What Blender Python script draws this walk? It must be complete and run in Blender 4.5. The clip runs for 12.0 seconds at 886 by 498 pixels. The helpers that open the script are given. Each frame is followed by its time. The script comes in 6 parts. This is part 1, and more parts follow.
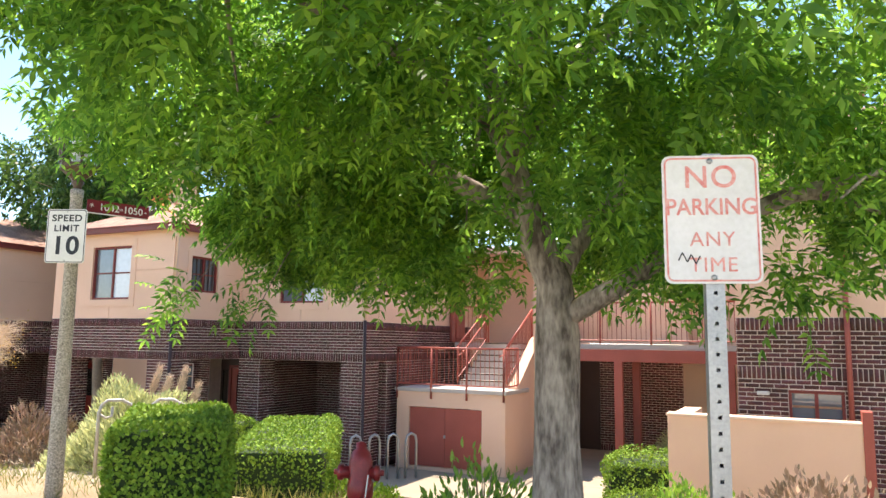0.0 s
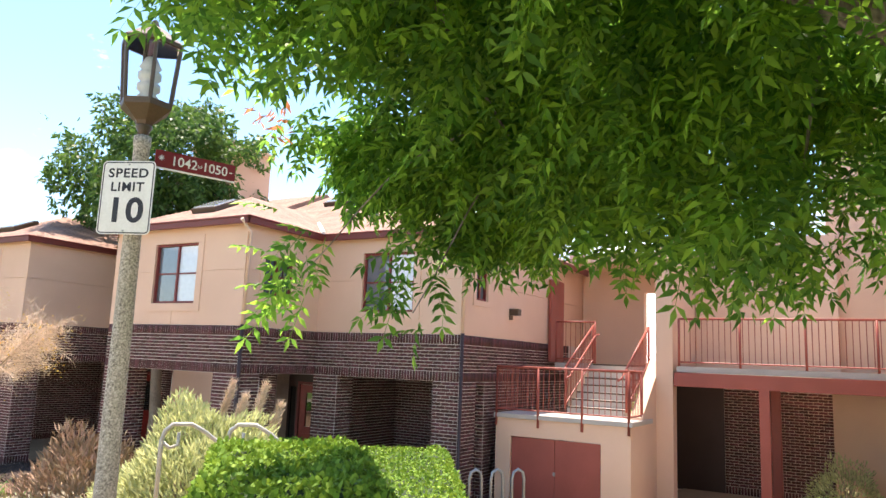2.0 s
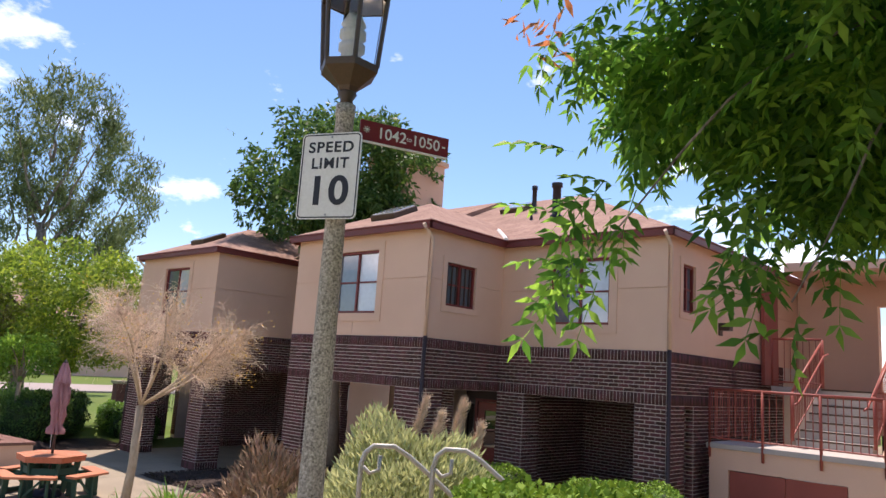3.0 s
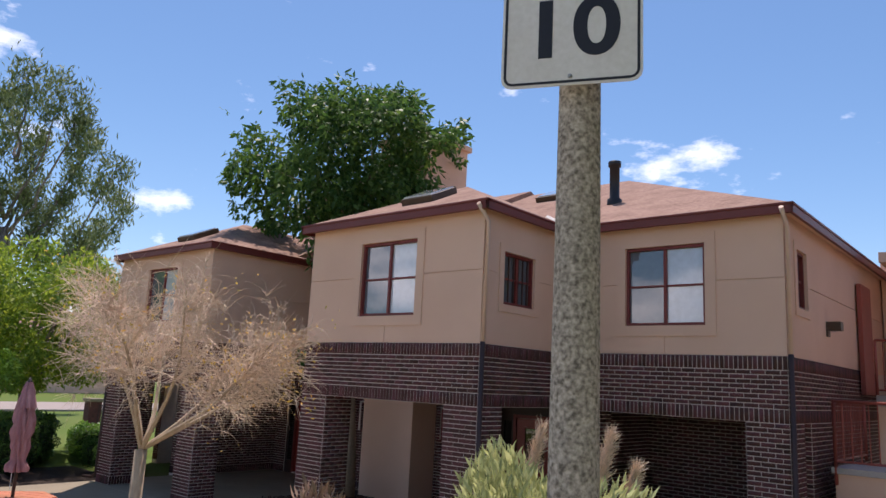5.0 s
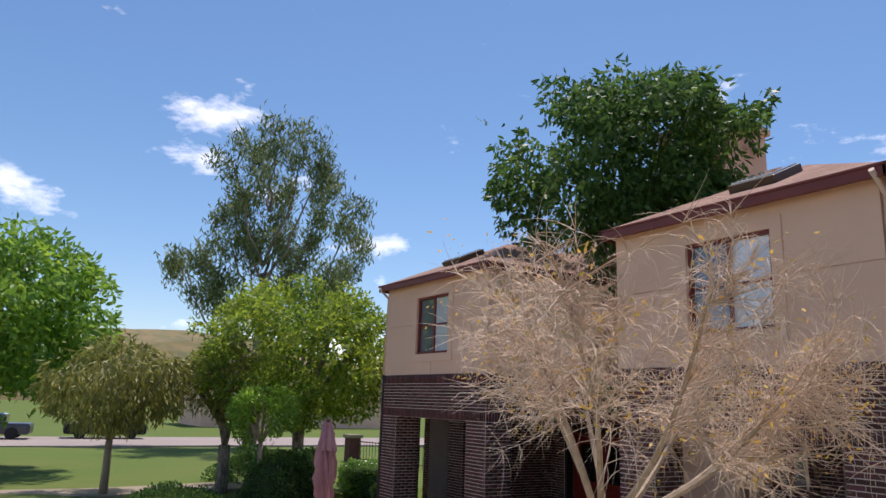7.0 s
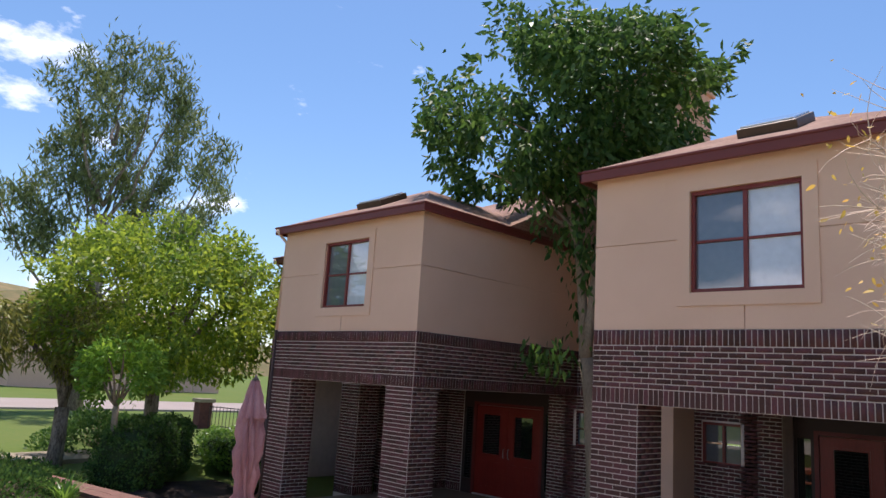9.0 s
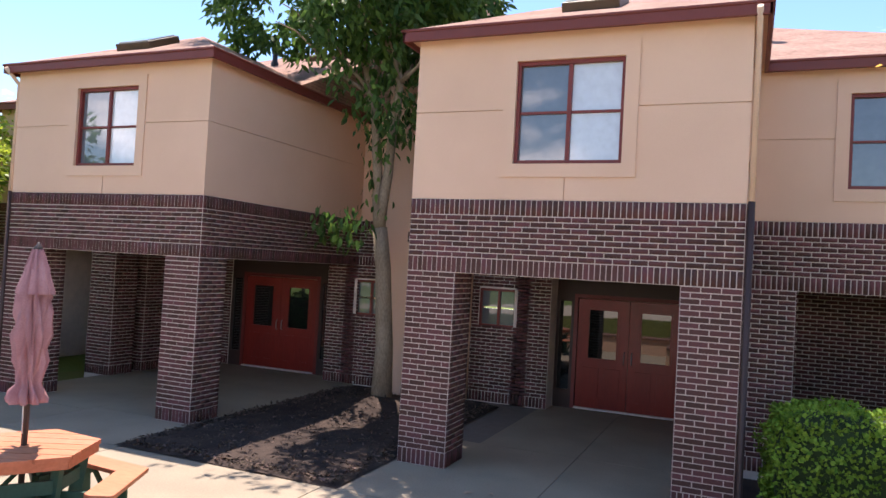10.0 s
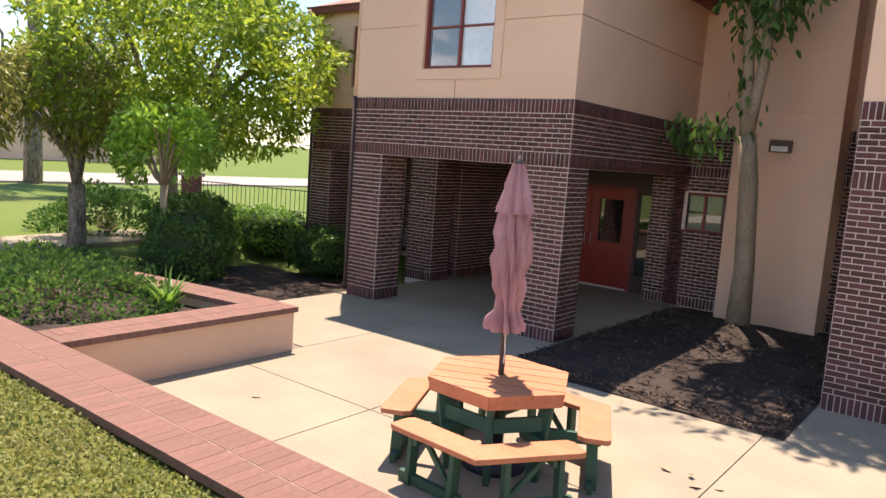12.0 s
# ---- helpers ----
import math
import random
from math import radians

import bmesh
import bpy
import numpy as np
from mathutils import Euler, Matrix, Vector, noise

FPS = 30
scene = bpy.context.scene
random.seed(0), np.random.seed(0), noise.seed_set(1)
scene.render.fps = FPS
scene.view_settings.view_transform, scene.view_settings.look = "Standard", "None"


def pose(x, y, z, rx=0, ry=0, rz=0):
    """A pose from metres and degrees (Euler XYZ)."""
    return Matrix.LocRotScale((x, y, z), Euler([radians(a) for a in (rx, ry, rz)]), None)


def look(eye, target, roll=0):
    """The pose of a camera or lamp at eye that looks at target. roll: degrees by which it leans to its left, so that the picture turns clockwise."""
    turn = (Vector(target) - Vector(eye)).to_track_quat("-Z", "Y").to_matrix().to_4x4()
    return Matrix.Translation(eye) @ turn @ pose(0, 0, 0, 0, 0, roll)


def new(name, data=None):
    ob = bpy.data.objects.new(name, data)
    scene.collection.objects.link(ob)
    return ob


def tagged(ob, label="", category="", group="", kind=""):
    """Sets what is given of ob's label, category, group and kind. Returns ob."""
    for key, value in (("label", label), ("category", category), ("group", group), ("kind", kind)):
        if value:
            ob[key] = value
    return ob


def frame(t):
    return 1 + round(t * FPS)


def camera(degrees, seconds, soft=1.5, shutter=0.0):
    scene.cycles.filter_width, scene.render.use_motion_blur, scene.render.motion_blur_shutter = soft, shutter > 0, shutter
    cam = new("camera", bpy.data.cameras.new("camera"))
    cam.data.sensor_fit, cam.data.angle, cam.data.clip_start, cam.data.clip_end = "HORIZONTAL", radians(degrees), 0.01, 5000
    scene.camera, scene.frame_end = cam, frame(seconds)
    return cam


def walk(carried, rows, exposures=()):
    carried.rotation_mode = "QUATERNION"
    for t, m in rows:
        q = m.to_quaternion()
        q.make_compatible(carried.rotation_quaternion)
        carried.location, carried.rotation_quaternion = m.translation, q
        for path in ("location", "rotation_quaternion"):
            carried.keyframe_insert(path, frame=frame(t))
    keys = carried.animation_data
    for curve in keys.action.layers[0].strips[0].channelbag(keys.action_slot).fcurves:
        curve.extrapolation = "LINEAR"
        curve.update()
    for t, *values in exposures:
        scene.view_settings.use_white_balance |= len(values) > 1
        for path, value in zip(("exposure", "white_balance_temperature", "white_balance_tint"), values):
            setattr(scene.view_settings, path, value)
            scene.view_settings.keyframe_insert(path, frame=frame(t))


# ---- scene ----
cam = camera(63.0, 12.0)
EXPOSURES = [(0.0, 1.95, 7300, 18), (1.5, 2.05, 7300, 16), (2.0, 1.95, 7300, 18), (2.5, 1.4, 7200, 22), (3.0, 0.95, 6900, 24), (3.2, 0.8, 6800, 24), (5.0, 0.55, 6700, 22), (6.0, 0.55, 6600, 21), (6.5, 0.45, 6600, 21), (8.5, 0.35, 6600, 18), (9.0, 0.7, 6600, 21), (9.5, 1.1, 6600, 23), (10.0, 1.55, 6900, 23), (10.5, 1.9, 7900, 24), (11.0, 1.85, 7900, 22), (12.0, 1.55, 7500, 20)]
PATH = [
    (0, (-0.351, 0.897, 2.113), (-1.229, 2.676, 2.366), 0.8),
    (0.3, (-0.695, 1.122, 2.08), (-1.604, 2.891, 2.294), 1.7),
    (0.5, (-0.921, 1.295, 2.081), (-1.843, 3.059, 2.273), 2.2),
    (1, (-1.415, 1.791, 2.047), (-2.354, 3.545, 2.255), 1.7),
    (1.5, (-1.945, 2.214, 2.039), (-2.833, 3.994, 2.241), 2.1),
    (2, (-2.542, 2.549, 2.011), (-3.539, 4.256, 2.317), 2.3),
    (2.5, (-3.192, 2.88, 2.029), (-4.378, 4.452, 2.376), 2.2),
    (3, (-3.813, 3.24, 1.96), (-5.154, 4.686, 2.29), 3.8),
    (3.2, (-4.064, 3.375, 1.967), (-5.423, 4.806, 2.29), 3.4),
    (5, (-6.535, 4.302, 1.957), (-7.822, 5.791, 2.316), 2.9),
    (5.5, (-7.248, 4.426, 1.979), (-8.619, 5.838, 2.338), 2.2),
    (6, (-7.989, 4.551, 1.98), (-9.479, 5.837, 2.335), 1.6),
    (6.5, (-8.569, 4.589, 1.966), (-10.219, 5.654, 2.342), 1.2),
    (8.3, (-10.986, 4.503, 1.813), (-12.592, 5.591, 2.301), 4.0),
    (8.5, (-11.251, 4.53, 1.804), (-12.791, 5.717, 2.271), 3.8),
    (9, (-11.906, 4.566, 1.75), (-13.294, 5.962, 2.107), 3.6),
    (9.5, (-12.553, 4.403, 1.694), (-13.646, 6.067, 1.887), 3.9),
    (10, (-13.192, 4.399, 1.662), (-13.972, 6.24, 1.712), 3.2),
    (10.5, (-13.84, 4.353, 1.627), (-14.473, 6.243, 1.472), 3.3),
    (11, (-14.487, 4.292, 1.622), (-15.259, 6.117, 1.351), 3.9),
    (11.5, (-15.175, 4.151, 1.642), (-16.128, 5.89, 1.385), 4.6),
    (12, (-15.915, 4.0, 1.626), (-17.132, 5.567, 1.375), 4.1),
]
walk(cam, [(t, look(eye, target, roll)) for t, eye, target, roll in PATH], exposures=EXPOSURES)

# ---- world, sun ----
SUN_TO = Vector((-0.235, 0.24, 0.94)).normalized()
world = bpy.data.worlds.new("world")
scene.world = world
world.use_nodes = True
wn, wl = world.node_tree.nodes, world.node_tree.links
wn.clear()
w_out, w_bg, w_sky = wn.new("ShaderNodeOutputWorld"), wn.new("ShaderNodeBackground"), wn.new("ShaderNodeTexSky")
w_sky.sky_type, w_sky.sun_disc = "NISHITA", False
w_sky.sun_elevation = math.asin(SUN_TO.z)
w_sky.sun_rotation = math.atan2(SUN_TO.x, SUN_TO.y)
w_sky.altitude, w_sky.air_density, w_sky.dust_density, w_sky.ozone_density = 100, 1.0, 0.3, 3.5
w_co, w_map, w_no, w_ramp, w_mix = (wn.new(k) for k in ("ShaderNodeTexCoord", "ShaderNodeMapping", "ShaderNodeTexNoise", "ShaderNodeValToRGB", "ShaderNodeMix"))
w_map.inputs["Scale"].default_value = (1.0, 1.0, 2.3)
w_map.inputs["Location"].default_value = (2.15, 0.4, 0.6)
w_no.inputs["Scale"].default_value, w_no.inputs["Detail"].default_value, w_no.inputs["Roughness"].default_value = 3.6, 10, 0.6
w_ramp.color_ramp.elements[0].position, w_ramp.color_ramp.elements[0].color = 0.60, (0, 0, 0, 1)
w_ramp.color_ramp.elements[1].position, w_ramp.color_ramp.elements[1].color = 0.75, (1, 1, 1, 1)
w_mix.data_type = "RGBA"
w_mix.inputs["B"].default_value = (9.5, 9.6, 10.0, 1)
wl.new(w_co.outputs["Generated"], w_map.inputs["Vector"])
wl.new(w_map.outputs[0], w_no.inputs["Vector"])
# cloud gathers into low banks towards the horizon
w_sep, w_low, w_add, w_hsv = (wn.new(k) for k in ("ShaderNodeSeparateXYZ", "ShaderNodeMapRange", "ShaderNodeMath", "ShaderNodeHueSaturation"))
w_low.inputs["From Min"].default_value, w_low.inputs["From Max"].default_value = 0.02, 0.36
w_low.inputs["To Min"].default_value, w_low.inputs["To Max"].default_value = 0.15, 0.0
w_hsv.inputs["Hue"].default_value, w_hsv.inputs["Saturation"].default_value, w_hsv.inputs["Value"].default_value = 0.495, 1.12, 0.68
wl.new(w_co.outputs["Generated"], w_sep.inputs[0])
wl.new(w_sep.outputs["Z"], w_low.inputs["Value"])
wl.new(w_no.outputs["Fac"], w_add.inputs[0])
wl.new(w_low.outputs[0], w_add.inputs[1])
wl.new(w_add.outputs[0], w_ramp.inputs[0])
wl.new(w_sky.outputs[0], w_hsv.inputs["Color"])
wl.new(w_ramp.outputs[0], w_mix.inputs["Factor"])
wl.new(w_hsv.outputs[0], w_mix.inputs["A"])
wl.new(w_mix.outputs["Result"], w_bg.inputs["Color"])
w_bg.inputs["Strength"].default_value = 0.15
wl.new(w_bg.outputs[0], w_out.inputs["Surface"])
sun = new("sun", bpy.data.lights.new("sun", "SUN"))
sun.data.energy, sun.data.angle, sun.data.color = 3.4, radians(0.53), (1.0, 0.95, 0.87)
sun.matrix_world = look(SUN_TO * 60, (0, 0, 0))


# ---- materials ----
def mat(name, color, rough=0.8, color2=None, scale=3.0, fine=40.0, amount=0.5, bump=0.2, metal=0.0, spec=0.4, rand=0.0, island=0.0, trans=0.0, stretch=(1, 1, 1), bump_scale=0.0):
    """A surface with variation at two scales and fine relief. rand, island: variation between pieces."""
    m = bpy.data.materials.new(name)
    m.use_nodes = True
    n, l = m.node_tree.nodes, m.node_tree.links
    b = n["Principled BSDF"]
    b.inputs["Roughness"].default_value, b.inputs["Metallic"].default_value = rough, metal
    b.inputs["Specular IOR Level"].default_value = spec
    co, mp = n.new("ShaderNodeTexCoord"), n.new("ShaderNodeMapping")
    mp.inputs["Scale"].default_value = stretch
    l.new(co.outputs["Object"], mp.inputs["Vector"])
    n1, n2 = n.new("ShaderNodeTexNoise"), n.new("ShaderNodeTexNoise")
    n1.inputs["Scale"].default_value, n1.inputs["Detail"].default_value = scale, 5
    n2.inputs["Scale"].default_value, n2.inputs["Detail"].default_value = fine, 4
    for k in (n1, n2):
        l.new(mp.outputs[0], k.inputs["Vector"])
    add = n.new("ShaderNodeMath")
    add.operation = "ADD"
    l.new(n1.outputs["Fac"], add.inputs[0])
    l.new(n2.outputs["Fac"], add.inputs[1])
    span = n.new("ShaderNodeMapRange")
    span.inputs["From Min"].default_value, span.inputs["From Max"].default_value = 0.72, 1.28
    l.new(add.outputs[0], span.inputs["Value"])
    mix = n.new("ShaderNodeMix")
    mix.data_type = "RGBA"
    c2 = color2 or tuple(v * (1 - 0.35 * amount) for v in color)
    mix.inputs["A"].default_value, mix.inputs["B"].default_value = (*color, 1), (*c2, 1)
    l.new(span.outputs[0], mix.inputs["Factor"])
    last = mix.outputs["Result"]
    for kind, out, k in (("ShaderNodeObjectInfo", "Random", rand), ("ShaderNodeNewGeometry", "Random Per Island", island)):
        if k:
            src, hsv, mr, mh = n.new(kind), n.new("ShaderNodeHueSaturation"), n.new("ShaderNodeMapRange"), n.new("ShaderNodeMapRange")
            mr.inputs["To Min"].default_value, mr.inputs["To Max"].default_value = 1 - k, 1 + k
            mh.inputs["To Min"].default_value, mh.inputs["To Max"].default_value = 0.5 + 0.05 * k, 0.5 - 0.05 * k
            l.new(src.outputs[out], mr.inputs["Value"])
            l.new(src.outputs[out], mh.inputs["Value"])
            l.new(mr.outputs[0], hsv.inputs["Value"])
            l.new(mh.outputs[0], hsv.inputs["Hue"])
            l.new(last, hsv.inputs["Color"])
            last = hsv.outputs["Color"]
    l.new(last, b.inputs["Base Color"])
    if bump:
        bp = n.new("ShaderNodeBump")
        bp.inputs["Strength"].default_value, bp.inputs["Distance"].default_value = bump, 0.01
        l.new(n2.outputs["Fac"], bp.inputs["Height"])
        l.new(bp.outputs[0], b.inputs["Normal"])
    if trans:
        tr, ms = n.new("ShaderNodeBsdfTranslucent"), n.new("ShaderNodeMixShader")
        bright = n.new("ShaderNodeHueSaturation")
        bright.inputs["Value"].default_value, bright.inputs["Hue"].default_value = 2.1, 0.485
        l.new(last, bright.inputs["Color"])
        l.new(bright.outputs[0], tr.inputs["Color"])
        ms.inputs["Fac"].default_value = trans
        l.new(b.outputs[0], ms.inputs[1])
        l.new(tr.outputs[0], ms.inputs[2])
        l.new(ms.outputs[0], n["Material Output"].inputs["Surface"])
    return m


def pane_mat(name, tint, rough=0.02):
    """A window pane that mirrors the sky over a dim or curtained room."""
    m = mat(name, tint, rough, scale=1.2, fine=9.0, amount=0.5, bump=0.02, spec=0.9)
    m.node_tree.nodes["Principled BSDF"].inputs["Coat Weight"].default_value = 1.0
    m.node_tree.nodes["Principled BSDF"].inputs["Coat Roughness"].default_value = 0.01
    return m


M_STUCCO = mat("stucco", (0.77, 0.52, 0.375), 0.92, (0.69, 0.455, 0.325), 0.9, 160, bump=0.25, spec=0.2)
M_BRICK = mat("brick", (0.155, 0.062, 0.052), 0.85, (0.075, 0.036, 0.036), 6, 90, bump=0.35, rand=0.35, island=0.0, spec=0.25)
M_BRICKS = mat("bricks", (0.155, 0.062, 0.052), 0.85, (0.075, 0.036, 0.036), 6, 90, bump=0.35, island=0.35, spec=0.25)
M_MORTAR = mat("mortar", (0.74, 0.63, 0.55), 0.95, (0.60, 0.51, 0.45), 8, 120, bump=0.3, spec=0.15)
M_CAP = mat("cap_brick", (0.235, 0.122, 0.093), 0.8, (0.18, 0.09, 0.07), 7, 80, bump=0.3, rand=0.09, spec=0.3)
M_CAPJOINT = mat("cap_joint", (0.52, 0.40, 0.33), 0.9, None, 8, 90)
# invented paving out of view, kept pale to bounce sun onto the shaded fronts
M_BOUNCE = mat("unseen_bounce_paving", (0.50, 0.43, 0.33), 0.9, (0.40, 0.34, 0.26), 0.9, 40, bump=0.15, spec=0.25)
M_CONC = mat("concrete", (0.34, 0.285, 0.205), 0.9, (0.25, 0.21, 0.155), 1.1, 45, bump=0.15, spec=0.25, rand=0.05)
M_JOINT = mat("joint", (0.2, 0.17, 0.14), 0.95, None, 8, 60)
M_ROOF = mat("shingle", (0.42, 0.27, 0.21), 0.92, (0.25, 0.15, 0.115), 2.2, 16, bump=0.8, spec=0.15)
# horizontal shingle courses, darker at each butt edge
rt = M_ROOF.node_tree
r_co, r_sep, r_mul, r_fr, r_ramp, r_mix = (rt.nodes.new(k) for k in ("ShaderNodeTexCoord", "ShaderNodeSeparateXYZ", "ShaderNodeMath", "ShaderNodeMath", "ShaderNodeMapRange", "ShaderNodeMix"))
r_mul.operation, r_mul.inputs[1].default_value, r_fr.operation = "MULTIPLY", 1 / 0.06, "FRACT"
r_ramp.inputs["From Min"].default_value, r_ramp.inputs["From Max"].default_value = 0.0, 0.35
r_ramp.inputs["To Min"].default_value, r_ramp.inputs["To Max"].default_value = 0.6, 0.0
r_mix.data_type, r_mix.blend_type = "RGBA", "MULTIPLY"
r_mix.inputs["B"].default_value = (0.45, 0.42, 0.40, 1)
r_b = rt.nodes["Principled BSDF"]
rt.links.new(r_co.outputs["Object"], r_sep.inputs[0])
rt.links.new(r_sep.outputs["Z"], r_mul.inputs[0])
rt.links.new(r_mul.outputs[0], r_fr.inputs[0])
rt.links.new(r_fr.outputs[0], r_ramp.inputs["Value"])
rt.links.new(r_ramp.outputs[0], r_mix.inputs["Factor"])
rt.links.new(r_b.inputs["Base Color"].links[0].from_socket, r_mix.inputs["A"])
rt.links.new(r_mix.outputs["Result"], r_b.inputs["Base Color"])
M_FASCIA = mat("fascia_paint", (0.18, 0.034, 0.025), 0.45, (0.15, 0.03, 0.022), 2, 60, bump=0.05)
M_RED = mat("red_paint", (0.36, 0.085, 0.06), 0.5, (0.28, 0.065, 0.045), 2, 50, bump=0.08)
M_DOOR = mat("door_paint", (0.26, 0.024, 0.016), 0.32, (0.19, 0.018, 0.012), 2, 40, bump=0.05, stretch=(1, 1, 0.15))
M_FRAME = mat("frame_paint", (0.20, 0.03, 0.025), 0.45, None, 3, 60)
M_BROWN = mat("brown_frame", (0.055, 0.03, 0.025), 0.5, None, 3, 60)
M_GLASS_D = pane_mat("pane_dark", (0.13, 0.15, 0.17))
M_GLASS_L = pane_mat("pane_curtain", (0.62, 0.66, 0.70))
M_GLASS_R = pane_mat("pane_room", (0.012, 0.016, 0.016))
M_METAL = mat("galvanised", (0.42, 0.43, 0.43), 0.45, (0.30, 0.31, 0.31), 6, 90, bump=0.1, metal=0.75)
M_RAIL = mat("grey_rail", (0.45, 0.43, 0.38), 0.5, (0.36, 0.34, 0.30), 6, 60, metal=0.3)
M_POLE = mat("aggregate_pole", (0.54, 0.49, 0.42), 0.85, (0.13, 0.115, 0.095), 80, 50, bump=0.6, spec=0.2)
M_BRONZE = mat("lamp_bronze", (0.10, 0.065, 0.045), 0.45, (0.07, 0.05, 0.035), 6, 60, metal=0.4)
M_WHITE = mat("sign_white", (0.74, 0.72, 0.68), 0.5, (0.64, 0.62, 0.57), 4, 50, bump=0.03)
M_BLACK = mat("sign_black", (0.015, 0.015, 0.02), 0.5, None, 6, 50, bump=0.0)
M_FADED = mat("sign_red_faded", (0.66, 0.16, 0.13), 0.6, (0.74, 0.42, 0.36), 30, 160, bump=0.0)
M_SIGNRED = mat("street_sign_red", (0.20, 0.012, 0.02), 0.4, None, 3, 60, bump=0.02)
M_HYD = mat("hydrant_red", (0.24, 0.02, 0.022), 0.4, (0.16, 0.015, 0.018), 5, 60)
M_WOOD = mat("orange_board", (0.58, 0.215, 0.11), 0.6, (0.45, 0.155, 0.075), 3, 30, bump=0.2, stretch=(0.3, 1, 1), rand=0.08)
M_GREEN = mat("green_timber", (0.035, 0.11, 0.075), 0.6, (0.025, 0.08, 0.055), 3, 40, bump=0.15)
M_CANVAS = mat("canvas", (0.50, 0.27, 0.275), 0.9, (0.36, 0.165, 0.18), 5, 120, bump=0.3)
M_DARKPOLE = mat("dark_pole", (0.06, 0.045, 0.04), 0.5, None, 5, 50)
M_BASE = mat("umbrella_base", (0.03, 0.035, 0.06), 0.5, None, 5, 50)
M_BARK = mat("bark", (0.40, 0.34, 0.29), 0.95, (0.09, 0.07, 0.06), 9, 34, bump=1.0, stretch=(1, 1, 0.33), spec=0.1)
M_BARK2 = mat("pale_bark", (0.36, 0.28, 0.20), 0.9, (0.22, 0.17, 0.12), 5, 40, bump=0.6, stretch=(1, 1, 0.4), spec=0.1)
M_TWIG = mat("dry_twig", (0.84, 0.68, 0.52), 0.9, (0.62, 0.46, 0.35), 3, 40, bump=0.2, island=0.2, spec=0.1)
M_BARK3 = mat("straw_bark", (0.50, 0.39, 0.28), 0.9, (0.36, 0.27, 0.19), 5, 40, bump=0.5, stretch=(1, 1, 0.4), spec=0.1)
M_LEAF = mat("ash_leaf", (0.145, 0.31, 0.038), 0.5, (0.055, 0.16, 0.026), 1.1, 10, island=0.45, trans=0.55, bump=0.0, spec=0.3)
M_LEAF2 = mat("gap_leaf", (0.08, 0.165, 0.032), 0.5, (0.032, 0.085, 0.022), 1.2, 10, island=0.4, trans=0.3, bump=0.0, spec=0.25)
M_LEAFY = mat("yellow_leaf", (0.27, 0.34, 0.035), 0.5, (0.085, 0.18, 0.024), 0.8, 6, island=0.35, trans=0.4, bump=0.0)
M_GOLD = mat("golden_leaf", (0.62, 0.42, 0.07), 0.6, (0.48, 0.36, 0.08), 2, 12, island=0.3, trans=0.3, bump=0.0)
M_LEAFG = mat("bright_leaf", (0.20, 0.36, 0.04), 0.5, (0.08, 0.19, 0.03), 0.6, 6, island=0.3, trans=0.3, bump=0.0)
M_WILLOW = mat("olive_leaf", (0.25, 0.26, 0.06), 0.55, (0.15, 0.17, 0.045), 0.8, 6, island=0.3, trans=0.25, bump=0.0)
M_PINE = mat("pine_needle", (0.21, 0.27, 0.10), 0.6, (0.12, 0.17, 0.07), 0.8, 6, island=0.3, trans=0.12, bump=0.0)
M_HEDGE = mat("hedge_leaf", (0.21, 0.33, 0.042), 0.65, (0.095, 0.195, 0.02), 2.0, 20, island=0.25, trans=0.1, bump=0.0, spec=0.15)
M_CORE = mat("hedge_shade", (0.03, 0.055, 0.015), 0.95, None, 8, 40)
M_SILVER = mat("grey_green_leaf", (0.50, 0.53, 0.26), 0.6, (0.34, 0.38, 0.17), 2, 20, island=0.3, trans=0.2, bump=0.0)
M_DEADLEAF = mat("dry_leaf", (0.42, 0.29, 0.19), 0.9, (0.28, 0.19, 0.13), 3, 30, island=0.3, bump=0.0)
M_STRAP = mat("strap_leaf", (0.13, 0.26, 0.035), 0.4, (0.08, 0.18, 0.03), 3, 20, island=0.25, trans=0.3, bump=0.0)
M_ORANGE = mat("orange_leaf", (0.62, 0.26, 0.10), 0.6, None, 4, 20, trans=0.3, bump=0.0)
M_MULCH = mat("mulch", (0.075, 0.055, 0.045), 0.95, (0.03, 0.024, 0.022), 3, 45, bump=1.0, spec=0.1)
M_CHIP = mat("bark_chip", (0.16, 0.115, 0.085), 0.95, (0.06, 0.045, 0.04), 9, 60, island=0.5, spec=0.1)
M_LAWN = mat("lawn_soil", (0.11, 0.14, 0.03), 0.95, (0.17, 0.15, 0.055), 0.8, 30, bump=0.8, spec=0.1)
M_BLADE = mat("lawn_leaf", (0.12, 0.165, 0.03), 0.6, (0.20, 0.19, 0.055), 1.3, 12, island=0.35, trans=0.25, bump=0.0)
M_FARLAWN = mat("far_lawn", (0.095, 0.155, 0.034), 0.95, (0.135, 0.165, 0.045), 0.25, 6, bump=0.3, spec=0.1)
M_ROAD = mat("road", (0.36, 0.30, 0.27), 0.95, (0.30, 0.25, 0.22), 0.4, 30, bump=0.2)
M_SOIL = mat("dry_soil", (0.33, 0.25, 0.16), 0.95, (0.20, 0.15, 0.09), 1.2, 35, bump=0.8, spec=0.1)
M_HILL = mat("hill", (0.26, 0.19, 0.09), 1.0, (0.10, 0.12, 0.05), 0.03, 0.25, bump=0.0)
M_CAR = mat("car_paint", (0.05, 0.055, 0.07), 0.3, None, 2, 20, spec=0.6)
M_RUBBER = mat("rubber", (0.02, 0.02, 0.02), 0.8, None, 6, 40)
M_PLASTIC = mat("white_plastic", (0.7, 0.68, 0.62), 0.5, None, 6, 40)
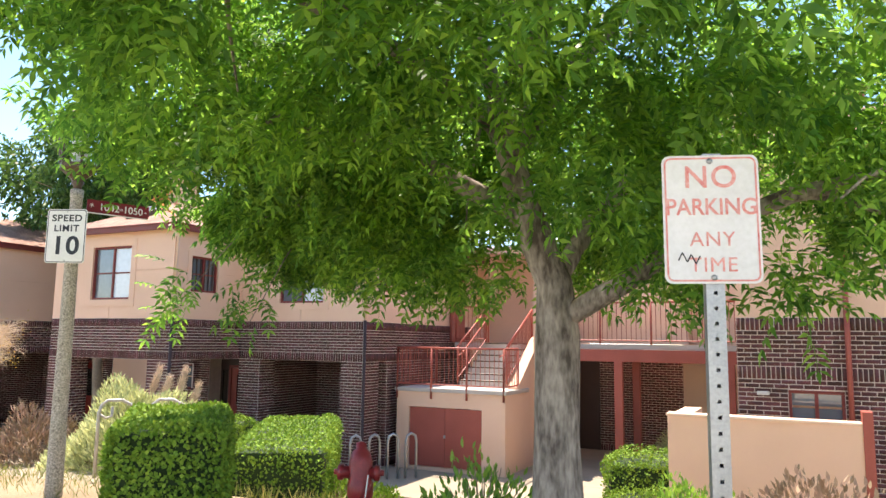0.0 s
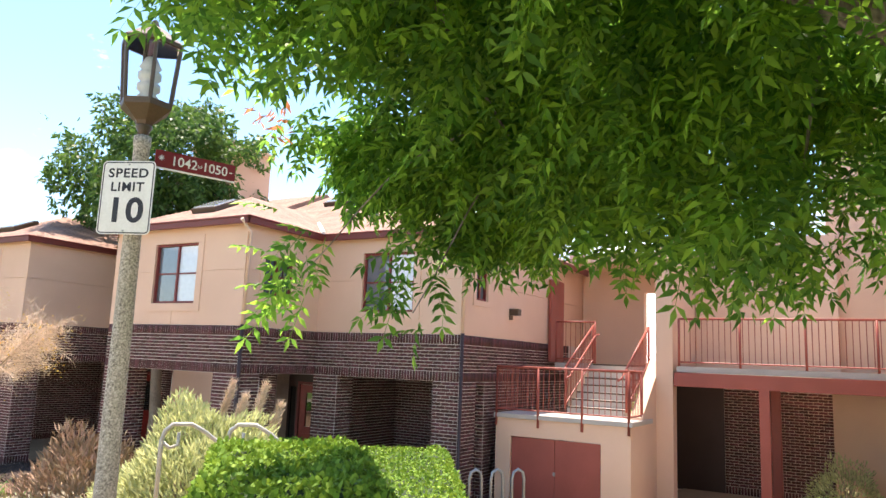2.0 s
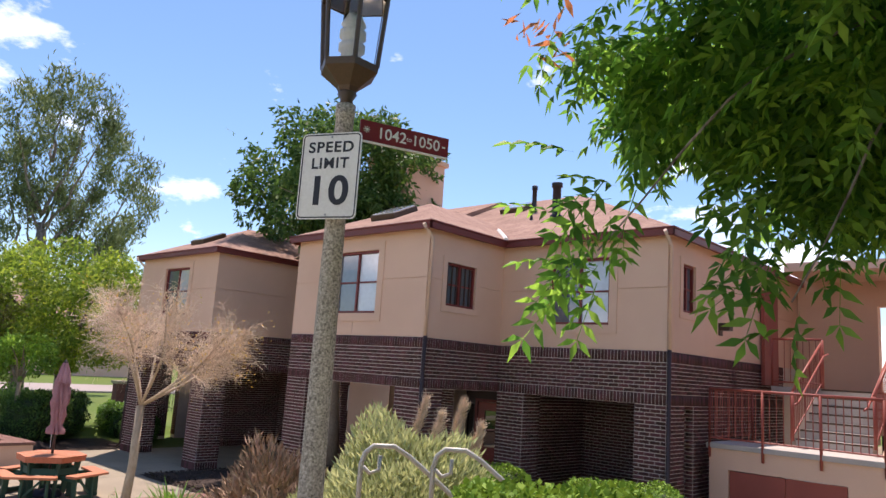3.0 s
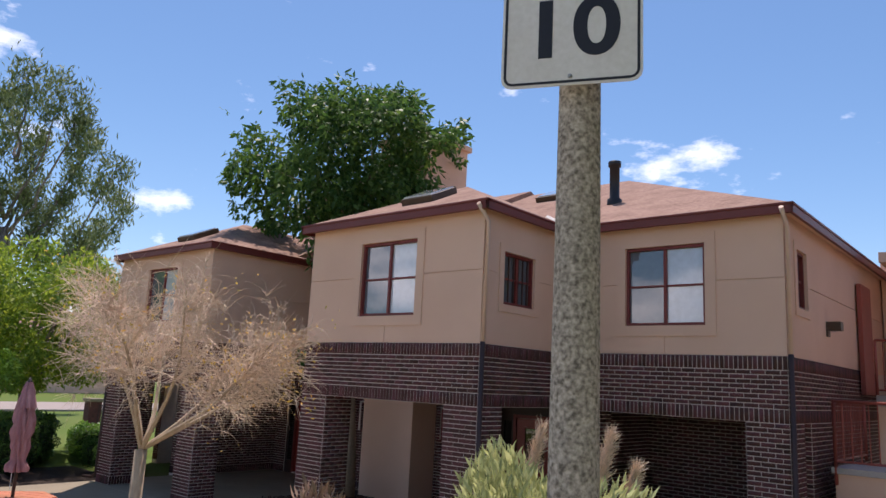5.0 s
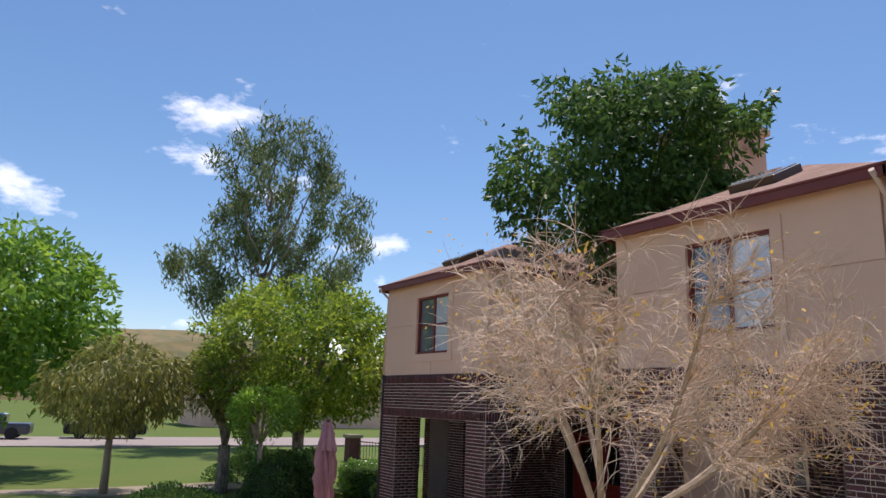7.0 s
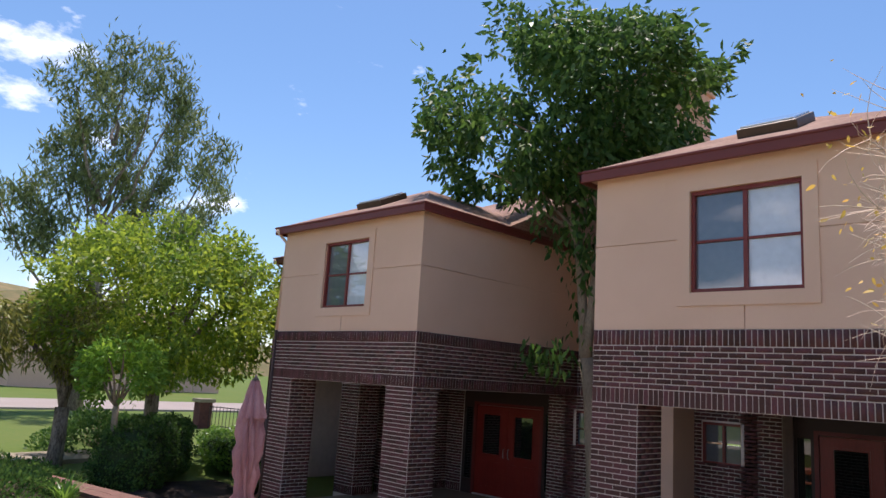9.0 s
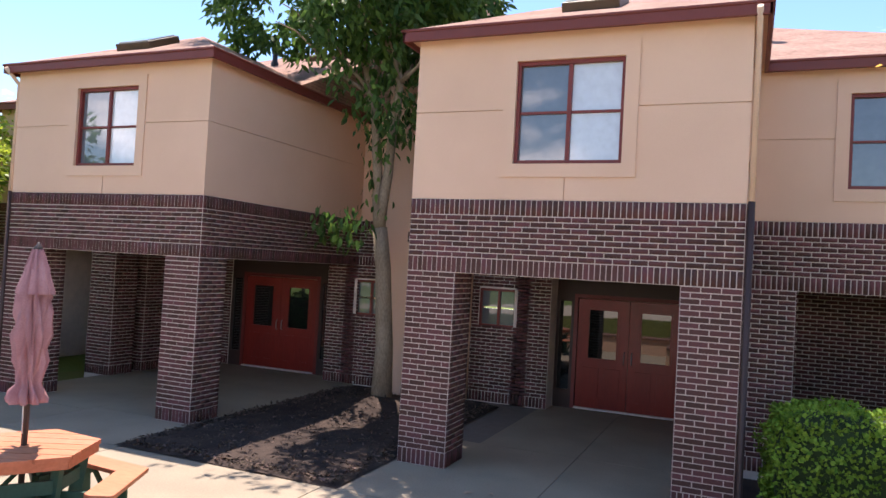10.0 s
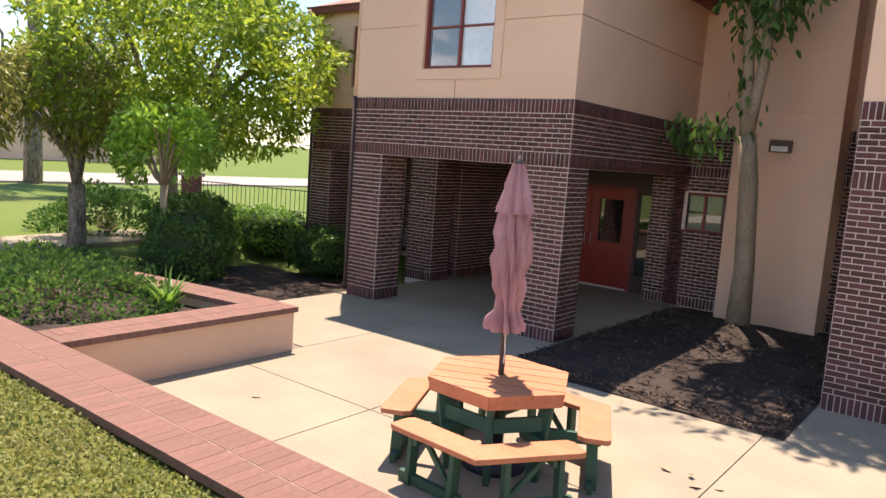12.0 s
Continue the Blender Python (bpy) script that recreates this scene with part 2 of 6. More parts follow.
M_TAN = mat("tan_paint", (0.74, 0.52, 0.38), 0.6, None, 3, 60)
M_STEP = mat("step_concrete", (0.50, 0.45, 0.40), 0.9, (0.40, 0.36, 0.32), 2, 50)
M_STEEL = mat("pipe_black", (0.03, 0.03, 0.033), 0.45, None, 6, 50, metal=0.3)


# ---- helpers for meshes ----
def thing(name, at, label, category, group="", kind=""):
    ob = new(name)
    ob.empty_display_size = 0.1
    ob.matrix_world = Matrix.Translation(at)
    return tagged(ob, label, category, group, kind)


def part(name, bm, material, parent=None, label=""):
    """Links a bmesh, given in the world's coordinates, as one mesh under a thing or part."""
    me = bpy.data.meshes.new(name)
    bm.to_mesh(me)
    bm.free()
    return link(name, me, material, parent, label)


def link(name, me, material, parent=None, label=""):
    me.materials.append(material)
    ob = new(name, me)
    if parent is not None:
        ob.parent = parent
        ob.matrix_parent_inverse = parent_world(parent).inverted()
    return tagged(ob, label) if label else ob


def parent_world(ob):
    m = ob.matrix_basis.copy()
    while ob.parent is not None:
        m = ob.parent.matrix_basis @ ob.matrix_parent_inverse @ m
        ob = ob.parent
    return m


def box(bm, x0, y0, z0, x1, y1, z1, bevel=0.0):
    m = Matrix.Translation(((x0 + x1) / 2, (y0 + y1) / 2, (z0 + z1) / 2)) @ Matrix.Diagonal((abs(x1 - x0), abs(y1 - y0), abs(z1 - z0), 1))
    made = bmesh.ops.create_cube(bm, size=1, matrix=m)
    if bevel:
        edges = list({e for v in made["verts"] for e in v.link_edges})
        bmesh.ops.bevel(bm, geom=edges, offset=bevel, segments=2, affect="EDGES", profile=0.6)
    return bm


def obox(bm, m, sx, sy, sz, bevel=0.0):
    """A box of that size about the middle of the pose m."""
    made = bmesh.ops.create_cube(bm, size=1, matrix=m @ Matrix.Diagonal((sx, sy, sz, 1)))
    if bevel:
        edges = list({e for v in made["verts"] for e in v.link_edges})
        bmesh.ops.bevel(bm, geom=edges, offset=bevel, segments=2, affect="EDGES", profile=0.6)
    return bm


def B(*a, bevel=0.0):
    return box(bmesh.new(), *a, bevel=bevel)


def tube(bm, pts, radii, sides=8, caps=True):
    """A tapered tube along points."""
    pts = [Vector(p) for p in pts]
    if not hasattr(radii, "__len__"):
        radii = [radii] * len(pts)
    rings, side = [], None
    for i, p in enumerate(pts):
        d = (pts[min(i + 1, len(pts) - 1)] - pts[max(i - 1, 0)]).normalized()
        if side is None:
            side = d.orthogonal().normalized()
        side = (side - d * side.dot(d)).normalized()
        up = d.cross(side)
        rings.append([bm.verts.new(p + radii[i] * (math.cos(a) * side + math.sin(a) * up)) for a in (2 * math.pi * k / sides for k in range(sides))])
    for a, b in zip(rings, rings[1:]):
        for k in range(sides):
            bm.faces.new((a[k], a[(k + 1) % sides], b[(k + 1) % sides], b[k])).smooth = sides > 6
    if caps:
        bm.faces.new(rings[0][::-1])
        bm.faces.new(rings[-1])
    return bm


def T(pts, radii, sides=8):
    return tube(bmesh.new(), pts, radii, sides)


def lathe(bm, at, profile, sides=16, smooth=True):
    """A turned body about z from (radius, height) pairs."""
    rings = [[bm.verts.new((at[0] + r * math.cos(a), at[1] + r * math.sin(a), at[2] + h)) for a in (2 * math.pi * (k + 0.5) / sides for k in range(sides))] for r, h in profile]
    for a, b in zip(rings, rings[1:]):
        for k in range(sides):
            bm.faces.new((a[k], a[(k + 1) % sides], b[(k + 1) % sides], b[k])).smooth = smooth
    bm.faces.new(rings[0][::-1])
    bm.faces.new(rings[-1])
    return bm


def prism(bm, pts, z0, z1):
    """An upright prism over a ground outline, counter-clockwise."""
    lo, hi = [bm.verts.new((x, y, z0)) for x, y in pts], [bm.verts.new((x, y, z1)) for x, y in pts]
    n = len(pts)
    for k in range(n):
        bm.faces.new((lo[k], lo[(k + 1) % n], hi[(k + 1) % n], hi[k]))
    bm.faces.new(lo[::-1])
    bm.faces.new(hi)
    return bm


def wall(bm, axis, p0, p1, a0, a1, z0, z1, holes=()):
    """A wall between the planes p0 and p1 of the axis, from a0 to a1 along it, with holes (a0, a1, z0, z1) right through."""
    ca = sorted({round(v, 5) for v in (a0, a1, *(min(max(v, a0), a1) for h in holes for v in h[:2]))})
    cz = sorted({round(v, 5) for v in (z0, z1, *(min(max(v, z0), z1) for h in holes for v in h[2:]))})
    na, nz, lo, hi = len(ca) - 1, len(cz) - 1, min(p0, p1), max(p0, p1)
    made = {}

    def vert(i, k, d):
        if (i, k, d) not in made:
            c = hi if d else lo
            made[i, k, d] = bm.verts.new((ca[i], c, cz[k]) if axis == "y" else (c, ca[i], cz[k]))
        return made[i, k, d]

    def solid(i, k):
        if not (0 <= i < na and 0 <= k < nz):
            return False
        um, wm = (ca[i] + ca[i + 1]) / 2, (cz[k] + cz[k + 1]) / 2
        return not any(h[0] < um < h[1] and h[2] < wm < h[3] for h in holes)

    faces = []
    for i in range(na):
        for k in range(nz):
            if solid(i, k):
                for d in (0, 1):
                    faces.append(bm.faces.new([vert(*c, d) for c in ((i, k), (i + 1, k), (i + 1, k + 1), (i, k + 1))]))
                for (e, g), (c0, c1) in (((-1, 0), ((i, k), (i, k + 1))), ((1, 0), ((i + 1, k), (i + 1, k + 1))), ((0, -1), ((i, k), (i + 1, k))), ((0, 1), ((i, k + 1), (i + 1, k + 1)))):
                    if not solid(i + e, k + g):
                        faces.append(bm.faces.new((vert(*c0, 0), vert(*c1, 0), vert(*c1, 1), vert(*c0, 1))))
    bmesh.ops.recalc_face_normals(bm, faces=faces)
    return bm


def raw(name, verts, faces):
    """A mesh from arrays of corners and of faces with the same number of corners."""
    me = bpy.data.meshes.new(name)
    verts, faces = np.asarray(verts, np.float32).reshape(-1, 3), np.asarray(faces, np.int32)
    me.vertices.add(len(verts))
    me.vertices.foreach_set("co", verts.ravel())
    me.loops.add(faces.size)
    me.loops.foreach_set("vertex_index", faces.ravel())
    me.polygons.add(len(faces))
    me.polygons.foreach_set("loop_start", np.arange(0, faces.size, faces.shape[1], dtype=np.int32))
    me.update(calc_edges=True)
    return me


RNG = np.random.default_rng(7)


def scatter(name, template, places, ahead, up, sizes):
    """One mesh of many copies of a small template (corners, faces), each at its place, with its own way ahead and up."""
    tv, tf = np.array(template[0], float), np.array(template[1], int)
    ahead = ahead / np.maximum(np.linalg.norm(ahead, axis=1, keepdims=True), 1e-6)
    side = np.cross(ahead, up)
    side /= np.maximum(np.linalg.norm(side, axis=1, keepdims=True), 1e-6)
    over = np.cross(side, ahead)
    v = places[:, None] + sizes[:, None, None] * (tv[None, :, 0:1] * side[:, None] + tv[None, :, 1:2] * ahead[:, None] + tv[None, :, 2:3] * over[:, None])
    f = tf[None] + (np.arange(len(places)) * len(tv))[:, None, None]
    return raw(name, v.reshape(-1, 3), f.reshape(-1, tf.shape[1]))


LEAF = ([(0, 0, 0), (0.18, 0.28, 0.04), (0.16, 0.62, 0.03), (0, 1, -0.1), (-0.16, 0.62, 0.03), (-0.18, 0.28, 0.04)], [(0, 1, 2, 3, 4, 5)])
SLIM = ([(0, 0, 0), (0.11, 0.4, 0.05), (0, 1, -0.15), (-0.11, 0.4, 0.05)], [(0, 1, 2, 3)])
ROUND = ([(0, 0, 0), (0.34, 0.45, 0.1), (0, 0.95, 0), (-0.34, 0.45, 0.1)], [(0, 1, 2, 3)])
NEEDLE = ([(-0.03, 0, 0), (0.03, 0, 0), (0.012, 1, 0), (-0.012, 1, 0)], [(0, 1, 2, 3)])


def pinnate(pairs=5):
    """A feather-shaped compound leaf with a drooping stalk."""
    v, f = [], []

    def leaflet(bx, by, bz, dx, dy, dz, ln):
        d = Vector((dx, dy, dz)).normalized()
        s = d.cross(Vector((0, 0, 1))).normalized() * 0.17 * ln
        b, k = Vector((bx, by, bz)), len(v)
        v.extend([b, b + d * ln * 0.45 + s + Vector((0, 0, 0.02)), b + d * ln - Vector((0, 0, 0.06 * ln / 0.3)), b + d * ln * 0.45 - s + Vector((0, 0, 0.02))])
        f.append((k, k + 1, k + 2, k + 3))

    for i in range(pairs):
        t = 0.18 + 0.7 * i / (pairs - 1)
        z = -0.25 * t * t
        ln = 0.36 * (1 - 0.35 * abs(t - 0.5))
        for s in (-1, 1):
            leaflet(0, t, z, s * 0.85, 0.5, -0.25, ln)
    leaflet(0, 0.9, -0.2, 0, 1, -0.35, 0.32)
    k = len(v)
    v.extend([Vector((-0.008, 0, 0)), Vector((0.008, 0, 0)), Vector((0.004, 0.9, -0.2)), Vector((-0.004, 0.9, -0.2))])
    f.append((k, k + 1, k + 2, k + 3))
    return [tuple(p) for p in v], f


def rand_dirs(n):
    d = RNG.normal(size=(n, 3))
    return d / np.linalg.norm(d, axis=1, keepdims=True)


# ---- ground ----
PATIO = -0.91


def smooth(a, b, v):
    t = np.clip((v - a) / (b - a), 0, 1)
    return t * t * (3 - 2 * t)


def ground_z(x, y):
    x, y = np.asarray(x, float), np.asarray(y, float)
    top = np.interp(x, [-70, -32, -25, -16, -7, 0, 10], [-0.75, -0.75, -0.2, 0.05, 0.40, 0.52, 0.55])
    right = top + (-0.95 - top) * smooth(6.6, 12.2, y)
    bed = np.maximum(top + (-0.48 - top) * smooth(4.4, 7.8, y), -0.48)
    bed = np.where(y > 9.75, -1.0, bed)
    left = top + (-0.44 - top) * smooth(4.4, 6.5, y)
    left = np.where(y > 6.85, -1.05, left)
    planter = np.where((y > 6.3) & (y < 9.75), -0.52, np.where(y >= 9.75, -0.96, left))
    far = np.minimum(top + (-0.8 - top) * smooth(5, 9, y), top)
    z = np.where(x > -12.0, right, np.where(x > -15.0, bed, np.where(x > -23.0, left, np.where(x > -26.2, planter, far))))
    under = (y > 11.5) & (x < -9.6) & (x > -30) & (y < 26)
    z = np.where(under, -1.02, z)
    rough = 0.02 * np.sin(1.7 * x + 0.6 * y) * np.sin(0.9 * x - 1.3 * y)
    return z + rough


def spread(lo, hi, step, reach):
    inner = np.arange(lo, hi + step / 2, step)
    out, d, w = [], 0.0, step
    while d < reach:
        w *= 1.35
        d += w
        out.append(d)
    out = np.array(out)
    return np.concatenate([lo - out[::-1], inner, hi + out])


gx, gy = spread(-34, 6, 0.3, 1500), spread(-6, 22, 0.3, 1500)
GX, GY = np.meshgrid(gx, gy, indexing="ij")
gidx = np.arange(GX.size).reshape(GX.shape)
gfaces = np.stack([gidx[:-1, :-1], gidx[1:, :-1], gidx[1:, 1:], gidx[:-1, 1:]], -1).reshape(-1, 4)
ground_me = raw("ground", np.stack([GX, GY, ground_z(GX, GY)], -1), gfaces)
for m in (M_LAWN, M_FARLAWN, M_SOIL, M_MULCH, M_BOUNCE):
    ground_me.materials.append(m)
cx, cy = (GX[:-1, :-1] + 0.15).ravel(), (GY[:-1, :-1] + 0.15).ravel()
gm = np.zeros(len(gfaces), np.int32)
gm[(cx < -26.5) | (cy < -7) | (cx > 12) | (cy > 26)] = 1
gm[(cx > -15.2) & (cy > 7.2)] = 2
gm[(cx > -12.0) & (cy > 5.2) & (cy <= 7.2)] = 2
gm[(cx > -13.4) & (cy > 10.2) & (cx < -9.5)] = 3
gm[(cx > -15.6) & (cx < -12.0) & (cy > 5.6) & (cy < 10.2)] = 3
gm[(cx < -22.9) & (cx > -29.0) & (cy > 6.6) & (cy < 14)] = 3
# added pale bounce surface under and behind the camera, never in view
gm[(cy < 3.4) & (cy > -9) & (cx > -29) & (cx < 14)] = 4
ground_me.polygons.foreach_set("material_index", gm)
ground_me.polygons.foreach_set("use_smooth", np.ones(len(gfaces), bool))
tagged(new("ground", ground_me), "sloping lawn, bare soil and planting beds", "ground", kind="structure")

patio = thing("pavement", (-18, 9, PATIO), "pale sunlit concrete patio with scored joints", "pavement", kind="structure")
part("joint_bed", B(-25.2, 6.9, -1.2, -13.3, 18.6, PATIO - 0.012), M_JOINT, patio)
for x0, x1, y0, y1 in (
    (-22.8, -20.65, 7.1, 9.1), (-22.8, -20.65, 9.1, 11.57), (-20.65, -17.56, 7.1, 9.1), (-20.65, -17.56, 9.1, 11.57), (-17.56, -15.3, 7.1, 9.1),
    (-17.56, -15.3, 9.1, 11.57), (-15.3, -13.31, 10.1, 11.57), (-25.2, -22.8, 10.1, 12.9), (-22.8, -20.78, 11.57, 13.1), (-25.2, -22.8, 12.9, 18.4), (-22.8, -20.78, 13.1, 18.4),
    (-17.38, -15.3, 11.57, 14.6), (-15.3, -13.31, 11.57, 14.6), (-16.75, -15.3, 14.6, 18.3), (-15.3, -13.31, 14.6, 18.3)):
    part("slab", B(x0 + 0.006, y0 + 0.006, PATIO - 0.12, x1 - 0.006, y1 - 0.006, PATIO, bevel=0.004), M_CONC, patio)
apron = thing("pavement", (-6.5, 15, PATIO), "pale concrete landing in front of the stairs", "pavement", kind="structure")
for x0, x1, y0, y1 in ((-9.5, -6.6, 13.6, 16.4), (-6.6, -3.6, 13.6, 16.4), (-6.6, -3.6, 16.4, 22.0), (-3.6, -1.6, 16.4, 22.0)):
    part("slab", B(x0 + 0.006, y0 + 0.006, -1.3, x1 - 0.006, y1 - 0.006, PATIO + 0.02, bevel=0.004), M_CONC, apron)
mulch = thing("mulch_bed", (-19, 14, PATIO), "dark shredded bark mulch bed round the tree", "mulch", kind="structure")
mb = bmesh.new()
bmesh.ops.create_grid(mb, x_segments=28, y_segments=44, size=0.5, matrix=Matrix.Translation((-19.06, 14.5, 0)) @ Matrix.Diagonal((3.36, 5.85, 1, 1)))
for v in mb.verts:
    edge = min(1.0, min(v.co.x + 20.74, -17.39 - v.co.x, v.co.y - 11.57) / 0.35)
    v.co.z = PATIO + 0.012 + 0.05 * max(edge, 0) + 0.18 * math.exp(-((v.co.x + 19.1) ** 2 + (v.co.y - 15.7) ** 2) / 0.5) + 0.02 * noise.noise(v.co * 3.0)
part("bed", mb, M_MULCH, mulch)
n = 15000
mp = np.stack([RNG.uniform(-20.7, -17.42, n), RNG.uniform(11.6, 17.3, n), np.full(n, PATIO + 0.05)], 1)
mp[:, 2] += 0.18 * np.exp(-((mp[:, 0] + 19.1) ** 2 + (mp[:, 1] - 15.7) ** 2) / 0.5)
tagged(link("chips", scatter("chips", LEAF, mp, rand_dirs(n) * (1, 1, 0.3), rand_dirs(n) * (0.6, 0.6, 1) + (0, 0, 0.6), RNG.uniform(0.025, 0.085, n)), M_CHIP, mulch), kind="stuff")

# ---- buildings ----
STRETCH, SOLDIER = 0.2035, 0.0685
TOPZ, EAVE = 2.55, 4.65


def courses():
    rows = [(PATIO, PATIO + 0.2, True)]
    h = (1.6 - PATIO - 0.2) / 34
    rows += [(PATIO + 0.2 + i * h, PATIO + 0.2 + (i + 1) * h, False) for i in range(34)]
    rows.append((1.6, 1.8, True))
    h = 0.545 / 8
    rows += [(1.8 + i * h, 1.8 + (i + 1) * h, False) for i in range(8)]
    rows.append((2.345, TOPZ, True))
    return rows


COURSES = courses()


def brick_rects(a0, a1, holes=(), zmin=PATIO, zmax=TOPZ):
    out = []
    for i, (z0, z1, soldier) in enumerate(COURSES):
        if (z0 + z1) / 2 < zmin or (z0 + z1) / 2 > zmax:
            continue
        spans = [(a0, a1)]
        for h0, h1, g0, g1 in holes:
            if g0 < (z0 + z1) / 2 < g1:
                spans = [q for s0, s1 in spans for q in ((s0, min(s1, h0)), (max(s0, h1), s1)) if q[1] - q[0] > 0.03]
        step = SOLDIER if soldier else STRETCH
        for s0, s1 in spans:
            count = max(1, round((s1 - s0) / step))
            w = (s1 - s0) / count
            cuts = [s0 + k * w for k in range(count + 1)]
            if not soldier and i % 2:
                cuts = [s0] + [s0 + (k + 0.5) * w for k in range(count)] + [s1]
            out += [(p + 0.0064, q - 0.0064, z0 + 0.0066, z1 - 0.0066) for p, q in zip(cuts, cuts[1:])]
    return out


def brick_mesh(name, lists):
    """All the bricks of (axis, plane, outward sign, rectangles) lists in one mesh, proud of the mortar."""
    verts, faces = [], []
    for axis, plane, sign, rects in lists:
        for p, q, z0, z1 in rects:
            k, d = len(verts), plane + sign * (0.007 + 0.002 * ((p * 37.7 + z0 * 91.3) % 1))
            for depth in (plane, d):
                for a, z in ((p, z0), (q, z0), (q, z1), (p, z1)):
                    verts.append((a, depth, z) if axis == "y" else (depth, a, z))
            faces += [(k + 4, k + 5, k + 6, k + 7)] + [(k + i, k + (i + 1) % 4, k + 4 + (i + 1) % 4, k + 4 + i) for i in range(4)]
    return raw(name, verts, faces)


LOOSE = []


def window_part(parent, axis, plane, sign, a0, a1, z0, z1, bars=(1, 1), light_half=1, blinds=False):
    """A red-framed sliding window: frame, glazing bars and panes, set into the wall."""
    def bx(u0, u1, d0, d1, w0, w1, bevel=0.0):
        lo, hi = sorted((plane + sign * d0, plane + sign * d1))
        return B(u0, lo, w0, u1, hi, w1, bevel=bevel) if axis == "y" else B(lo, u0, w0, hi, u1, w1, bevel=bevel)

    win = thing_part("window", parent)
    for u0, u1, w0, w1 in ((a0, a1, z1 - 0.05, z1), (a0, a1, z0, z0 + 0.05), (a0, a0 + 0.045, z0 + 0.05, z1 - 0.05), (a1 - 0.045, a1, z0 + 0.05, z1 - 0.05)):
        part("window_frame", bx(u0, u1, -0.14, -0.03, w0, w1, 0.006), M_FRAME, win)
    am, zm = (a0 + a1) / 2, (z0 + z1) / 2
    part("mullion", bx(am - 0.025, am + 0.025, -0.13, -0.045, z0 + 0.05, z1 - 0.05), M_FRAME, win)
    if bars[1]:
        for u0, u1 in ((a0 + 0.045, am - 0.025), (am + 0.025, a1 - 0.045)):
            part("glazing_bar", bx(u0, u1, -0.12, -0.055, zm - 0.016, zm + 0.016), M_FRAME, win)
    for k, (u0, u1) in enumerate(((a0 + 0.045, am - 0.025), (am + 0.025, a1 - 0.045))):
        for w0, w1 in ((z0 + 0.05, zm - 0.016), (zm + 0.016, z1 - 0.05)):
            part("pane", bx(u0, u1, -0.10, -0.085, w0, w1), M_GLASS_L if k == light_half else M_GLASS_D, win)
    if blinds:
        for k in range(6):
            u = a0 + (k + 0.7) * (a1 - a0) / 6.6
            part("slat", bx(u - 0.012, u + 0.012, -0.07, -0.05, z0 + 0.05, z1 - 0.05), M_BROWN, win)
    return win


def thing_part(name, parent):
    """An empty part that carries sub-parts."""
    ob = new(name)
    ob.empty_display_size = 0.05
    ob.parent = parent
    ob.matrix_parent_inverse = parent_world(parent).inverted()
    return ob


def trim_ring(bm, axis, plane, sign, a0, a1, z0, z1, w=0.17, d=0.02):
    for u0, u1, w0, w1 in ((a0 - w, a1 + w, z1, z1 + w), (a0 - w, a1 + w, z0 - w, z0), (a0 - w, a0, z0, z1), (a1, a1 + w, z0, z1)):
        lo, hi = sorted((plane, plane + sign * d))
        box(bm, u0, lo, w0, u1, hi, w1) if axis == "y" else box(bm, lo, u0, w0, hi, u1, w1)


def hip_roof(bm, x0, x1, y0, y1, z, slope, thick=0.06):
    """A hipped roof over a rectangle, ridge along the longer side."""
    w, d = (x1 - x0) / 2, (y1 - y0) / 2
    h = min(w, d) * slope
    if d >= w:
        r = [((x0 + x1) / 2, y0 + w, z + h), ((x0 + x1) / 2, y1 - w, z + h)]
    else:
        r = [(x0 + d, (y0 + y1) / 2, z + h), (x1 - d, (y0 + y1) / 2, z + h)]
    c = [bm.verts.new(p) for p in ((x0, y0, z), (x1, y0, z), (x1, y1, z), (x0, y1, z))]
    e = [bm.verts.new((p[0], p[1], z - thick)) for p in ((x0, y0), (x1, y0), (x1, y1), (x0, y1))]
    a, b = (bm.verts.new(p) for p in r)
    if d >= w:
        fs = ((c[0], c[1], a), (c[1], c[2], b, a), (c[2], c[3], b), (c[3], c[0], a, b))
    else:
        fs = ((c[0], c[1], b, a), (c[1], c[2], b), (c[2], c[3], a, b), (c[3], c[0], a))
    for f in fs:
        bm.faces.new(f)
    for k in range(4):
        bm.faces.new((e[k], e[(k + 1) % 4], c[(k + 1) % 4], c[k]))
    bm.faces.new(e[::-1])
    return bm


def end_hip_roof(bm, x_flat, x_hip, y0, y1, z, slope, thick=0.06):
    """A roof with its ridge along x, hipped at one end and cut plumb at the other."""
    h, d, ym = (y1 - y0) / 2 * slope, (y1 - y0) / 2, (y0 + y1) / 2
    s = 1 if x_hip > x_flat else -1
    pts = [(x_flat, y0, z), (x_hip, y0, z), (x_hip, y1, z), (x_flat, y1, z), (x_flat, ym, z + h), (x_hip - s * d, ym, z + h)]
    v = [bm.verts.new(p) for p in pts]
    for f in ((0, 1, 5, 4), (1, 2, 5), (2, 3, 4, 5), (3, 0, 4), (0, 3, 2, 1)):
        bm.faces.new([v[k] for k in f])
    bmesh.ops.recalc_face_normals(bm, faces=bm.faces)
    return bm


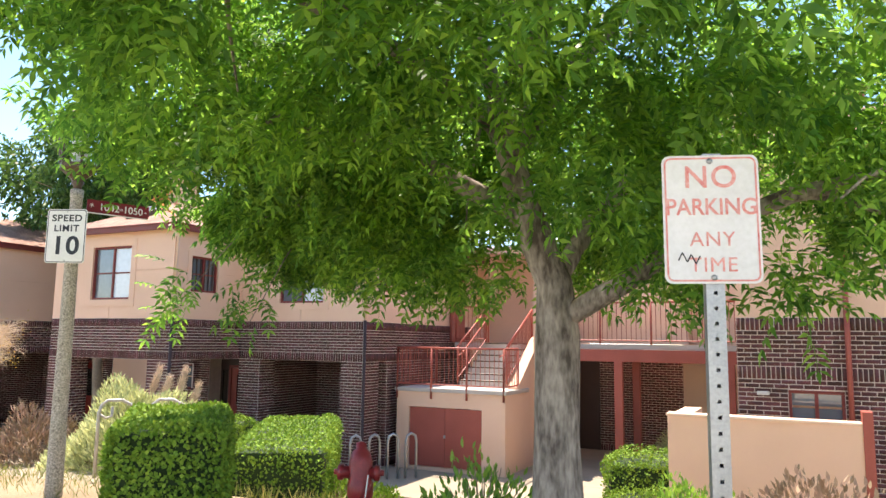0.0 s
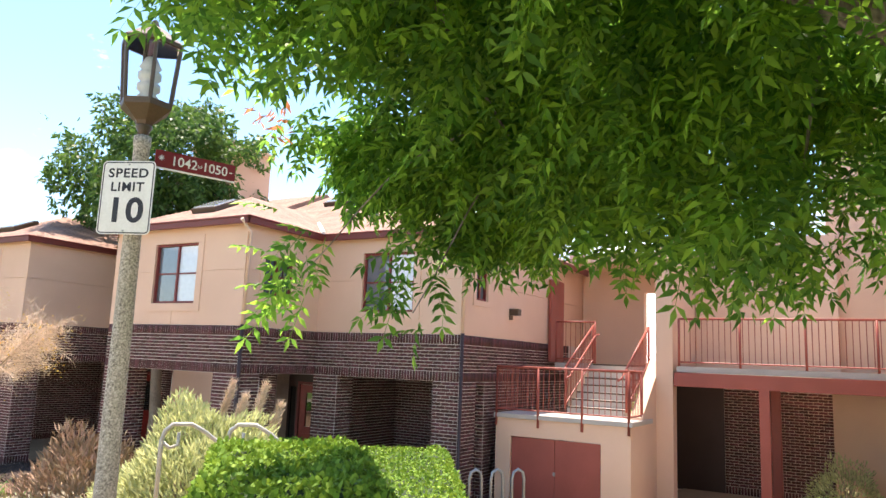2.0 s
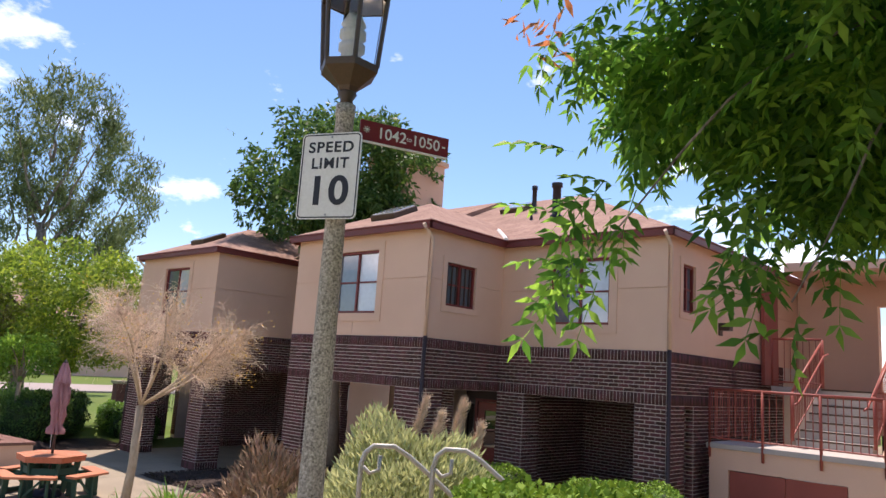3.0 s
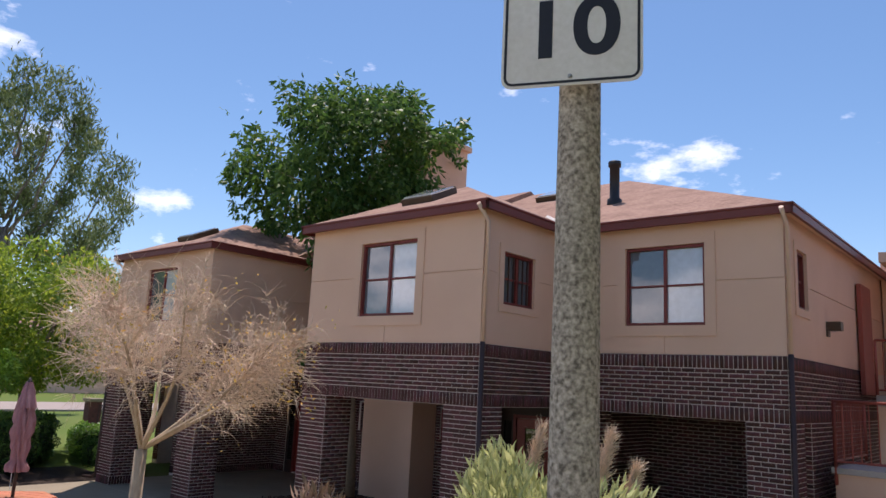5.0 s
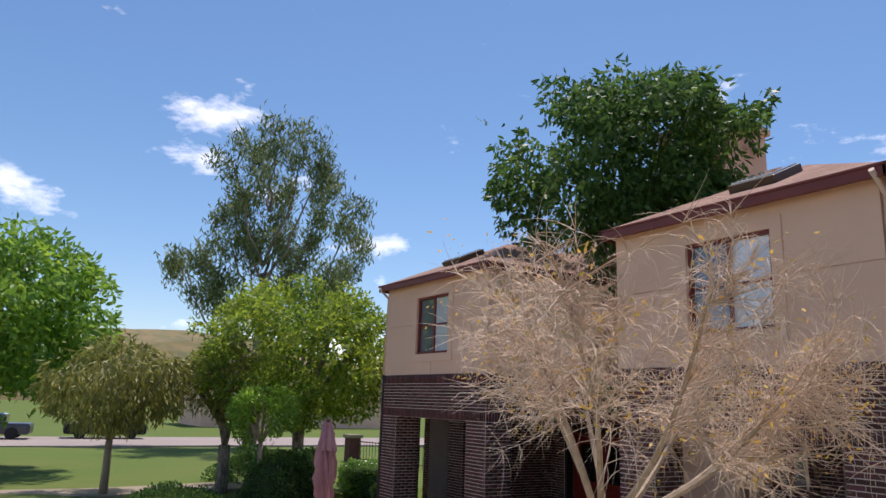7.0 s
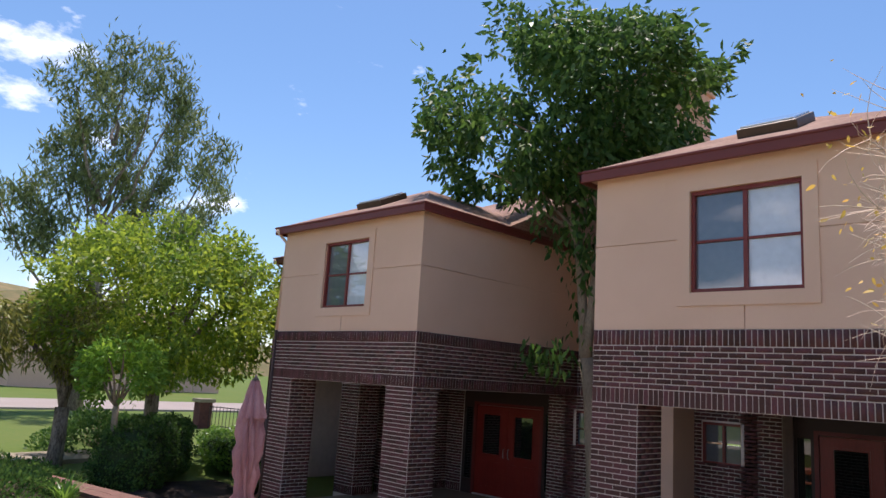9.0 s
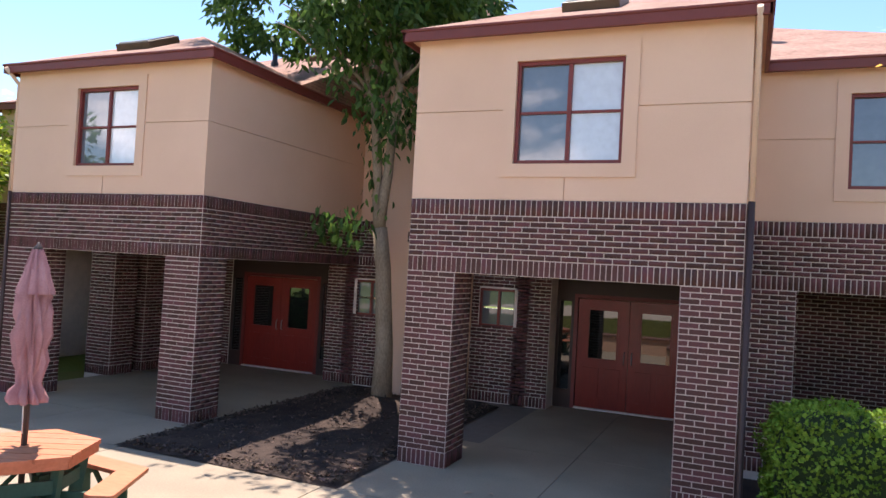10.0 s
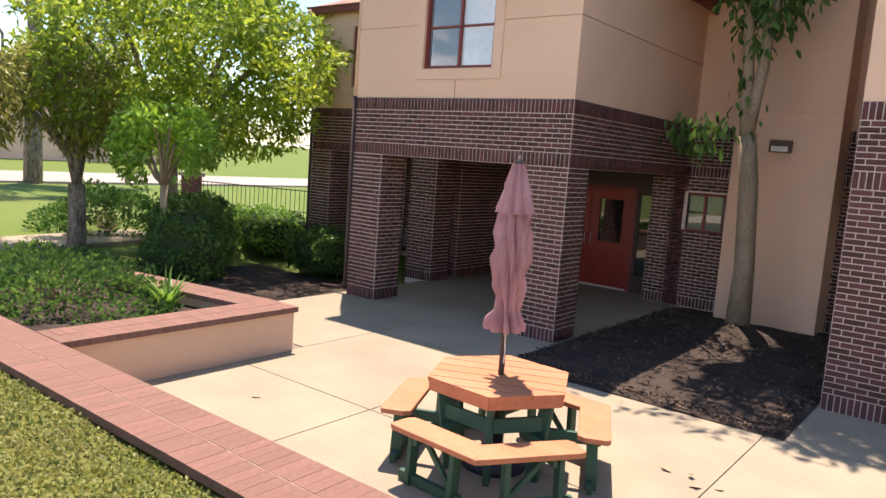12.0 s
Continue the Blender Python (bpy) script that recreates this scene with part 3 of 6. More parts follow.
def eave_run(house, x0, y0, x1, y1):
    """A red fascia board with a rounded gutter between two corners of the eaves."""
    d = Vector((x1 - x0, y1 - y0, 0))
    mid = Vector(((x0 + x1) / 2, (y0 + y1) / 2, EAVE + 0.02))
    m = Matrix.Translation(mid) @ Matrix.Rotation(math.atan2(d.y, d.x), 4, "Z")
    part("fascia", obox(bmesh.new(), m, d.length + 0.05, 0.05, 0.165, 0.012), M_FASCIA, house)
    part("gutter_lip", obox(bmesh.new(), m @ Matrix.Translation((0, 0, 0.062)), d.length + 0.085, 0.085, 0.04, 0.015), M_FASCIA, house)


def double_door(house, x0, x1, y, z0, z1):
    xm = (x0 + x1) / 2
    fr = bmesh.new()
    for a in ((x0 - 0.07, y - 0.06, z0, x0, y + 0.06, z1 + 0.07), (x1, y - 0.06, z0, x1 + 0.07, y + 0.06, z1 + 0.07), (x0, y - 0.06, z1, x1, y + 0.06, z1 + 0.07)):
        box(fr, *a)
    part("door_frame", fr, M_FRAME, house)
    for a, b, hinge in ((x0 + 0.01, xm - 0.004, 1), (xm + 0.004, x1 - 0.01, -1)):
        w = b - a
        l0, l1 = a + 0.22, b - 0.22
        leaf = bmesh.new()
        wall(leaf, "y", y - 0.025, y + 0.025, a, b, z0 + 0.03, z1 - 0.01, [(l0, l1, z0 + 0.98, z0 + 1.90)])
        door = part("door", leaf, M_DOOR, house, "red panelled door leaf with a tall glass light")
        tr = bmesh.new()
        for q in ((l0 - 0.03, y - 0.035, z0 + 0.95, l0, y, z0 + 1.93), (l1, y - 0.035, z0 + 0.95, l1 + 0.03, y, z0 + 1.93), (l0, y - 0.035, z0 + 1.90, l1, y, z0 + 1.93), (l0, y - 0.035, z0 + 0.95, l1, y, z0 + 0.98)):
            box(tr, *q)
        part("light_trim", tr, M_DOOR, door)
        part("pane", B(l0, y - 0.008, z0 + 0.98, l1, y + 0.002, z0 + 1.90), M_GLASS_R, door)
        for k in range(2):
            p0 = a + 0.14 + k * (w / 2 - 0.09)
            part("panel", B(p0, y - 0.034, z0 + 0.22, p0 + w / 2 - 0.19, y - 0.02, z0 + 0.80, bevel=0.006), M_DOOR, door)
        hx = (xm - 0.07) if hinge > 0 else (xm + 0.07)
        part("handle", T([(hx, y - 0.03, z0 + 0.92), (hx, y - 0.07, z0 + 0.94), (hx, y - 0.07, z0 + 1.12), (hx, y - 0.03, z0 + 1.14)], 0.011, 8), M_METAL, door)
    part("threshold", B(x0, y - 0.09, z0 - 0.002, x1, y + 0.06, z0 + 0.028, bevel=0.006), M_PLASTIC, house)


def unit(label, gap_x, s, w, door_u, c_win, loose):
    """A wing with an open porch under it, and the set-back house beside it. u runs from the wing's gap side."""
    X = lambda u: gap_x + s * u  # noqa: E731

    def span(u0, u1):
        return tuple(sorted((X(u0), X(u1))))

    FY, CY, BY, END = 13.02, 15.35, 18.32, 25.0
    c_end = w + 3.71
    house = thing("apartment_building", (X(w / 2), 18, PATIO), label, "building")
    fx0, fx1 = span(0, w)
    gx, ox = X(0), X(w)
    # brick ground floor: mortar walls, then the bricks proud of them
    front_hole = (*span(0.665, w - 0.655), PATIO - 1, 1.6)
    mort = bmesh.new()
    wall(mort, "y", FY, FY + 0.62, fx0, fx1, PATIO - 0.2, TOPZ, [front_hole])
    side_hole = (FY + 0.62, 17.85, PATIO - 1, 1.6)
    out_hole = (FY + 0.62, CY - 0.02, PATIO - 1, 1.6)
    wall(mort, "x", gx, gx + s * 0.3, FY + 0.62, BY, PATIO - 0.2, TOPZ, [side_hole])
    wall(mort, "x", ox, ox - s * 0.3, FY + 0.62, CY, PATIO - 0.2, TOPZ, [(FY, CY + 1, PATIO - 1, 1.6)])
    c0, c1 = span(w, c_end)
    c_hole = (*span(w + 0.66, c_end - 0.6), PATIO - 1, 1.6)
    wall(mort, "y", CY, CY + 0.6, c0, c1, PATIO - 0.2, TOPZ, [c_hole])
    ex = X(c_end)
    e_hole = (16.08, 16.47, PATIO - 1, 1.6)
    wall(mort, "x", ex, ex - s * 0.3, CY + 0.6, END, PATIO - 0.2, TOPZ, [e_hole])
    # porch back: window wall, return, door wall
    win_hole = (*span(-0.72, 0.06), 0.55, 1.3)
    wall(mort, "y", 17.85, 18.1, *span(-1.8, 0.72), PATIO - 0.2, TOPZ, [win_hole])
    d0, d1 = span(door_u, door_u + 1.96)
    s0, s1 = span(door_u - 0.42, door_u + 1.96 + 0.42)
    wall(mort, "y", BY, BY + 0.25, *span(0.42, c_end), PATIO - 0.2, TOPZ, [(s0, s1, PATIO - 1, 1.62)])
    wall(mort, "x", X(0.72), X(0.42), 18.1, BY, PATIO - 0.2, TOPZ)
    wall(mort, "x", X(w), X(w + 0.25), 16.2, BY, PATIO - 0.2, 1.72)
    brick_wall = part("brick_wall", mort, M_MORTAR, house, "dark brown brick with pale mortar and soldier courses")
    lists = [
        ("y", FY, -1, brick_rects(fx0, fx1, [front_hole])),
        ("x", gx, -s, brick_rects(FY, BY, [side_hole])),
        ("x", ox, s, brick_rects(FY, CY, [out_hole])),
        ("y", CY, -1, brick_rects(c0, c1, [c_hole])),
        ("x", ex, s, brick_rects(CY, 21.5, [e_hole])),
        ("y", 17.85, -1, brick_rects(*span(-1.8, 0.72), [win_hole])),
        ("y", BY, -1, brick_rects(*span(0.42, c_end), [(s0, s1, PATIO - 1, 1.62)], zmax=1.75)),
        ("y", 16.2, -1, brick_rects(*span(w, w + 0.25), zmax=1.7)),
        ("x", X(w), -s, brick_rects(16.2, BY, zmax=1.7)),
        ("x", X(w), -s, brick_rects(CY, CY + 0.6, zmax=1.7)),
        ("x", X(w + 0.25), s, brick_rects(16.2, BY, zmax=1.7)),
        ("y", 16.47, -1, brick_rects(*span(c_end - 0.3, c_end), zmax=1.6)),
        ("y", 16.08, 1, brick_rects(*span(c_end - 0.3, c_end), zmax=1.6)),
        ("y", FY + 0.62, 1, brick_rects(fx0, fx1, [front_hole], zmax=1.7)),
        ("x", X(0.665), s, brick_rects(FY, FY + 0.62, zmax=1.6)),
        ("x", X(w - 0.655), -s, brick_rects(FY, FY + 0.62, zmax=1.6)),
        ("x", X(w + 0.66), s, brick_rects(CY, CY + 0.6, zmax=1.6)),
        ("x", X(c_end - 0.6), -s, brick_rects(CY, CY + 0.6, zmax=1.6)),
    ]
    # the piers and band that the walk passes nearest are picked out brick by brick
    near, rest = [], []
    for r in lists[0][3]:
        (near if len(near) < 300 and (r[2] > 1.55 or r[0] > X(w / 2) - 99) and loose(r) else rest).append(r)
    lists[0] = ("y", FY, -1, rest)
    LOOSE.append((brick_wall, FY, near))
    tagged(link("brickwork", brick_mesh("brickwork", lists), M_BRICKS, brick_wall), kind="stuff")
    q0, q1 = span(0.31, w - 0.31)
    part("porch_ceiling", B(q0, FY + 0.625, 1.74, q1, BY - 0.003, 1.95), M_STUCCO, house)
    q0, q1 = span(w + 0.005, c_end - 0.31)
    part("porch_ceiling", B(q0, CY + 0.605, 1.75, q1, BY - 0.003, 1.95), M_STUCCO, house)
    # stucco upper floor, skinned in panels with open control joints
    wz0, wz1 = 3.0, 4.29
    fw = (*span(w / 2 - 0.68, w / 2 + 0.66), wz0, wz1)
    sw = (13.56, 14.44, 3.2, 4.05)
    cw = (*span(*c_win), 3.0, 4.29)
    ew = (15.95, 16.5, 3.3, 4.2)
    core = bmesh.new()
    jt = 0.007
    zj = 3.68

    def joints(win, a0, a1):
        am = (win[0] + win[1]) / 2
        return [win, (a0, win[0] - 0.17, zj - jt, zj + jt), (win[1] + 0.17, a1, zj - jt, zj + jt), (am - jt, am + jt, TOPZ, win[2] - 0.17)]

    wall(core, "y", FY + 0.02, FY + 0.25, fx0 + 0.02, fx1 - 0.02, TOPZ, EAVE + 0.04, [fw])
    part("stucco_wall", wall(bmesh.new(), "y", FY, FY + 0.02, fx0 - 0.001, fx1 + 0.001, TOPZ - 0.004, EAVE + 0.04, joints(fw, fx0, fx1)), M_STUCCO, house, "peach stucco with control joints")
    wall(core, "x", gx + s * 0.02, gx + s * 0.25, FY + 0.25, 19, TOPZ, EAVE + 0.04)
    part("stucco_wall", wall(bmesh.new(), "x", gx, gx + s * 0.02, FY + 0.02, 19, TOPZ - 0.004, EAVE + 0.04, [(FY, 19, zj - jt, zj + jt)]), M_STUCCO, house, "peach stucco with control joints")
    wall(core, "x", ox - s * 0.02, ox - s * 0.25, FY + 0.25, CY + 0.02, TOPZ, EAVE + 0.04, [sw])
    part("stucco_wall", wall(bmesh.new(), "x", ox, ox - s * 0.02, FY + 0.02, CY + 0.02, TOPZ - 0.004, EAVE + 0.04, [sw, (sw[1] + 0.17, CY, zj - jt, zj + jt), (FY, sw[0] - 0.17, zj - jt, zj + jt)]), M_STUCCO, house, "peach stucco with control joints")
    wall(core, "y", CY + 0.02, CY + 0.25, *span(w + 0.001, c_end - 0.02), TOPZ, EAVE + 0.04, [cw])
    part("stucco_wall", wall(bmesh.new(), "y", CY, CY + 0.02, *span(w + 0.001, c_end), TOPZ - 0.004, EAVE + 0.04, joints(cw, c0, c1)), M_STUCCO, house, "peach stucco with control joints")
    wall(core, "x", ex - s * 0.02, ex - s * 0.25, CY + 0.25, END, TOPZ, EAVE + 0.04, [ew])
    part("stucco_wall", wall(bmesh.new(), "x", ex, ex - s * 0.02, CY + 0.02, END, TOPZ - 0.004, EAVE + 0.04, [ew, (ew[1] + 0.17, END, zj - jt, zj + jt)]), M_STUCCO, house, "peach stucco with control joints")
    wall(core, "y", END, END + 0.25, *span(0, c_end), PATIO, EAVE + 0.04)
    wall(core, "x", gx + s * 0.03, gx + s * 0.25, 19.01, END, PATIO, EAVE + 0.04)
    part("wall_core", core, M_STUCCO, house)
    for ax, pl, sg, hole, wd in (("y", FY, -1, fw, 0.165), ("y", CY, -1, cw, 0.165), ("x", ox, s, sw, 0.12), ("x", ex, s, ew, 0.12)):
        ring = wall(bmesh.new(), ax, pl, pl + sg * 0.02, hole[0] - wd, hole[1] + wd, hole[2] - wd, hole[3] + wd, [hole])
        part("window_surround", ring, M_STUCCO, house)
    window_part(house, "y", FY, -1, *fw)
    window_part(house, "y", CY, -1, *cw)
    window_part(house, "x", ox, s, *sw, bars=(1, 1), light_half=9, blinds=True)
    window_part(house, "x", ex, s, *ew, bars=(1, 1), light_half=9)
    window_part(house, "y", 17.85, -1, *win_hole, bars=(1, 0), light_half=9)
    # doors with side lights
    double_door(house, d0, d1, BY + 0.06, PATIO + 0.01, PATIO + 2.13)
    for a, b in ((s0, d0 - 0.07), (d1 + 0.07, s1)):
        fr = bmesh.new()
        wall(fr, "y", BY + 0.02, BY + 0.12, a, b, PATIO, PATIO + 2.2, [(a + 0.06, b - 0.06, PATIO + 0.35, PATIO + 2.05)])
        sl = part("side_light", fr, M_BROWN, house)
        part("pane", B(a + 0.06, BY + 0.06, PATIO + 0.35, b - 0.06, BY + 0.07, PATIO + 2.05), M_GLASS_R, sl)
    part("transom_panel", B(s0, BY + 0.02, PATIO + 2.2, s1, BY + 0.12, 1.74), M_BROWN, house)
    # roofs
    oh = 0.16
    roof = bmesh.new()
    hip_roof(roof, fx0 - oh, fx1 + oh, FY - oh, 25 + oh, EAVE + 0.1, 0.46)
    m0, m1 = span(0, c_end)
    part("roof", roof, M_ROOF, house, "red-brown shingle hipped roof")
    part("roof", end_hip_roof(bmesh.new(), gx - s * 0.05, ex + s * oh, CY - oh, 25 + oh, EAVE + 0.098, 0.455), M_ROOF, house, "red-brown shingle hipped roof")
    part("soffit", B(fx0 - oh + 0.02, FY - oh + 0.02, EAVE + 0.0, fx1 + oh - 0.02, 24.9, EAVE + 0.04), M_STUCCO, house)
    part("soffit", B(m0 - oh + 0.03, CY - oh + 0.02, EAVE + 0.002, m1 + oh - 0.02, 24.9, EAVE + 0.038), M_STUCCO, house)
    gxe, oxe, exe = gx - s * oh, ox + s * oh, ex + s * oh
    eave_run(house, gxe, FY - oh, oxe, FY - oh)
    eave_run(house, gxe, FY - oh, gxe, 25)
    eave_run(house, oxe, FY - oh, oxe, CY - oh)
    eave_run(house, oxe, CY - oh, exe, CY - oh)
    eave_run(house, exe, CY - oh, exe, 25)
    # downspouts at the outer corners
    for px, py in ((ox + s * 0.05, FY + 0.06), (ex + s * 0.05, CY + 0.05)):
        dn = tube(bmesh.new(), [(px, py - 0.3, EAVE + 0.02), (px, py - 0.02, EAVE - 0.22), (px, py - 0.06, TOPZ + 0.02)], 0.035, 8)
        part("downspout", dn, M_TAN, house)
        part("downspout", tube(bmesh.new(), [(px, py - 0.06, TOPZ + 0.02), (px, py - 0.06, PATIO + 0.2), (px + s * 0.1, py - 0.1, PATIO + 0.1), (px + s * 0.55, py - 0.12, PATIO + 0.07)], 0.038, 8), M_BROWN, house)
    # pale metal flashing in the valley between the two roofs
    vy, vx = CY - oh, ox + s * oh
    va, vb = Vector((vx - s * 0.05, vy + 0.05, EAVE + 0.135)), Vector((vx - s * 1.1, vy + 1.1, EAVE + 0.135 + 1.05 * 0.457))
    part("valley_flashing", tube(bmesh.new(), [va, vb], 0.05, 6), M_WHITE, house)
    # skylights and vents on the slopes
    def skylight(x, y, sl, y_eave):
        m = Matrix.Translation((x, y, EAVE + 0.1 + (y - y_eave) * sl + 0.06)) @ Matrix.Rotation(math.atan(sl), 4, "X")
        ob = part("skylight", obox(bmesh.new(), m, 0.75, 0.75, 0.13, 0.02), M_BRONZE, house)
        part("pane", obox(bmesh.new(), m @ Matrix.Translation((0, 0, 0.075)), 0.66, 0.66, 0.03, 0.01), M_GLASS_L, ob)

    skylight(X(w * 0.52), FY + 0.85, 0.46, FY - oh)
    skylight(X(w - 2.4), CY + 3.6, 0.455, CY - oh)
    for u, y, r, h in ((w + 0.1, 17.1, 0.10, 0.75), (w - 1.4, 18.3, 0.06, 0.6), (w - 0.75, 17.3, 0.025, 0.22)):
        zb = EAVE + 0.1 + (y - CY + oh) * 0.455
        part("vent_pipe", lathe(bmesh.new(), (X(u), y, zb - 0.2), [(r * 1.5, 0.0), (r * 1.5, 0.26), (r, 0.3), (r, 0.2 + h), (r * 1.3, 0.2 + h), (r * 1.3, 0.3 + h), (0.01, 0.33 + h)], 12), M_STEEL, house)
    return house


unit("peach stucco apartment house over dark brick porch", -17.33, 1, 4.09, 1.14, (4.09 + 1.22, 4.09 + 2.55), lambda r: r[2] < 2.0)
unit("peach stucco apartment house beside a tall leafy tree", -20.82, -1, 4.21, 1.28, (4.21 + 1.2, 4.21 + 2.55), lambda r: r[2] < 2.0)
# chimney shaft in the gap between the houses
shaft = thing("chimney", (-19, 17.6, PATIO), "tall peach stucco chimney shaft between two houses", "chimney")
sb = bmesh.new()
wall(sb, "y", 17.0, 17.3, -19.83, -18.19, PATIO - 0.1, 8.0, [(-19.83, -18.19, 2.75, 2.764)])
box(sb, -19.82, 17.02, PATIO, -18.2, 18.6, 8.0)
part("shaft", sb, M_STUCCO, shaft)
part("coping", B(-19.9, 16.93, 7.95, -18.12, 18.7, 8.1, bevel=0.02), M_STUCCO, shaft)
link_wall = bmesh.new()
wall(link_wall, "y", 17.86, 18.1, -20.82, -17.33, 2.55, 6.1)
tagged(part("wall_link", link_wall, M_STUCCO), "peach stucco wall in the recess", "wall", kind="structure")
gap_roof = bmesh.new()
prism(gap_roof, [(17.6, 6.0), (20.17, 7.13), (25.3, 4.8), (17.6, 4.8)], -20.95, -17.2)
bmesh.ops.transform(gap_roof, matrix=Matrix(((0, 0, 1, 0), (1, 0, 0, 0), (0, 1, 0, 0), (0, 0, 0, 1))), verts=gap_roof.verts)
tagged(part("roof_link", gap_roof, M_ROOF), "red-brown shingle roof joining two houses", "roof", kind="structure")
lamp = thing("wall_light", (-19.05, 16.98, 2.2), "small dark box light on the chimney wall", "wall light")
part("housing", B(-19.22, 16.86, 2.1, -18.88, 17.0, 2.3, bevel=0.015), M_BRONZE, lamp)
part("lens", B(-19.18, 16.845, 2.11, -18.92, 16.862, 2.2, bevel=0.004), M_PLASTIC, lamp)


# ---- patio walls and furniture ----
def planter_wall(label, pts, width, side):
    """A low stucco wall along a line of corners, with a brick cap: two rows of bricks laid across. side: on which side of the line the wall lies."""
    top, cap = -0.35, 0.065
    holder = thing("planter_wall", (*pts[0], PATIO), label, "low wall")
    body, bed, bricks = bmesh.new(), bmesh.new(), []
    for k, ((x0, y0), (x1, y1)) in enumerate(zip(pts, pts[1:])):
        d = Vector((x1 - x0, y1 - y0, 0))
        ln, ang = d.length, math.atan2(d.y, d.x)
        m = Matrix.Translation((x0, y0, 0)) @ Matrix.Rotation(ang, 4, "Z")
        off = side * width / 2
        obox(body, m @ Matrix.Translation(((ln - 0.03) / 2, off, (top - cap - 1.25) / 2)), ln - 0.03, width - 0.1, abs(top - cap + 1.25))
        obox(bed, m @ Matrix.Translation((ln / 2, off, top - cap / 2 - 0.001)), ln - 0.012, width - 0.012, cap - 0.004)
        count = max(1, round(ln / 0.103))
        for i in range(count):
            for r in (0, 1):
                u = (i + 0.5) * ln / count
                bricks.append((m @ Matrix.Translation((u, side * width * (0.25 + 0.5 * r), top - cap / 2)), ln / count - 0.003, width / 2 - 0.009, cap))
    wall_ob = part("wall_body", body, M_STUCCO, holder, "tan stucco")
    part("mortar_bed", bed, M_CAPJOINT, holder)
    inv = parent_world(holder).inverted()
    for m, a, b, c in bricks[:300]:
        ob = new("brick", cap_brick)
        ob.parent, ob.matrix_parent_inverse = holder, inv
        ob.matrix_basis = m @ Matrix.Diagonal((a, b, c + 0.003 * random.random(), 1))
    return holder


cap_brick = bpy.data.meshes.new("brick")
cb = bmesh.new()
bmesh.ops.create_cube(cb, size=1)
cb.to_mesh(cap_brick)
cb.free()
cap_brick.materials.append(M_CAP)
planter_wall("low tan wall with a red brick cap beside the lawn", [(-26.5, 6.42), (-15.335, 6.42)], 0.62, 1)
planter_wall("low tan wall with a red brick cap round a planter", [(-22.72, 7.045), (-22.72, 9.92)], 0.55, 1)
planter_wall("low tan wall with a red brick cap behind a planter", [(-23.275, 9.92), (-26.3, 9.42)], 0.5, 1)
planter_wall("low tan wall with a red brick cap beside the porch path", [(-15.33, 6.42), (-15.33, 9.485)], 0.6, -1)
planter_wall("low tan wall with a red brick cap in front of a bed", [(-15.33, 10.04), (-9.9, 10.04)], 0.55, -1)


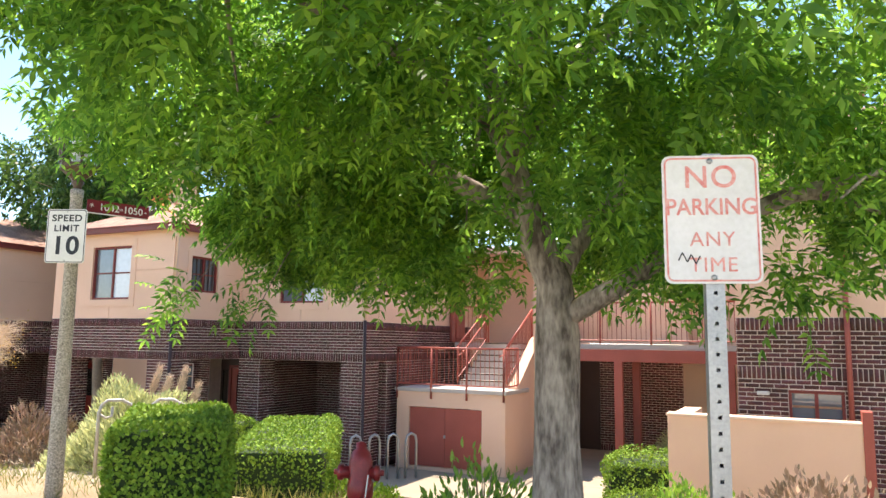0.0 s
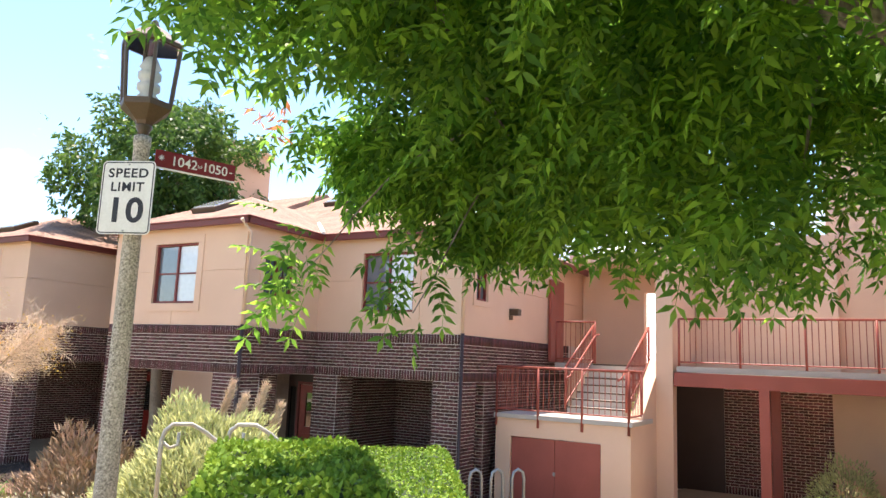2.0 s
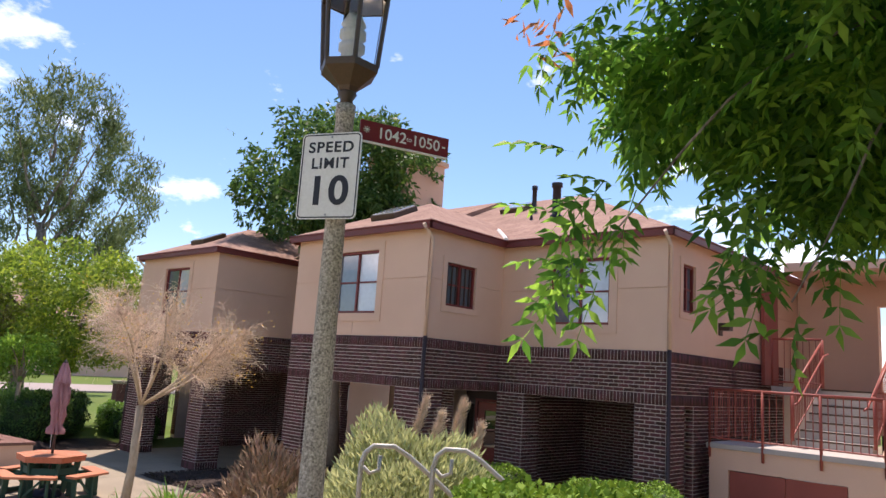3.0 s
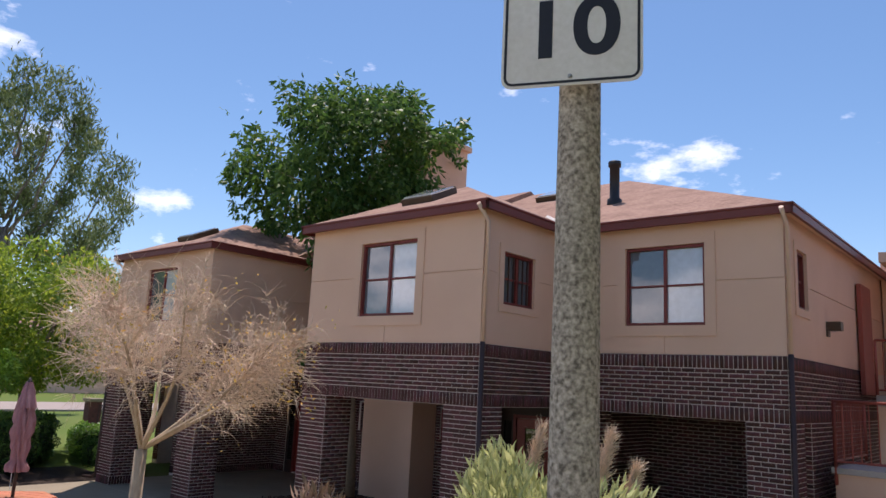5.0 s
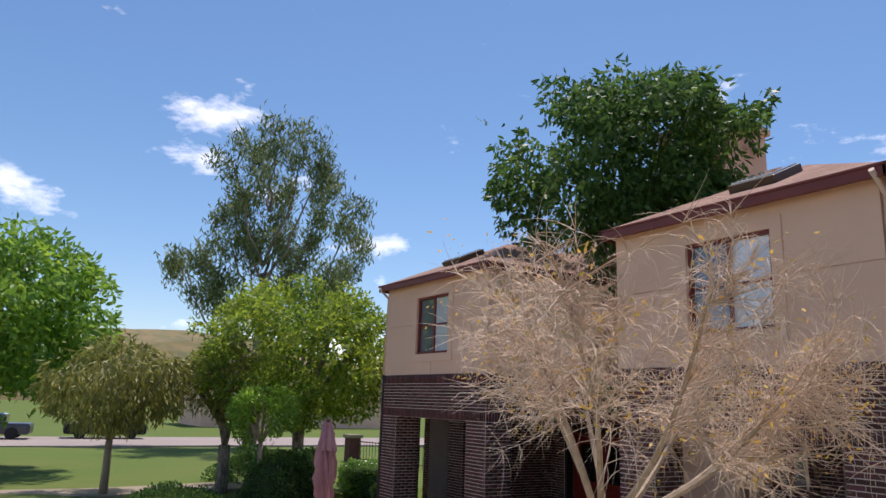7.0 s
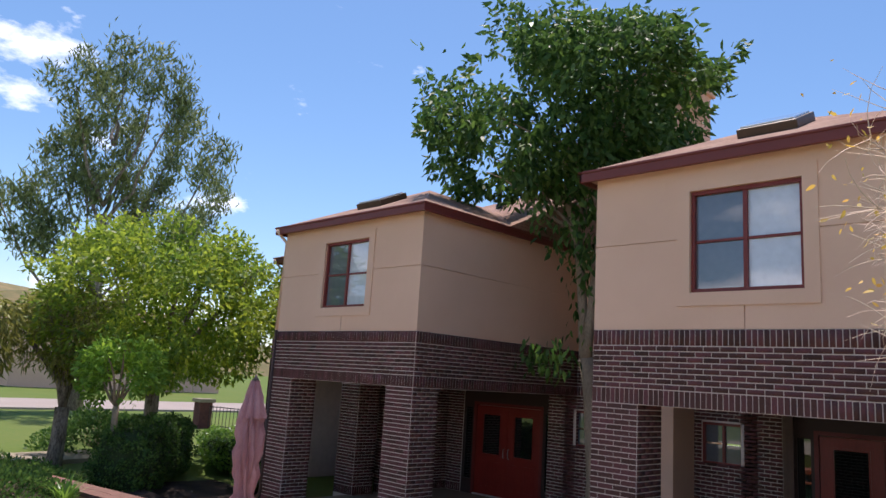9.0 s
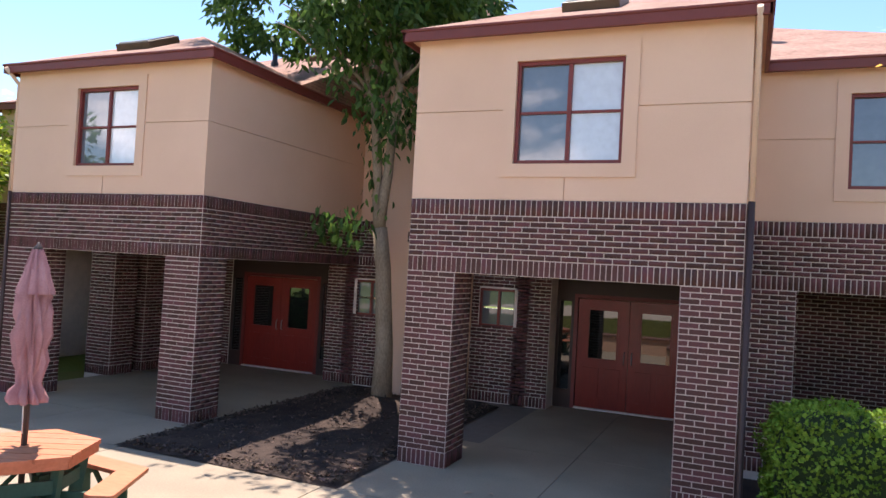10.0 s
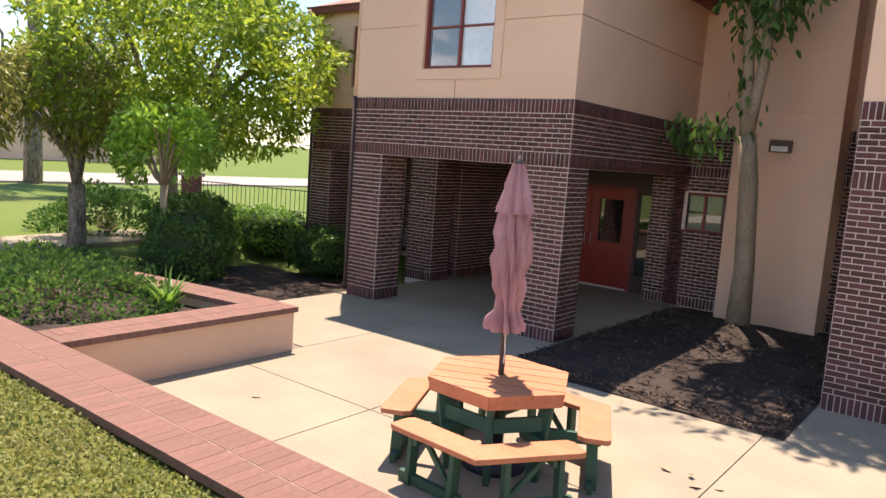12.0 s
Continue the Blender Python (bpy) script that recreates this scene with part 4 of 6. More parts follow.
def picnic_table(x, y, turn):
    """A six-sided timber table with six benches on a green frame, round an umbrella."""
    t = thing("picnic_table", (x, y, PATIO), "hexagonal picnic table with orange boards and green frame", "picnic table")
    R = Matrix.Translation((x, y, PATIO)) @ Matrix.Rotation(turn, 4, "Z")
    rad, n = 0.63, 7
    inner = rad * math.sin(math.pi / 3)

    def half(v):
        return inner if abs(v) < rad / 2 else max((rad - abs(v)) * math.sqrt(3), 0.01)

    across = R @ Matrix.Rotation(radians(30), 4, "Z")
    for k in range(n):
        v0, v1 = -rad + 2 * rad * k / n + 0.006, -rad + 2 * rad * (k + 1) / n - 0.006
        cuts = sorted({v0, v1, *(c for c in (-rad / 2, rad / 2) if v0 < c < v1)})
        outline = [(half(v), v) for v in cuts] + [(-half(v), v) for v in reversed(cuts)]
        bm = prism(bmesh.new(), outline, 0.745, 0.785)
        bmesh.ops.transform(bm, matrix=across, verts=bm.verts)
        part("tabletop_board", bm, M_WOOD, t)
    for k in range(6):
        a0 = math.pi / 3 * k
        am = a0 + math.pi / 6
        nrm, d = Vector((math.cos(am), math.sin(am), 0)), Vector((-math.sin(am), math.cos(am), 0))
        ang = math.atan2(d.y, d.x)
        m = R @ Matrix.Translation((nrm.x * (inner - 0.025), nrm.y * (inner - 0.025), 0.712)) @ Matrix.Rotation(ang, 4, "Z")
        part("apron", obox(bmesh.new(), m, rad * 0.96, 0.035, 0.075, 0.006), M_WOOD, t)
        # each bench meets its neighbour at one end and leaves a way in at the other
        near, far = (-0.47, 0.30) if k % 2 else (-0.30, 0.47)
        seat = R @ Matrix.Translation((nrm.x * 0.80, nrm.y * 0.80, 0.45)) @ Matrix.Rotation(ang, 4, "Z")
        o = 0.068
        if k % 2:
            outline = [(far, 0.13), (far + 0.04, 0.07), (far + 0.04, -0.11), (far, -0.13), (near - o, -0.13), (near + o, 0.13)]
        else:
            outline = [(far - o, 0.13), (far + o, -0.13), (near, -0.13), (near - 0.04, -0.11), (near - 0.04, 0.07), (near, 0.13)]
        bm = prism(bmesh.new(), outline, -0.02, 0.025)
        bmesh.ops.recalc_face_normals(bm, faces=bm.faces)
        bmesh.ops.bevel(bm, geom=bm.edges[:], offset=0.01, segments=2, affect="EDGES", profile=0.6)
        bmesh.ops.transform(bm, matrix=seat, verts=bm.verts)
        part("seat", bm, M_WOOD, t)
        fr = R @ Matrix.Rotation(ang - math.pi / 2, 4, "Z")
        end = 0.24 if not k % 2 else -0.24
        for b in (end, -end * 0.8):
            part("leg", obox(bmesh.new(), fr @ Matrix.Translation((0.80, b, 0.215)) @ Matrix.Rotation(-0.05, 4, "Y"), 0.09, 0.045, 0.43, 0.006), M_GREEN, t)
        part("foot", obox(bmesh.new(), fr @ Matrix.Translation((0.80, 0, 0.045)), 0.05, 0.62, 0.08, 0.006), M_GREEN, t)
        part("knee_brace", obox(bmesh.new(), fr @ Matrix.Translation((0.79, end * 0.35, 0.23)) @ Matrix.Rotation(0.75 if end > 0 else -0.75, 4, "X"), 0.035, 0.04, 0.42, 0.004), M_GREEN, t)
        part("brace", obox(bmesh.new(), fr @ Matrix.Translation((0.55, -end * 0.5, 0.385)), 0.62, 0.04, 0.09, 0.006), M_GREEN, t)
        post = R @ Matrix.Rotation(a0, 4, "Z")
        part("leg", obox(bmesh.new(), post @ Matrix.Translation((0.44, 0, 0.36)) @ Matrix.Rotation(0.14, 4, "Y"), 0.11, 0.05, 0.73, 0.006), M_GREEN, t)
        m = R @ Matrix.Translation((nrm.x * 0.40, nrm.y * 0.40, 0.50)) @ Matrix.Rotation(ang, 4, "Z")
        part("rail", obox(bmesh.new(), m, 0.46, 0.035, 0.12, 0.006), M_GREEN, t)
    return t


TX, TY = -19.06, 8.95
picnic_table(TX, TY, radians(-4))
umb = thing("patio_umbrella", (TX, TY, PATIO), "closed faded pink canvas umbrella standing through the table", "umbrella")
part("base", lathe(bmesh.new(), (TX, TY, PATIO), [(0.27, 0.0), (0.28, 0.05), (0.22, 0.10), (0.06, 0.13), (0.045, 0.28), (0.02, 0.28)], 24), M_BASE, umb)
part("pole", T([(TX, TY, PATIO + 0.1), (TX + 0.01, TY, 1.55)], 0.026, 10), M_DARKPOLE, umb)


def closed_canopy(profile, folds, depth, twist):
    bm, sides = bmesh.new(), 84
    rings = []
    for r, h in profile:
        ring = []
        for k in range(sides):
            a = 2 * math.pi * k / sides
            wob = 1 + depth * math.sin(folds * (a + twist * h)) + 0.35 * depth * math.sin((folds * 2 + 1) * a + 5 * h) + 0.12 * noise.noise(Vector((math.cos(a) * 1.5, math.sin(a) * 1.5, h * 3)))
            ring.append(bm.verts.new((TX + 0.01 + r * wob * math.cos(a), TY + r * wob * math.sin(a), h)))
        rings.append(ring)
    for a, b in zip(rings, rings[1:]):
        for k in range(sides):
            bm.faces.new((a[k], a[(k + 1) % sides], b[(k + 1) % sides], b[k])).smooth = True
    return bm


part("canopy", closed_canopy([(0.107, 0.25), (0.115, 0.29), (0.102, 0.36), (0.070, 0.42), (0.074, 0.47), (0.098, 0.62), (0.111, 0.85), (0.107, 1.05), (0.094, 1.2), (0.070, 1.45), (0.033, 1.62)], 8, 0.5, 1.3), M_CANVAS, umb)
part("vent_flap", closed_canopy([(0.135, 1.22), (0.131, 1.26), (0.102, 1.38), (0.057, 1.56), (0.025, 1.64)], 8, 0.16, 0.2), M_CANVAS, umb)
part("finial", lathe(bmesh.new(), (TX + 0.01, TY, 1.61), [(0.04, 0.0), (0.035, 0.03), (0.015, 0.05), (0.008, 0.075)], 12), M_DARKPOLE, umb)
part("strap", T([(TX + 0.06, TY - 0.08, 0.3), (TX + 0.08, TY - 0.09, 0.1), (TX + 0.07, TY - 0.08, 0.0)], 0.006, 6), M_PLASTIC, umb)

# ---- lamp post with its signs ----
LX, LY = -7.715, 6.334
LZ = float(ground_z(LX, LY))
post = thing("street_lamp", (LX, LY, LZ), "tapered aggregate lamp post with a bronze lantern", "lamp post")
part("pole", lathe(bmesh.new(), (LX, LY, LZ - 0.1), [(0.095, 0), (0.088, 0.3), (0.064, 3.38 - LZ + 0.4), (0.07, 3.39 - LZ + 0.4), (0.07, 3.47 - LZ + 0.4), (0.05, 3.48 - LZ + 0.4)], 24), M_POLE, post)
part("neck", lathe(bmesh.new(), (LX, LY, 3.76), [(0.05, 0.0), (0.045, 0.05), (0.07, 0.09), (0.06, 0.12)], 12), M_BRONZE, post)
part("bowl", lathe(bmesh.new(), (LX, LY, 3.87), [(0.07, 0.0), (0.085, 0.03), (0.215, 0.14), (0.222, 0.19), (0.20, 0.19)], 6, smooth=False), M_BRONZE, post)
lantern = part("lantern_roof", lathe(bmesh.new(), (LX, LY, 4.56), [(0.265, 0.0), (0.27, 0.03), (0.10, 0.16), (0.05, 0.19), (0.02, 0.25)], 6, smooth=False), M_BRONZE, post)
for k in range(6):
    a = 2 * math.pi * (k + 0.5) / 6
    c0, c1 = 0.208, 0.25
    part("lantern_bar", T([(LX + c0 * math.cos(a), LY + c0 * math.sin(a), 4.05), (LX + c1 * math.cos(a), LY + c1 * math.sin(a), 4.58)], 0.017, 6), M_BRONZE, post)
M_LENS = bpy.data.materials.new("lantern_glass")
M_LENS.use_nodes = True
lb = M_LENS.node_tree.nodes["Principled BSDF"]
lb.inputs["Base Color"].default_value, lb.inputs["Roughness"].default_value, lb.inputs["Transmission Weight"].default_value, lb.inputs["IOR"].default_value = (0.95, 0.96, 0.97, 1), 0.04, 1.0, 1.12
glass = part("lantern_glass", lathe(bmesh.new(), (LX, LY, 4.065), [(0.195, 0.0), (0.235, 0.49)], 6, smooth=False), M_LENS, post)
glass.visible_shadow = False
part("bulb_stack", lathe(bmesh.new(), (LX, LY, 4.065), [(0.07, 0.0), (0.08, 0.05), (0.05, 0.08), (0.085, 0.11), (0.085, 0.16), (0.05, 0.18), (0.085, 0.21), (0.085, 0.26), (0.05, 0.28), (0.08, 0.31), (0.03, 0.4)], 14), M_PLASTIC, post)


def letters(words, size, material, parent, m, spread=1.0, name="lettering", bold=0.0, wide=1.0):
    """Raised flat lettering in the built-in font, centred on the pose m, facing its +z."""
    cu = bpy.data.curves.new(name, "FONT")
    cu.body, cu.size, cu.align_x, cu.align_y, cu.space_character = words, size, "CENTER", "CENTER", spread
    cu.extrude, cu.offset = 0.0008, bold
    tmp = new(name, cu)
    dg = bpy.context.evaluated_depsgraph_get()
    me = bpy.data.meshes.new_from_object(tmp.evaluated_get(dg))
    bpy.data.objects.remove(tmp)
    me.transform(m @ Matrix.Diagonal((wide, 1, 1, 1)))
    me.materials.clear()
    return link(name, me, material, parent)


def plate(bm, m, w, h, r, t):
    """A plate with rounded corners, thickness t, facing the pose's +z."""
    pts = []
    for cx, cy, a0 in ((w / 2 - r, h / 2 - r, 0), (-w / 2 + r, h / 2 - r, 90), (-w / 2 + r, -h / 2 + r, 180), (w / 2 - r, -h / 2 + r, 270)):
        pts += [(cx + r * math.cos(radians(a0 + q)), cy + r * math.sin(radians(a0 + q))) for q in (0, 30, 60, 90)]
    k = len(bm.verts)
    prism(bm, pts, 0, t)
    bm.verts.ensure_lookup_table()
    bmesh.ops.transform(bm, matrix=m, verts=bm.verts[k:])
    return bm


def border(bm, m, w, h, r, line, t):
    """A thin rounded line round a plate."""
    def ring(w, h, r):
        out = []
        for cx, cy, a0 in ((w / 2 - r, h / 2 - r, 0), (-w / 2 + r, h / 2 - r, 90), (-w / 2 + r, -h / 2 + r, 180), (w / 2 - r, -h / 2 + r, 270)):
            out += [bm.verts.new(m @ Vector((cx + r * math.cos(radians(a0 + q)), cy + r * math.sin(radians(a0 + q)), t))) for q in (0, 30, 60, 90)]
        return out

    a, b = ring(w, h, r), ring(w - 2 * line, h - 2 * line, max(r - line, 0.004))
    for k in range(len(a)):
        bm.faces.new((a[k], a[(k + 1) % len(a)], b[(k + 1) % len(a)], b[k]))
    return bm


def facing(at, yaw, tilt=0.0):
    """A pose with +z facing out level in the yaw (degrees from -y), +y up."""
    return Matrix.Translation(at) @ Matrix.Rotation(radians(yaw), 4, "Z") @ Matrix.Rotation(radians(90), 4, "X") @ Matrix.Rotation(radians(tilt), 4, "Z")


sp = thing("speed_sign", (LX, LY, 3.0), "white speed limit sign clamped to the lamp post", "traffic sign")
sm = facing((-7.685, 6.219, 3.222), 23.3)
part("plate", plate(bmesh.new(), sm, 0.457, 0.61, 0.035, 0.004), M_WHITE, sp)
part("border_line", border(bmesh.new(), sm, 0.440, 0.593, 0.03, 0.009, 0.0055), M_BLACK, sp)
letters("SPEED", 0.105, M_BLACK, sp, sm @ Matrix.Translation((0, 0.20, 0.005)), 1.12, bold=0.0025, wide=1.12)
letters("LIMIT", 0.105, M_BLACK, sp, sm @ Matrix.Translation((0, 0.085, 0.005)), 1.12, bold=0.0025, wide=1.05)
letters("10", 0.28, M_BLACK, sp, sm @ Matrix.Translation((0, -0.115, 0.005)), 1.08, bold=0.007, wide=1.1)
for dy in (0.275, -0.275):
    part("bolt", lathe(bmesh.new(), (0, 0, 0), [(0.008, 0), (0.008, 0.004), (0.004, 0.007)], 8), M_METAL, sp).data.transform(sm @ Matrix.Translation((0, dy, 0.004)))
part("clamp", T([(LX - 0.04, LY - 0.09, 3.3), (LX + 0.07, LY, 3.3), (LX + 0.03, LY + 0.08, 3.3), (LX - 0.07, LY + 0.03, 3.3), (LX - 0.04, LY - 0.09, 3.3)], 0.008, 6), M_METAL, sp)
ns = thing("street_sign", (LX, LY, 3.5), "dark red house number sign on the lamp post", "street sign")
nm = facing((-7.505, 6.734, 3.598), 68.5, -0.5)
part("plate", plate(bmesh.new(), nm, 0.70, 0.15, 0.006, 0.012), M_SIGNRED, ns)
part("back_strip", plate(bmesh.new(), nm @ Matrix.Translation((0, -0.078, -0.006)), 0.70, 0.012, 0.004, 0.02), M_WHITE, ns)
letters("1042", 0.115, M_WHITE, ns, nm @ Matrix.Translation((-0.105, -0.002, 0.013)), 1.0, bold=0.001)
letters("to", 0.05, M_WHITE, ns, nm @ Matrix.Translation((0.03, 0.0, 0.013)), 1.0)
letters("1050", 0.115, M_WHITE, ns, nm @ Matrix.Translation((0.165, -0.002, 0.013)), 1.0, bold=0.001)
for k in range(4):
    part("star_ray", obox(bmesh.new(), nm @ Matrix.Translation((-0.30, 0.01, 0.0135)) @ Matrix.Rotation(math.pi / 4 * k, 4, "Z"), 0.05, 0.005, 0.001), M_WHITE, ns)
part("mark", obox(bmesh.new(), nm @ Matrix.Translation((0.31, -0.002, 0.0135)), 0.025, 0.012, 0.001), M_WHITE, ns)

# ---- no parking sign ----
NX, NY = -0.605, 3.443
NZ = float(ground_z(NX, NY))
np_sign = thing("parking_sign", (NX, NY, NZ), "faded no parking sign on a perforated steel post", "traffic sign")
pm = facing((NX + 0.005, NY - 0.035, 2.527), 20, 0.5)
part("plate", plate(bmesh.new(), pm, 0.312, 0.43, 0.025, 0.003), M_WHITE, np_sign)
part("border_line", border(bmesh.new(), pm, 0.298, 0.416, 0.022, 0.006, 0.0045), M_FADED, np_sign)
letters("NO", 0.105, M_FADED, np_sign, pm @ Matrix.Translation((0, 0.138, 0.004)), 1.1, bold=0.001)
letters("PARKING", 0.078, M_FADED, np_sign, pm @ Matrix.Translation((0, 0.038, 0.004)), 1.0, wide=0.9, bold=0.001)
letters("ANY", 0.068, M_FADED, np_sign, pm @ Matrix.Translation((0.0, -0.07, 0.004)), 1.1)
letters("TIME", 0.068, M_FADED, np_sign, pm @ Matrix.Translation((0.0, -0.155, 0.004)), 1.1)
for k in range(5):
    part("scrawl", obox(bmesh.new(), pm @ Matrix.Translation((-0.105 + 0.014 * k, -0.125 - 0.003 * k, 0.005)) @ Matrix.Rotation(1.1 + (k % 2) * 0.9, 4, "Z"), 0.03, 0.004, 0.001), M_BLACK, np_sign)
for dy in (0.195, -0.195):
    part("bolt", lathe(bmesh.new(), (0, 0, 0), [(0.01, 0), (0.01, 0.004), (0.004, 0.008)], 8), M_METAL, np_sign).data.transform(pm @ Matrix.Translation((0, dy, 0.003)))
front = wall(bmesh.new(), "y", NY - 0.03, NY - 0.027, NX - 0.03, NX + 0.03, NZ - 0.1, 2.75, [(NX - 0.006, NX + 0.006, NZ + 0.05 + 0.05 * k, NZ + 0.062 + 0.05 * k) for k in range(44)])
sides = [B(a0, b0, NZ - 0.1, a1, b1, 2.75) for a0, b0, a1, b1 in ((NX - 0.03, NY - 0.027, NX - 0.027, NY + 0.007), (NX + 0.027, NY - 0.027, NX + 0.03, NY + 0.007), (NX - 0.03, NY + 0.007, NX + 0.03, NY + 0.01))]
for name, bm_ in [("post", front)] + [("post_flange", q) for q in sides]:
    bmesh.ops.rotate(bm_, cent=(NX, NY, 0), matrix=Matrix.Rotation(radians(20), 3, "Z"), verts=bm_.verts)
    part(name, bm_, M_METAL, np_sign)

# ---- red standpipe with its little sign ----
HX, HY = -2.98, 5.05
HZ = float(ground_z(HX, HY))
hy = thing("hydrant", (HX, HY, HZ), "dark red fire standpipe among shrubs", "hydrant")
part("barrel", lathe(bmesh.new(), (HX, HY, HZ - 0.05), [(0.10, 0), (0.10, 0.05), (0.07, 0.07), (0.07, 0.66), (0.085, 0.68), (0.085, 0.76), (0.075, 0.78), (0.078, 0.90), (0.06, 0.96), (0.035, 0.985), (0.035, 1.02), (0.0, 1.03)], 20), M_HYD, hy)
for turn, reach in ((200, 0.15), (20, 0.13)):
    cap = part("outlet_cap", lathe(bmesh.new(), (0, 0, 0), [(0.04, 0.0), (0.04, reach - 0.04), (0.052, reach - 0.035), (0.052, reach - 0.005), (0.02, reach), (0.018, reach + 0.025), (0.0, reach + 0.027)], 12), M_HYD, hy)
    cap.data.transform(pose(HX, HY, HZ + 0.78, 0, 90, turn))
part("chain", T([(HX + 0.09, HY - 0.05, HZ + 0.78), (HX + 0.085, HY - 0.08, HZ + 0.6), (HX + 0.06, HY - 0.07, HZ + 0.45)], 0.005, 6), M_METAL, hy)
hs = thing("notice_sign", (HX - 0.25, HY - 0.5, HZ), "small red and white notice on a stake", "sign")
hm = facing((HX - 0.22, HY - 0.55, 0.98), 25, 4)
part("plate", plate(bmesh.new(), hm, 0.24, 0.18, 0.01, 0.004), M_SIGNRED, hs)
for k in range(3):
    part("text_line", obox(bmesh.new(), hm @ Matrix.Translation((0, 0.05 - 0.045 * k, 0.006)), 0.15 - 0.03 * (k % 2), 0.014, 0.001), M_WHITE, hs)
part("stake", T([(HX - 0.22, HY - 0.54, HZ - 0.05), (HX - 0.22, HY - 0.54, 0.95)], 0.012, 8), M_METAL, hs)

# ---- stairs and landing ----
LAND = 1.0
lb_ = thing("stair_block", (-7.9, 17.5, PATIO), "tan stucco stair landing over a red double hatch", "landing")
blk = bmesh.new()
wall(blk, "y", 16.49, 16.74, -9.24, -6.42, PATIO - 0.3, LAND - 0.09, [(-8.9, -7.0, PATIO + 0.08, 0.555)])
wall(blk, "x", -6.42, -6.67, 16.74, 19.4, PATIO - 0.3, LAND - 0.09)
wall(blk, "x", -9.24, -8.99, 16.74, 19.4, PATIO - 0.3, LAND - 0.09)
part("wall_body", blk, M_STUCCO, lb_)
part("coping", B(-9.28, 16.44, LAND - 0.09, -6.38, 18.0, LAND, bevel=0.012), M_STEP, lb_)
ck = bmesh.new()
vs = [ck.verts.new((x, y, z)) for x in (-6.67, -6.42) for y, z in ((17.3, LAND - 0.09), (19.4, LAND - 0.09), (19.4, 2.35), (18.9, 2.2), (17.3, LAND + 0.05))]
ck.faces.new(vs[:5][::-1])
ck.faces.new(vs[5:])
for k in range(5):
    ck.faces.new((vs[k], vs[(k + 1) % 5], vs[5 + (k + 1) % 5], vs[5 + k]))
bmesh.ops.recalc_face_normals(ck, faces=ck.faces)
part("cheek", ck, M_STUCCO, lb_)
for a, b in ((-8.885, -7.955), (-7.945, -7.015)):
    hatch = part("hatch_door", B(a, 16.52, PATIO + 0.1, b, 16.56, 0.54, bevel=0.006), M_RED, lb_, "plain red painted hatch door")
part("latch", B(-7.98, 16.5, -0.15, -7.93, 16.53, -0.08, bevel=0.005), M_METAL, lb_)
st = thing("staircase", (-7.6, 18.4, LAND), "concrete steps with red steel handrails", "stairs")
for k in range(7):
    part("step", B(-8.15, 17.75 + 0.28 * k, LAND + 0.155 * k, -6.9, 18.07 + 0.28 * k, LAND + 0.155 * (k + 1), bevel=0.01), M_STEP, st)
    part("tread_nosing", B(-8.15, 17.742 + 0.28 * k, LAND + 0.155 * (k + 1) - 0.03, -6.9, 17.76 + 0.28 * k, LAND + 0.155 * (k + 1) + 0.003), M_BRONZE, st)


def railing(label, p, q, h=0.95, step=0.115, posts=2, drop=0.0):
    """A red steel guard rail between two foot points: posts, top and bottom rails, balusters."""
    p, q = Vector(p), Vector(q)
    r = thing("railing", p, label, "railing", group="stair and walkway railings")
    up = Vector((0, 0, 1))
    part("top_rail", T([p + up * h, q + up * h], 0.024, 8), M_RED, r)
    part("bottom_rail", T([p + up * 0.09, q + up * 0.09], 0.018, 6), M_RED, r)
    n = max(2, int((q - p).length / step))
    for k in range(1, n):
        c = p.lerp(q, k / n)
        part("baluster", T([c + up * 0.09, c + up * h], 0.009, 5), M_RED, r)
    for k in range(posts):
        c = p.lerp(q, k / (posts - 1))
        part("post", T([c - up * drop, c + up * h], 0.026, 8), M_RED, r)
    return r


railing("red steel guard rail along the landing edge", (-9.22, 16.46, LAND), (-6.45, 16.46, LAND), posts=4, drop=0.25)
railing("red steel guard rail across the landing side", (-6.45, 16.46, LAND), (-6.45, 17.4, LAND), posts=2, drop=0.25)
railing("red steel guard rail beside the house", (-9.22, 16.46, LAND), (-9.22, 18.6, LAND), posts=2)
railing("red sloping stair rail", (-8.18, 17.7, LAND + 0.1), (-8.18, 19.55, 2.1), h=0.9, posts=2)
railing("red sloping stair rail", (-6.85, 17.7, LAND + 0.1), (-6.85, 19.55, 2.1), h=0.9, posts=2)
part("grab_rail", T([(-8.08, 17.45, LAND + 0.75), (-8.08, 17.7, LAND + 0.8), (-8.08, 19.4, 2.75), (-8.08, 19.7, 2.8)], 0.02, 8), M_RED, st)
part("grab_rail", T([(-6.95, 17.45, LAND + 0.75), (-6.95, 17.7, LAND + 0.8), (-6.95, 19.4, 2.75), (-6.95, 19.7, 2.8)], 0.02, 8), M_RED, st)
deck = thing("walkway", (-5, 21, 2.1), "upper walkway deck with red painted edge beams", "walkway", kind="structure")
part("deck_slab", B(-9.22, 19.72, 1.9, -6.1, 24.0, 2.09), M_STEP, deck)
part("deck_slab", B(-6.0, 18.5, 1.98, -1.0, 21.0, 2.1), M_STEP, deck)
part("edge_beam", B(-6.05, 18.42, 1.68, -1.0, 18.56, 1.97, bevel=0.01), M_RED, deck)
part("beam", B(-4.4, 18.56, 1.68, -4.2, 21.0, 1.97, bevel=0.01), M_RED, deck)
part("beam", B(-1.9, 18.56, 1.68, -1.7, 21.0, 1.97, bevel=0.01), M_RED, deck)
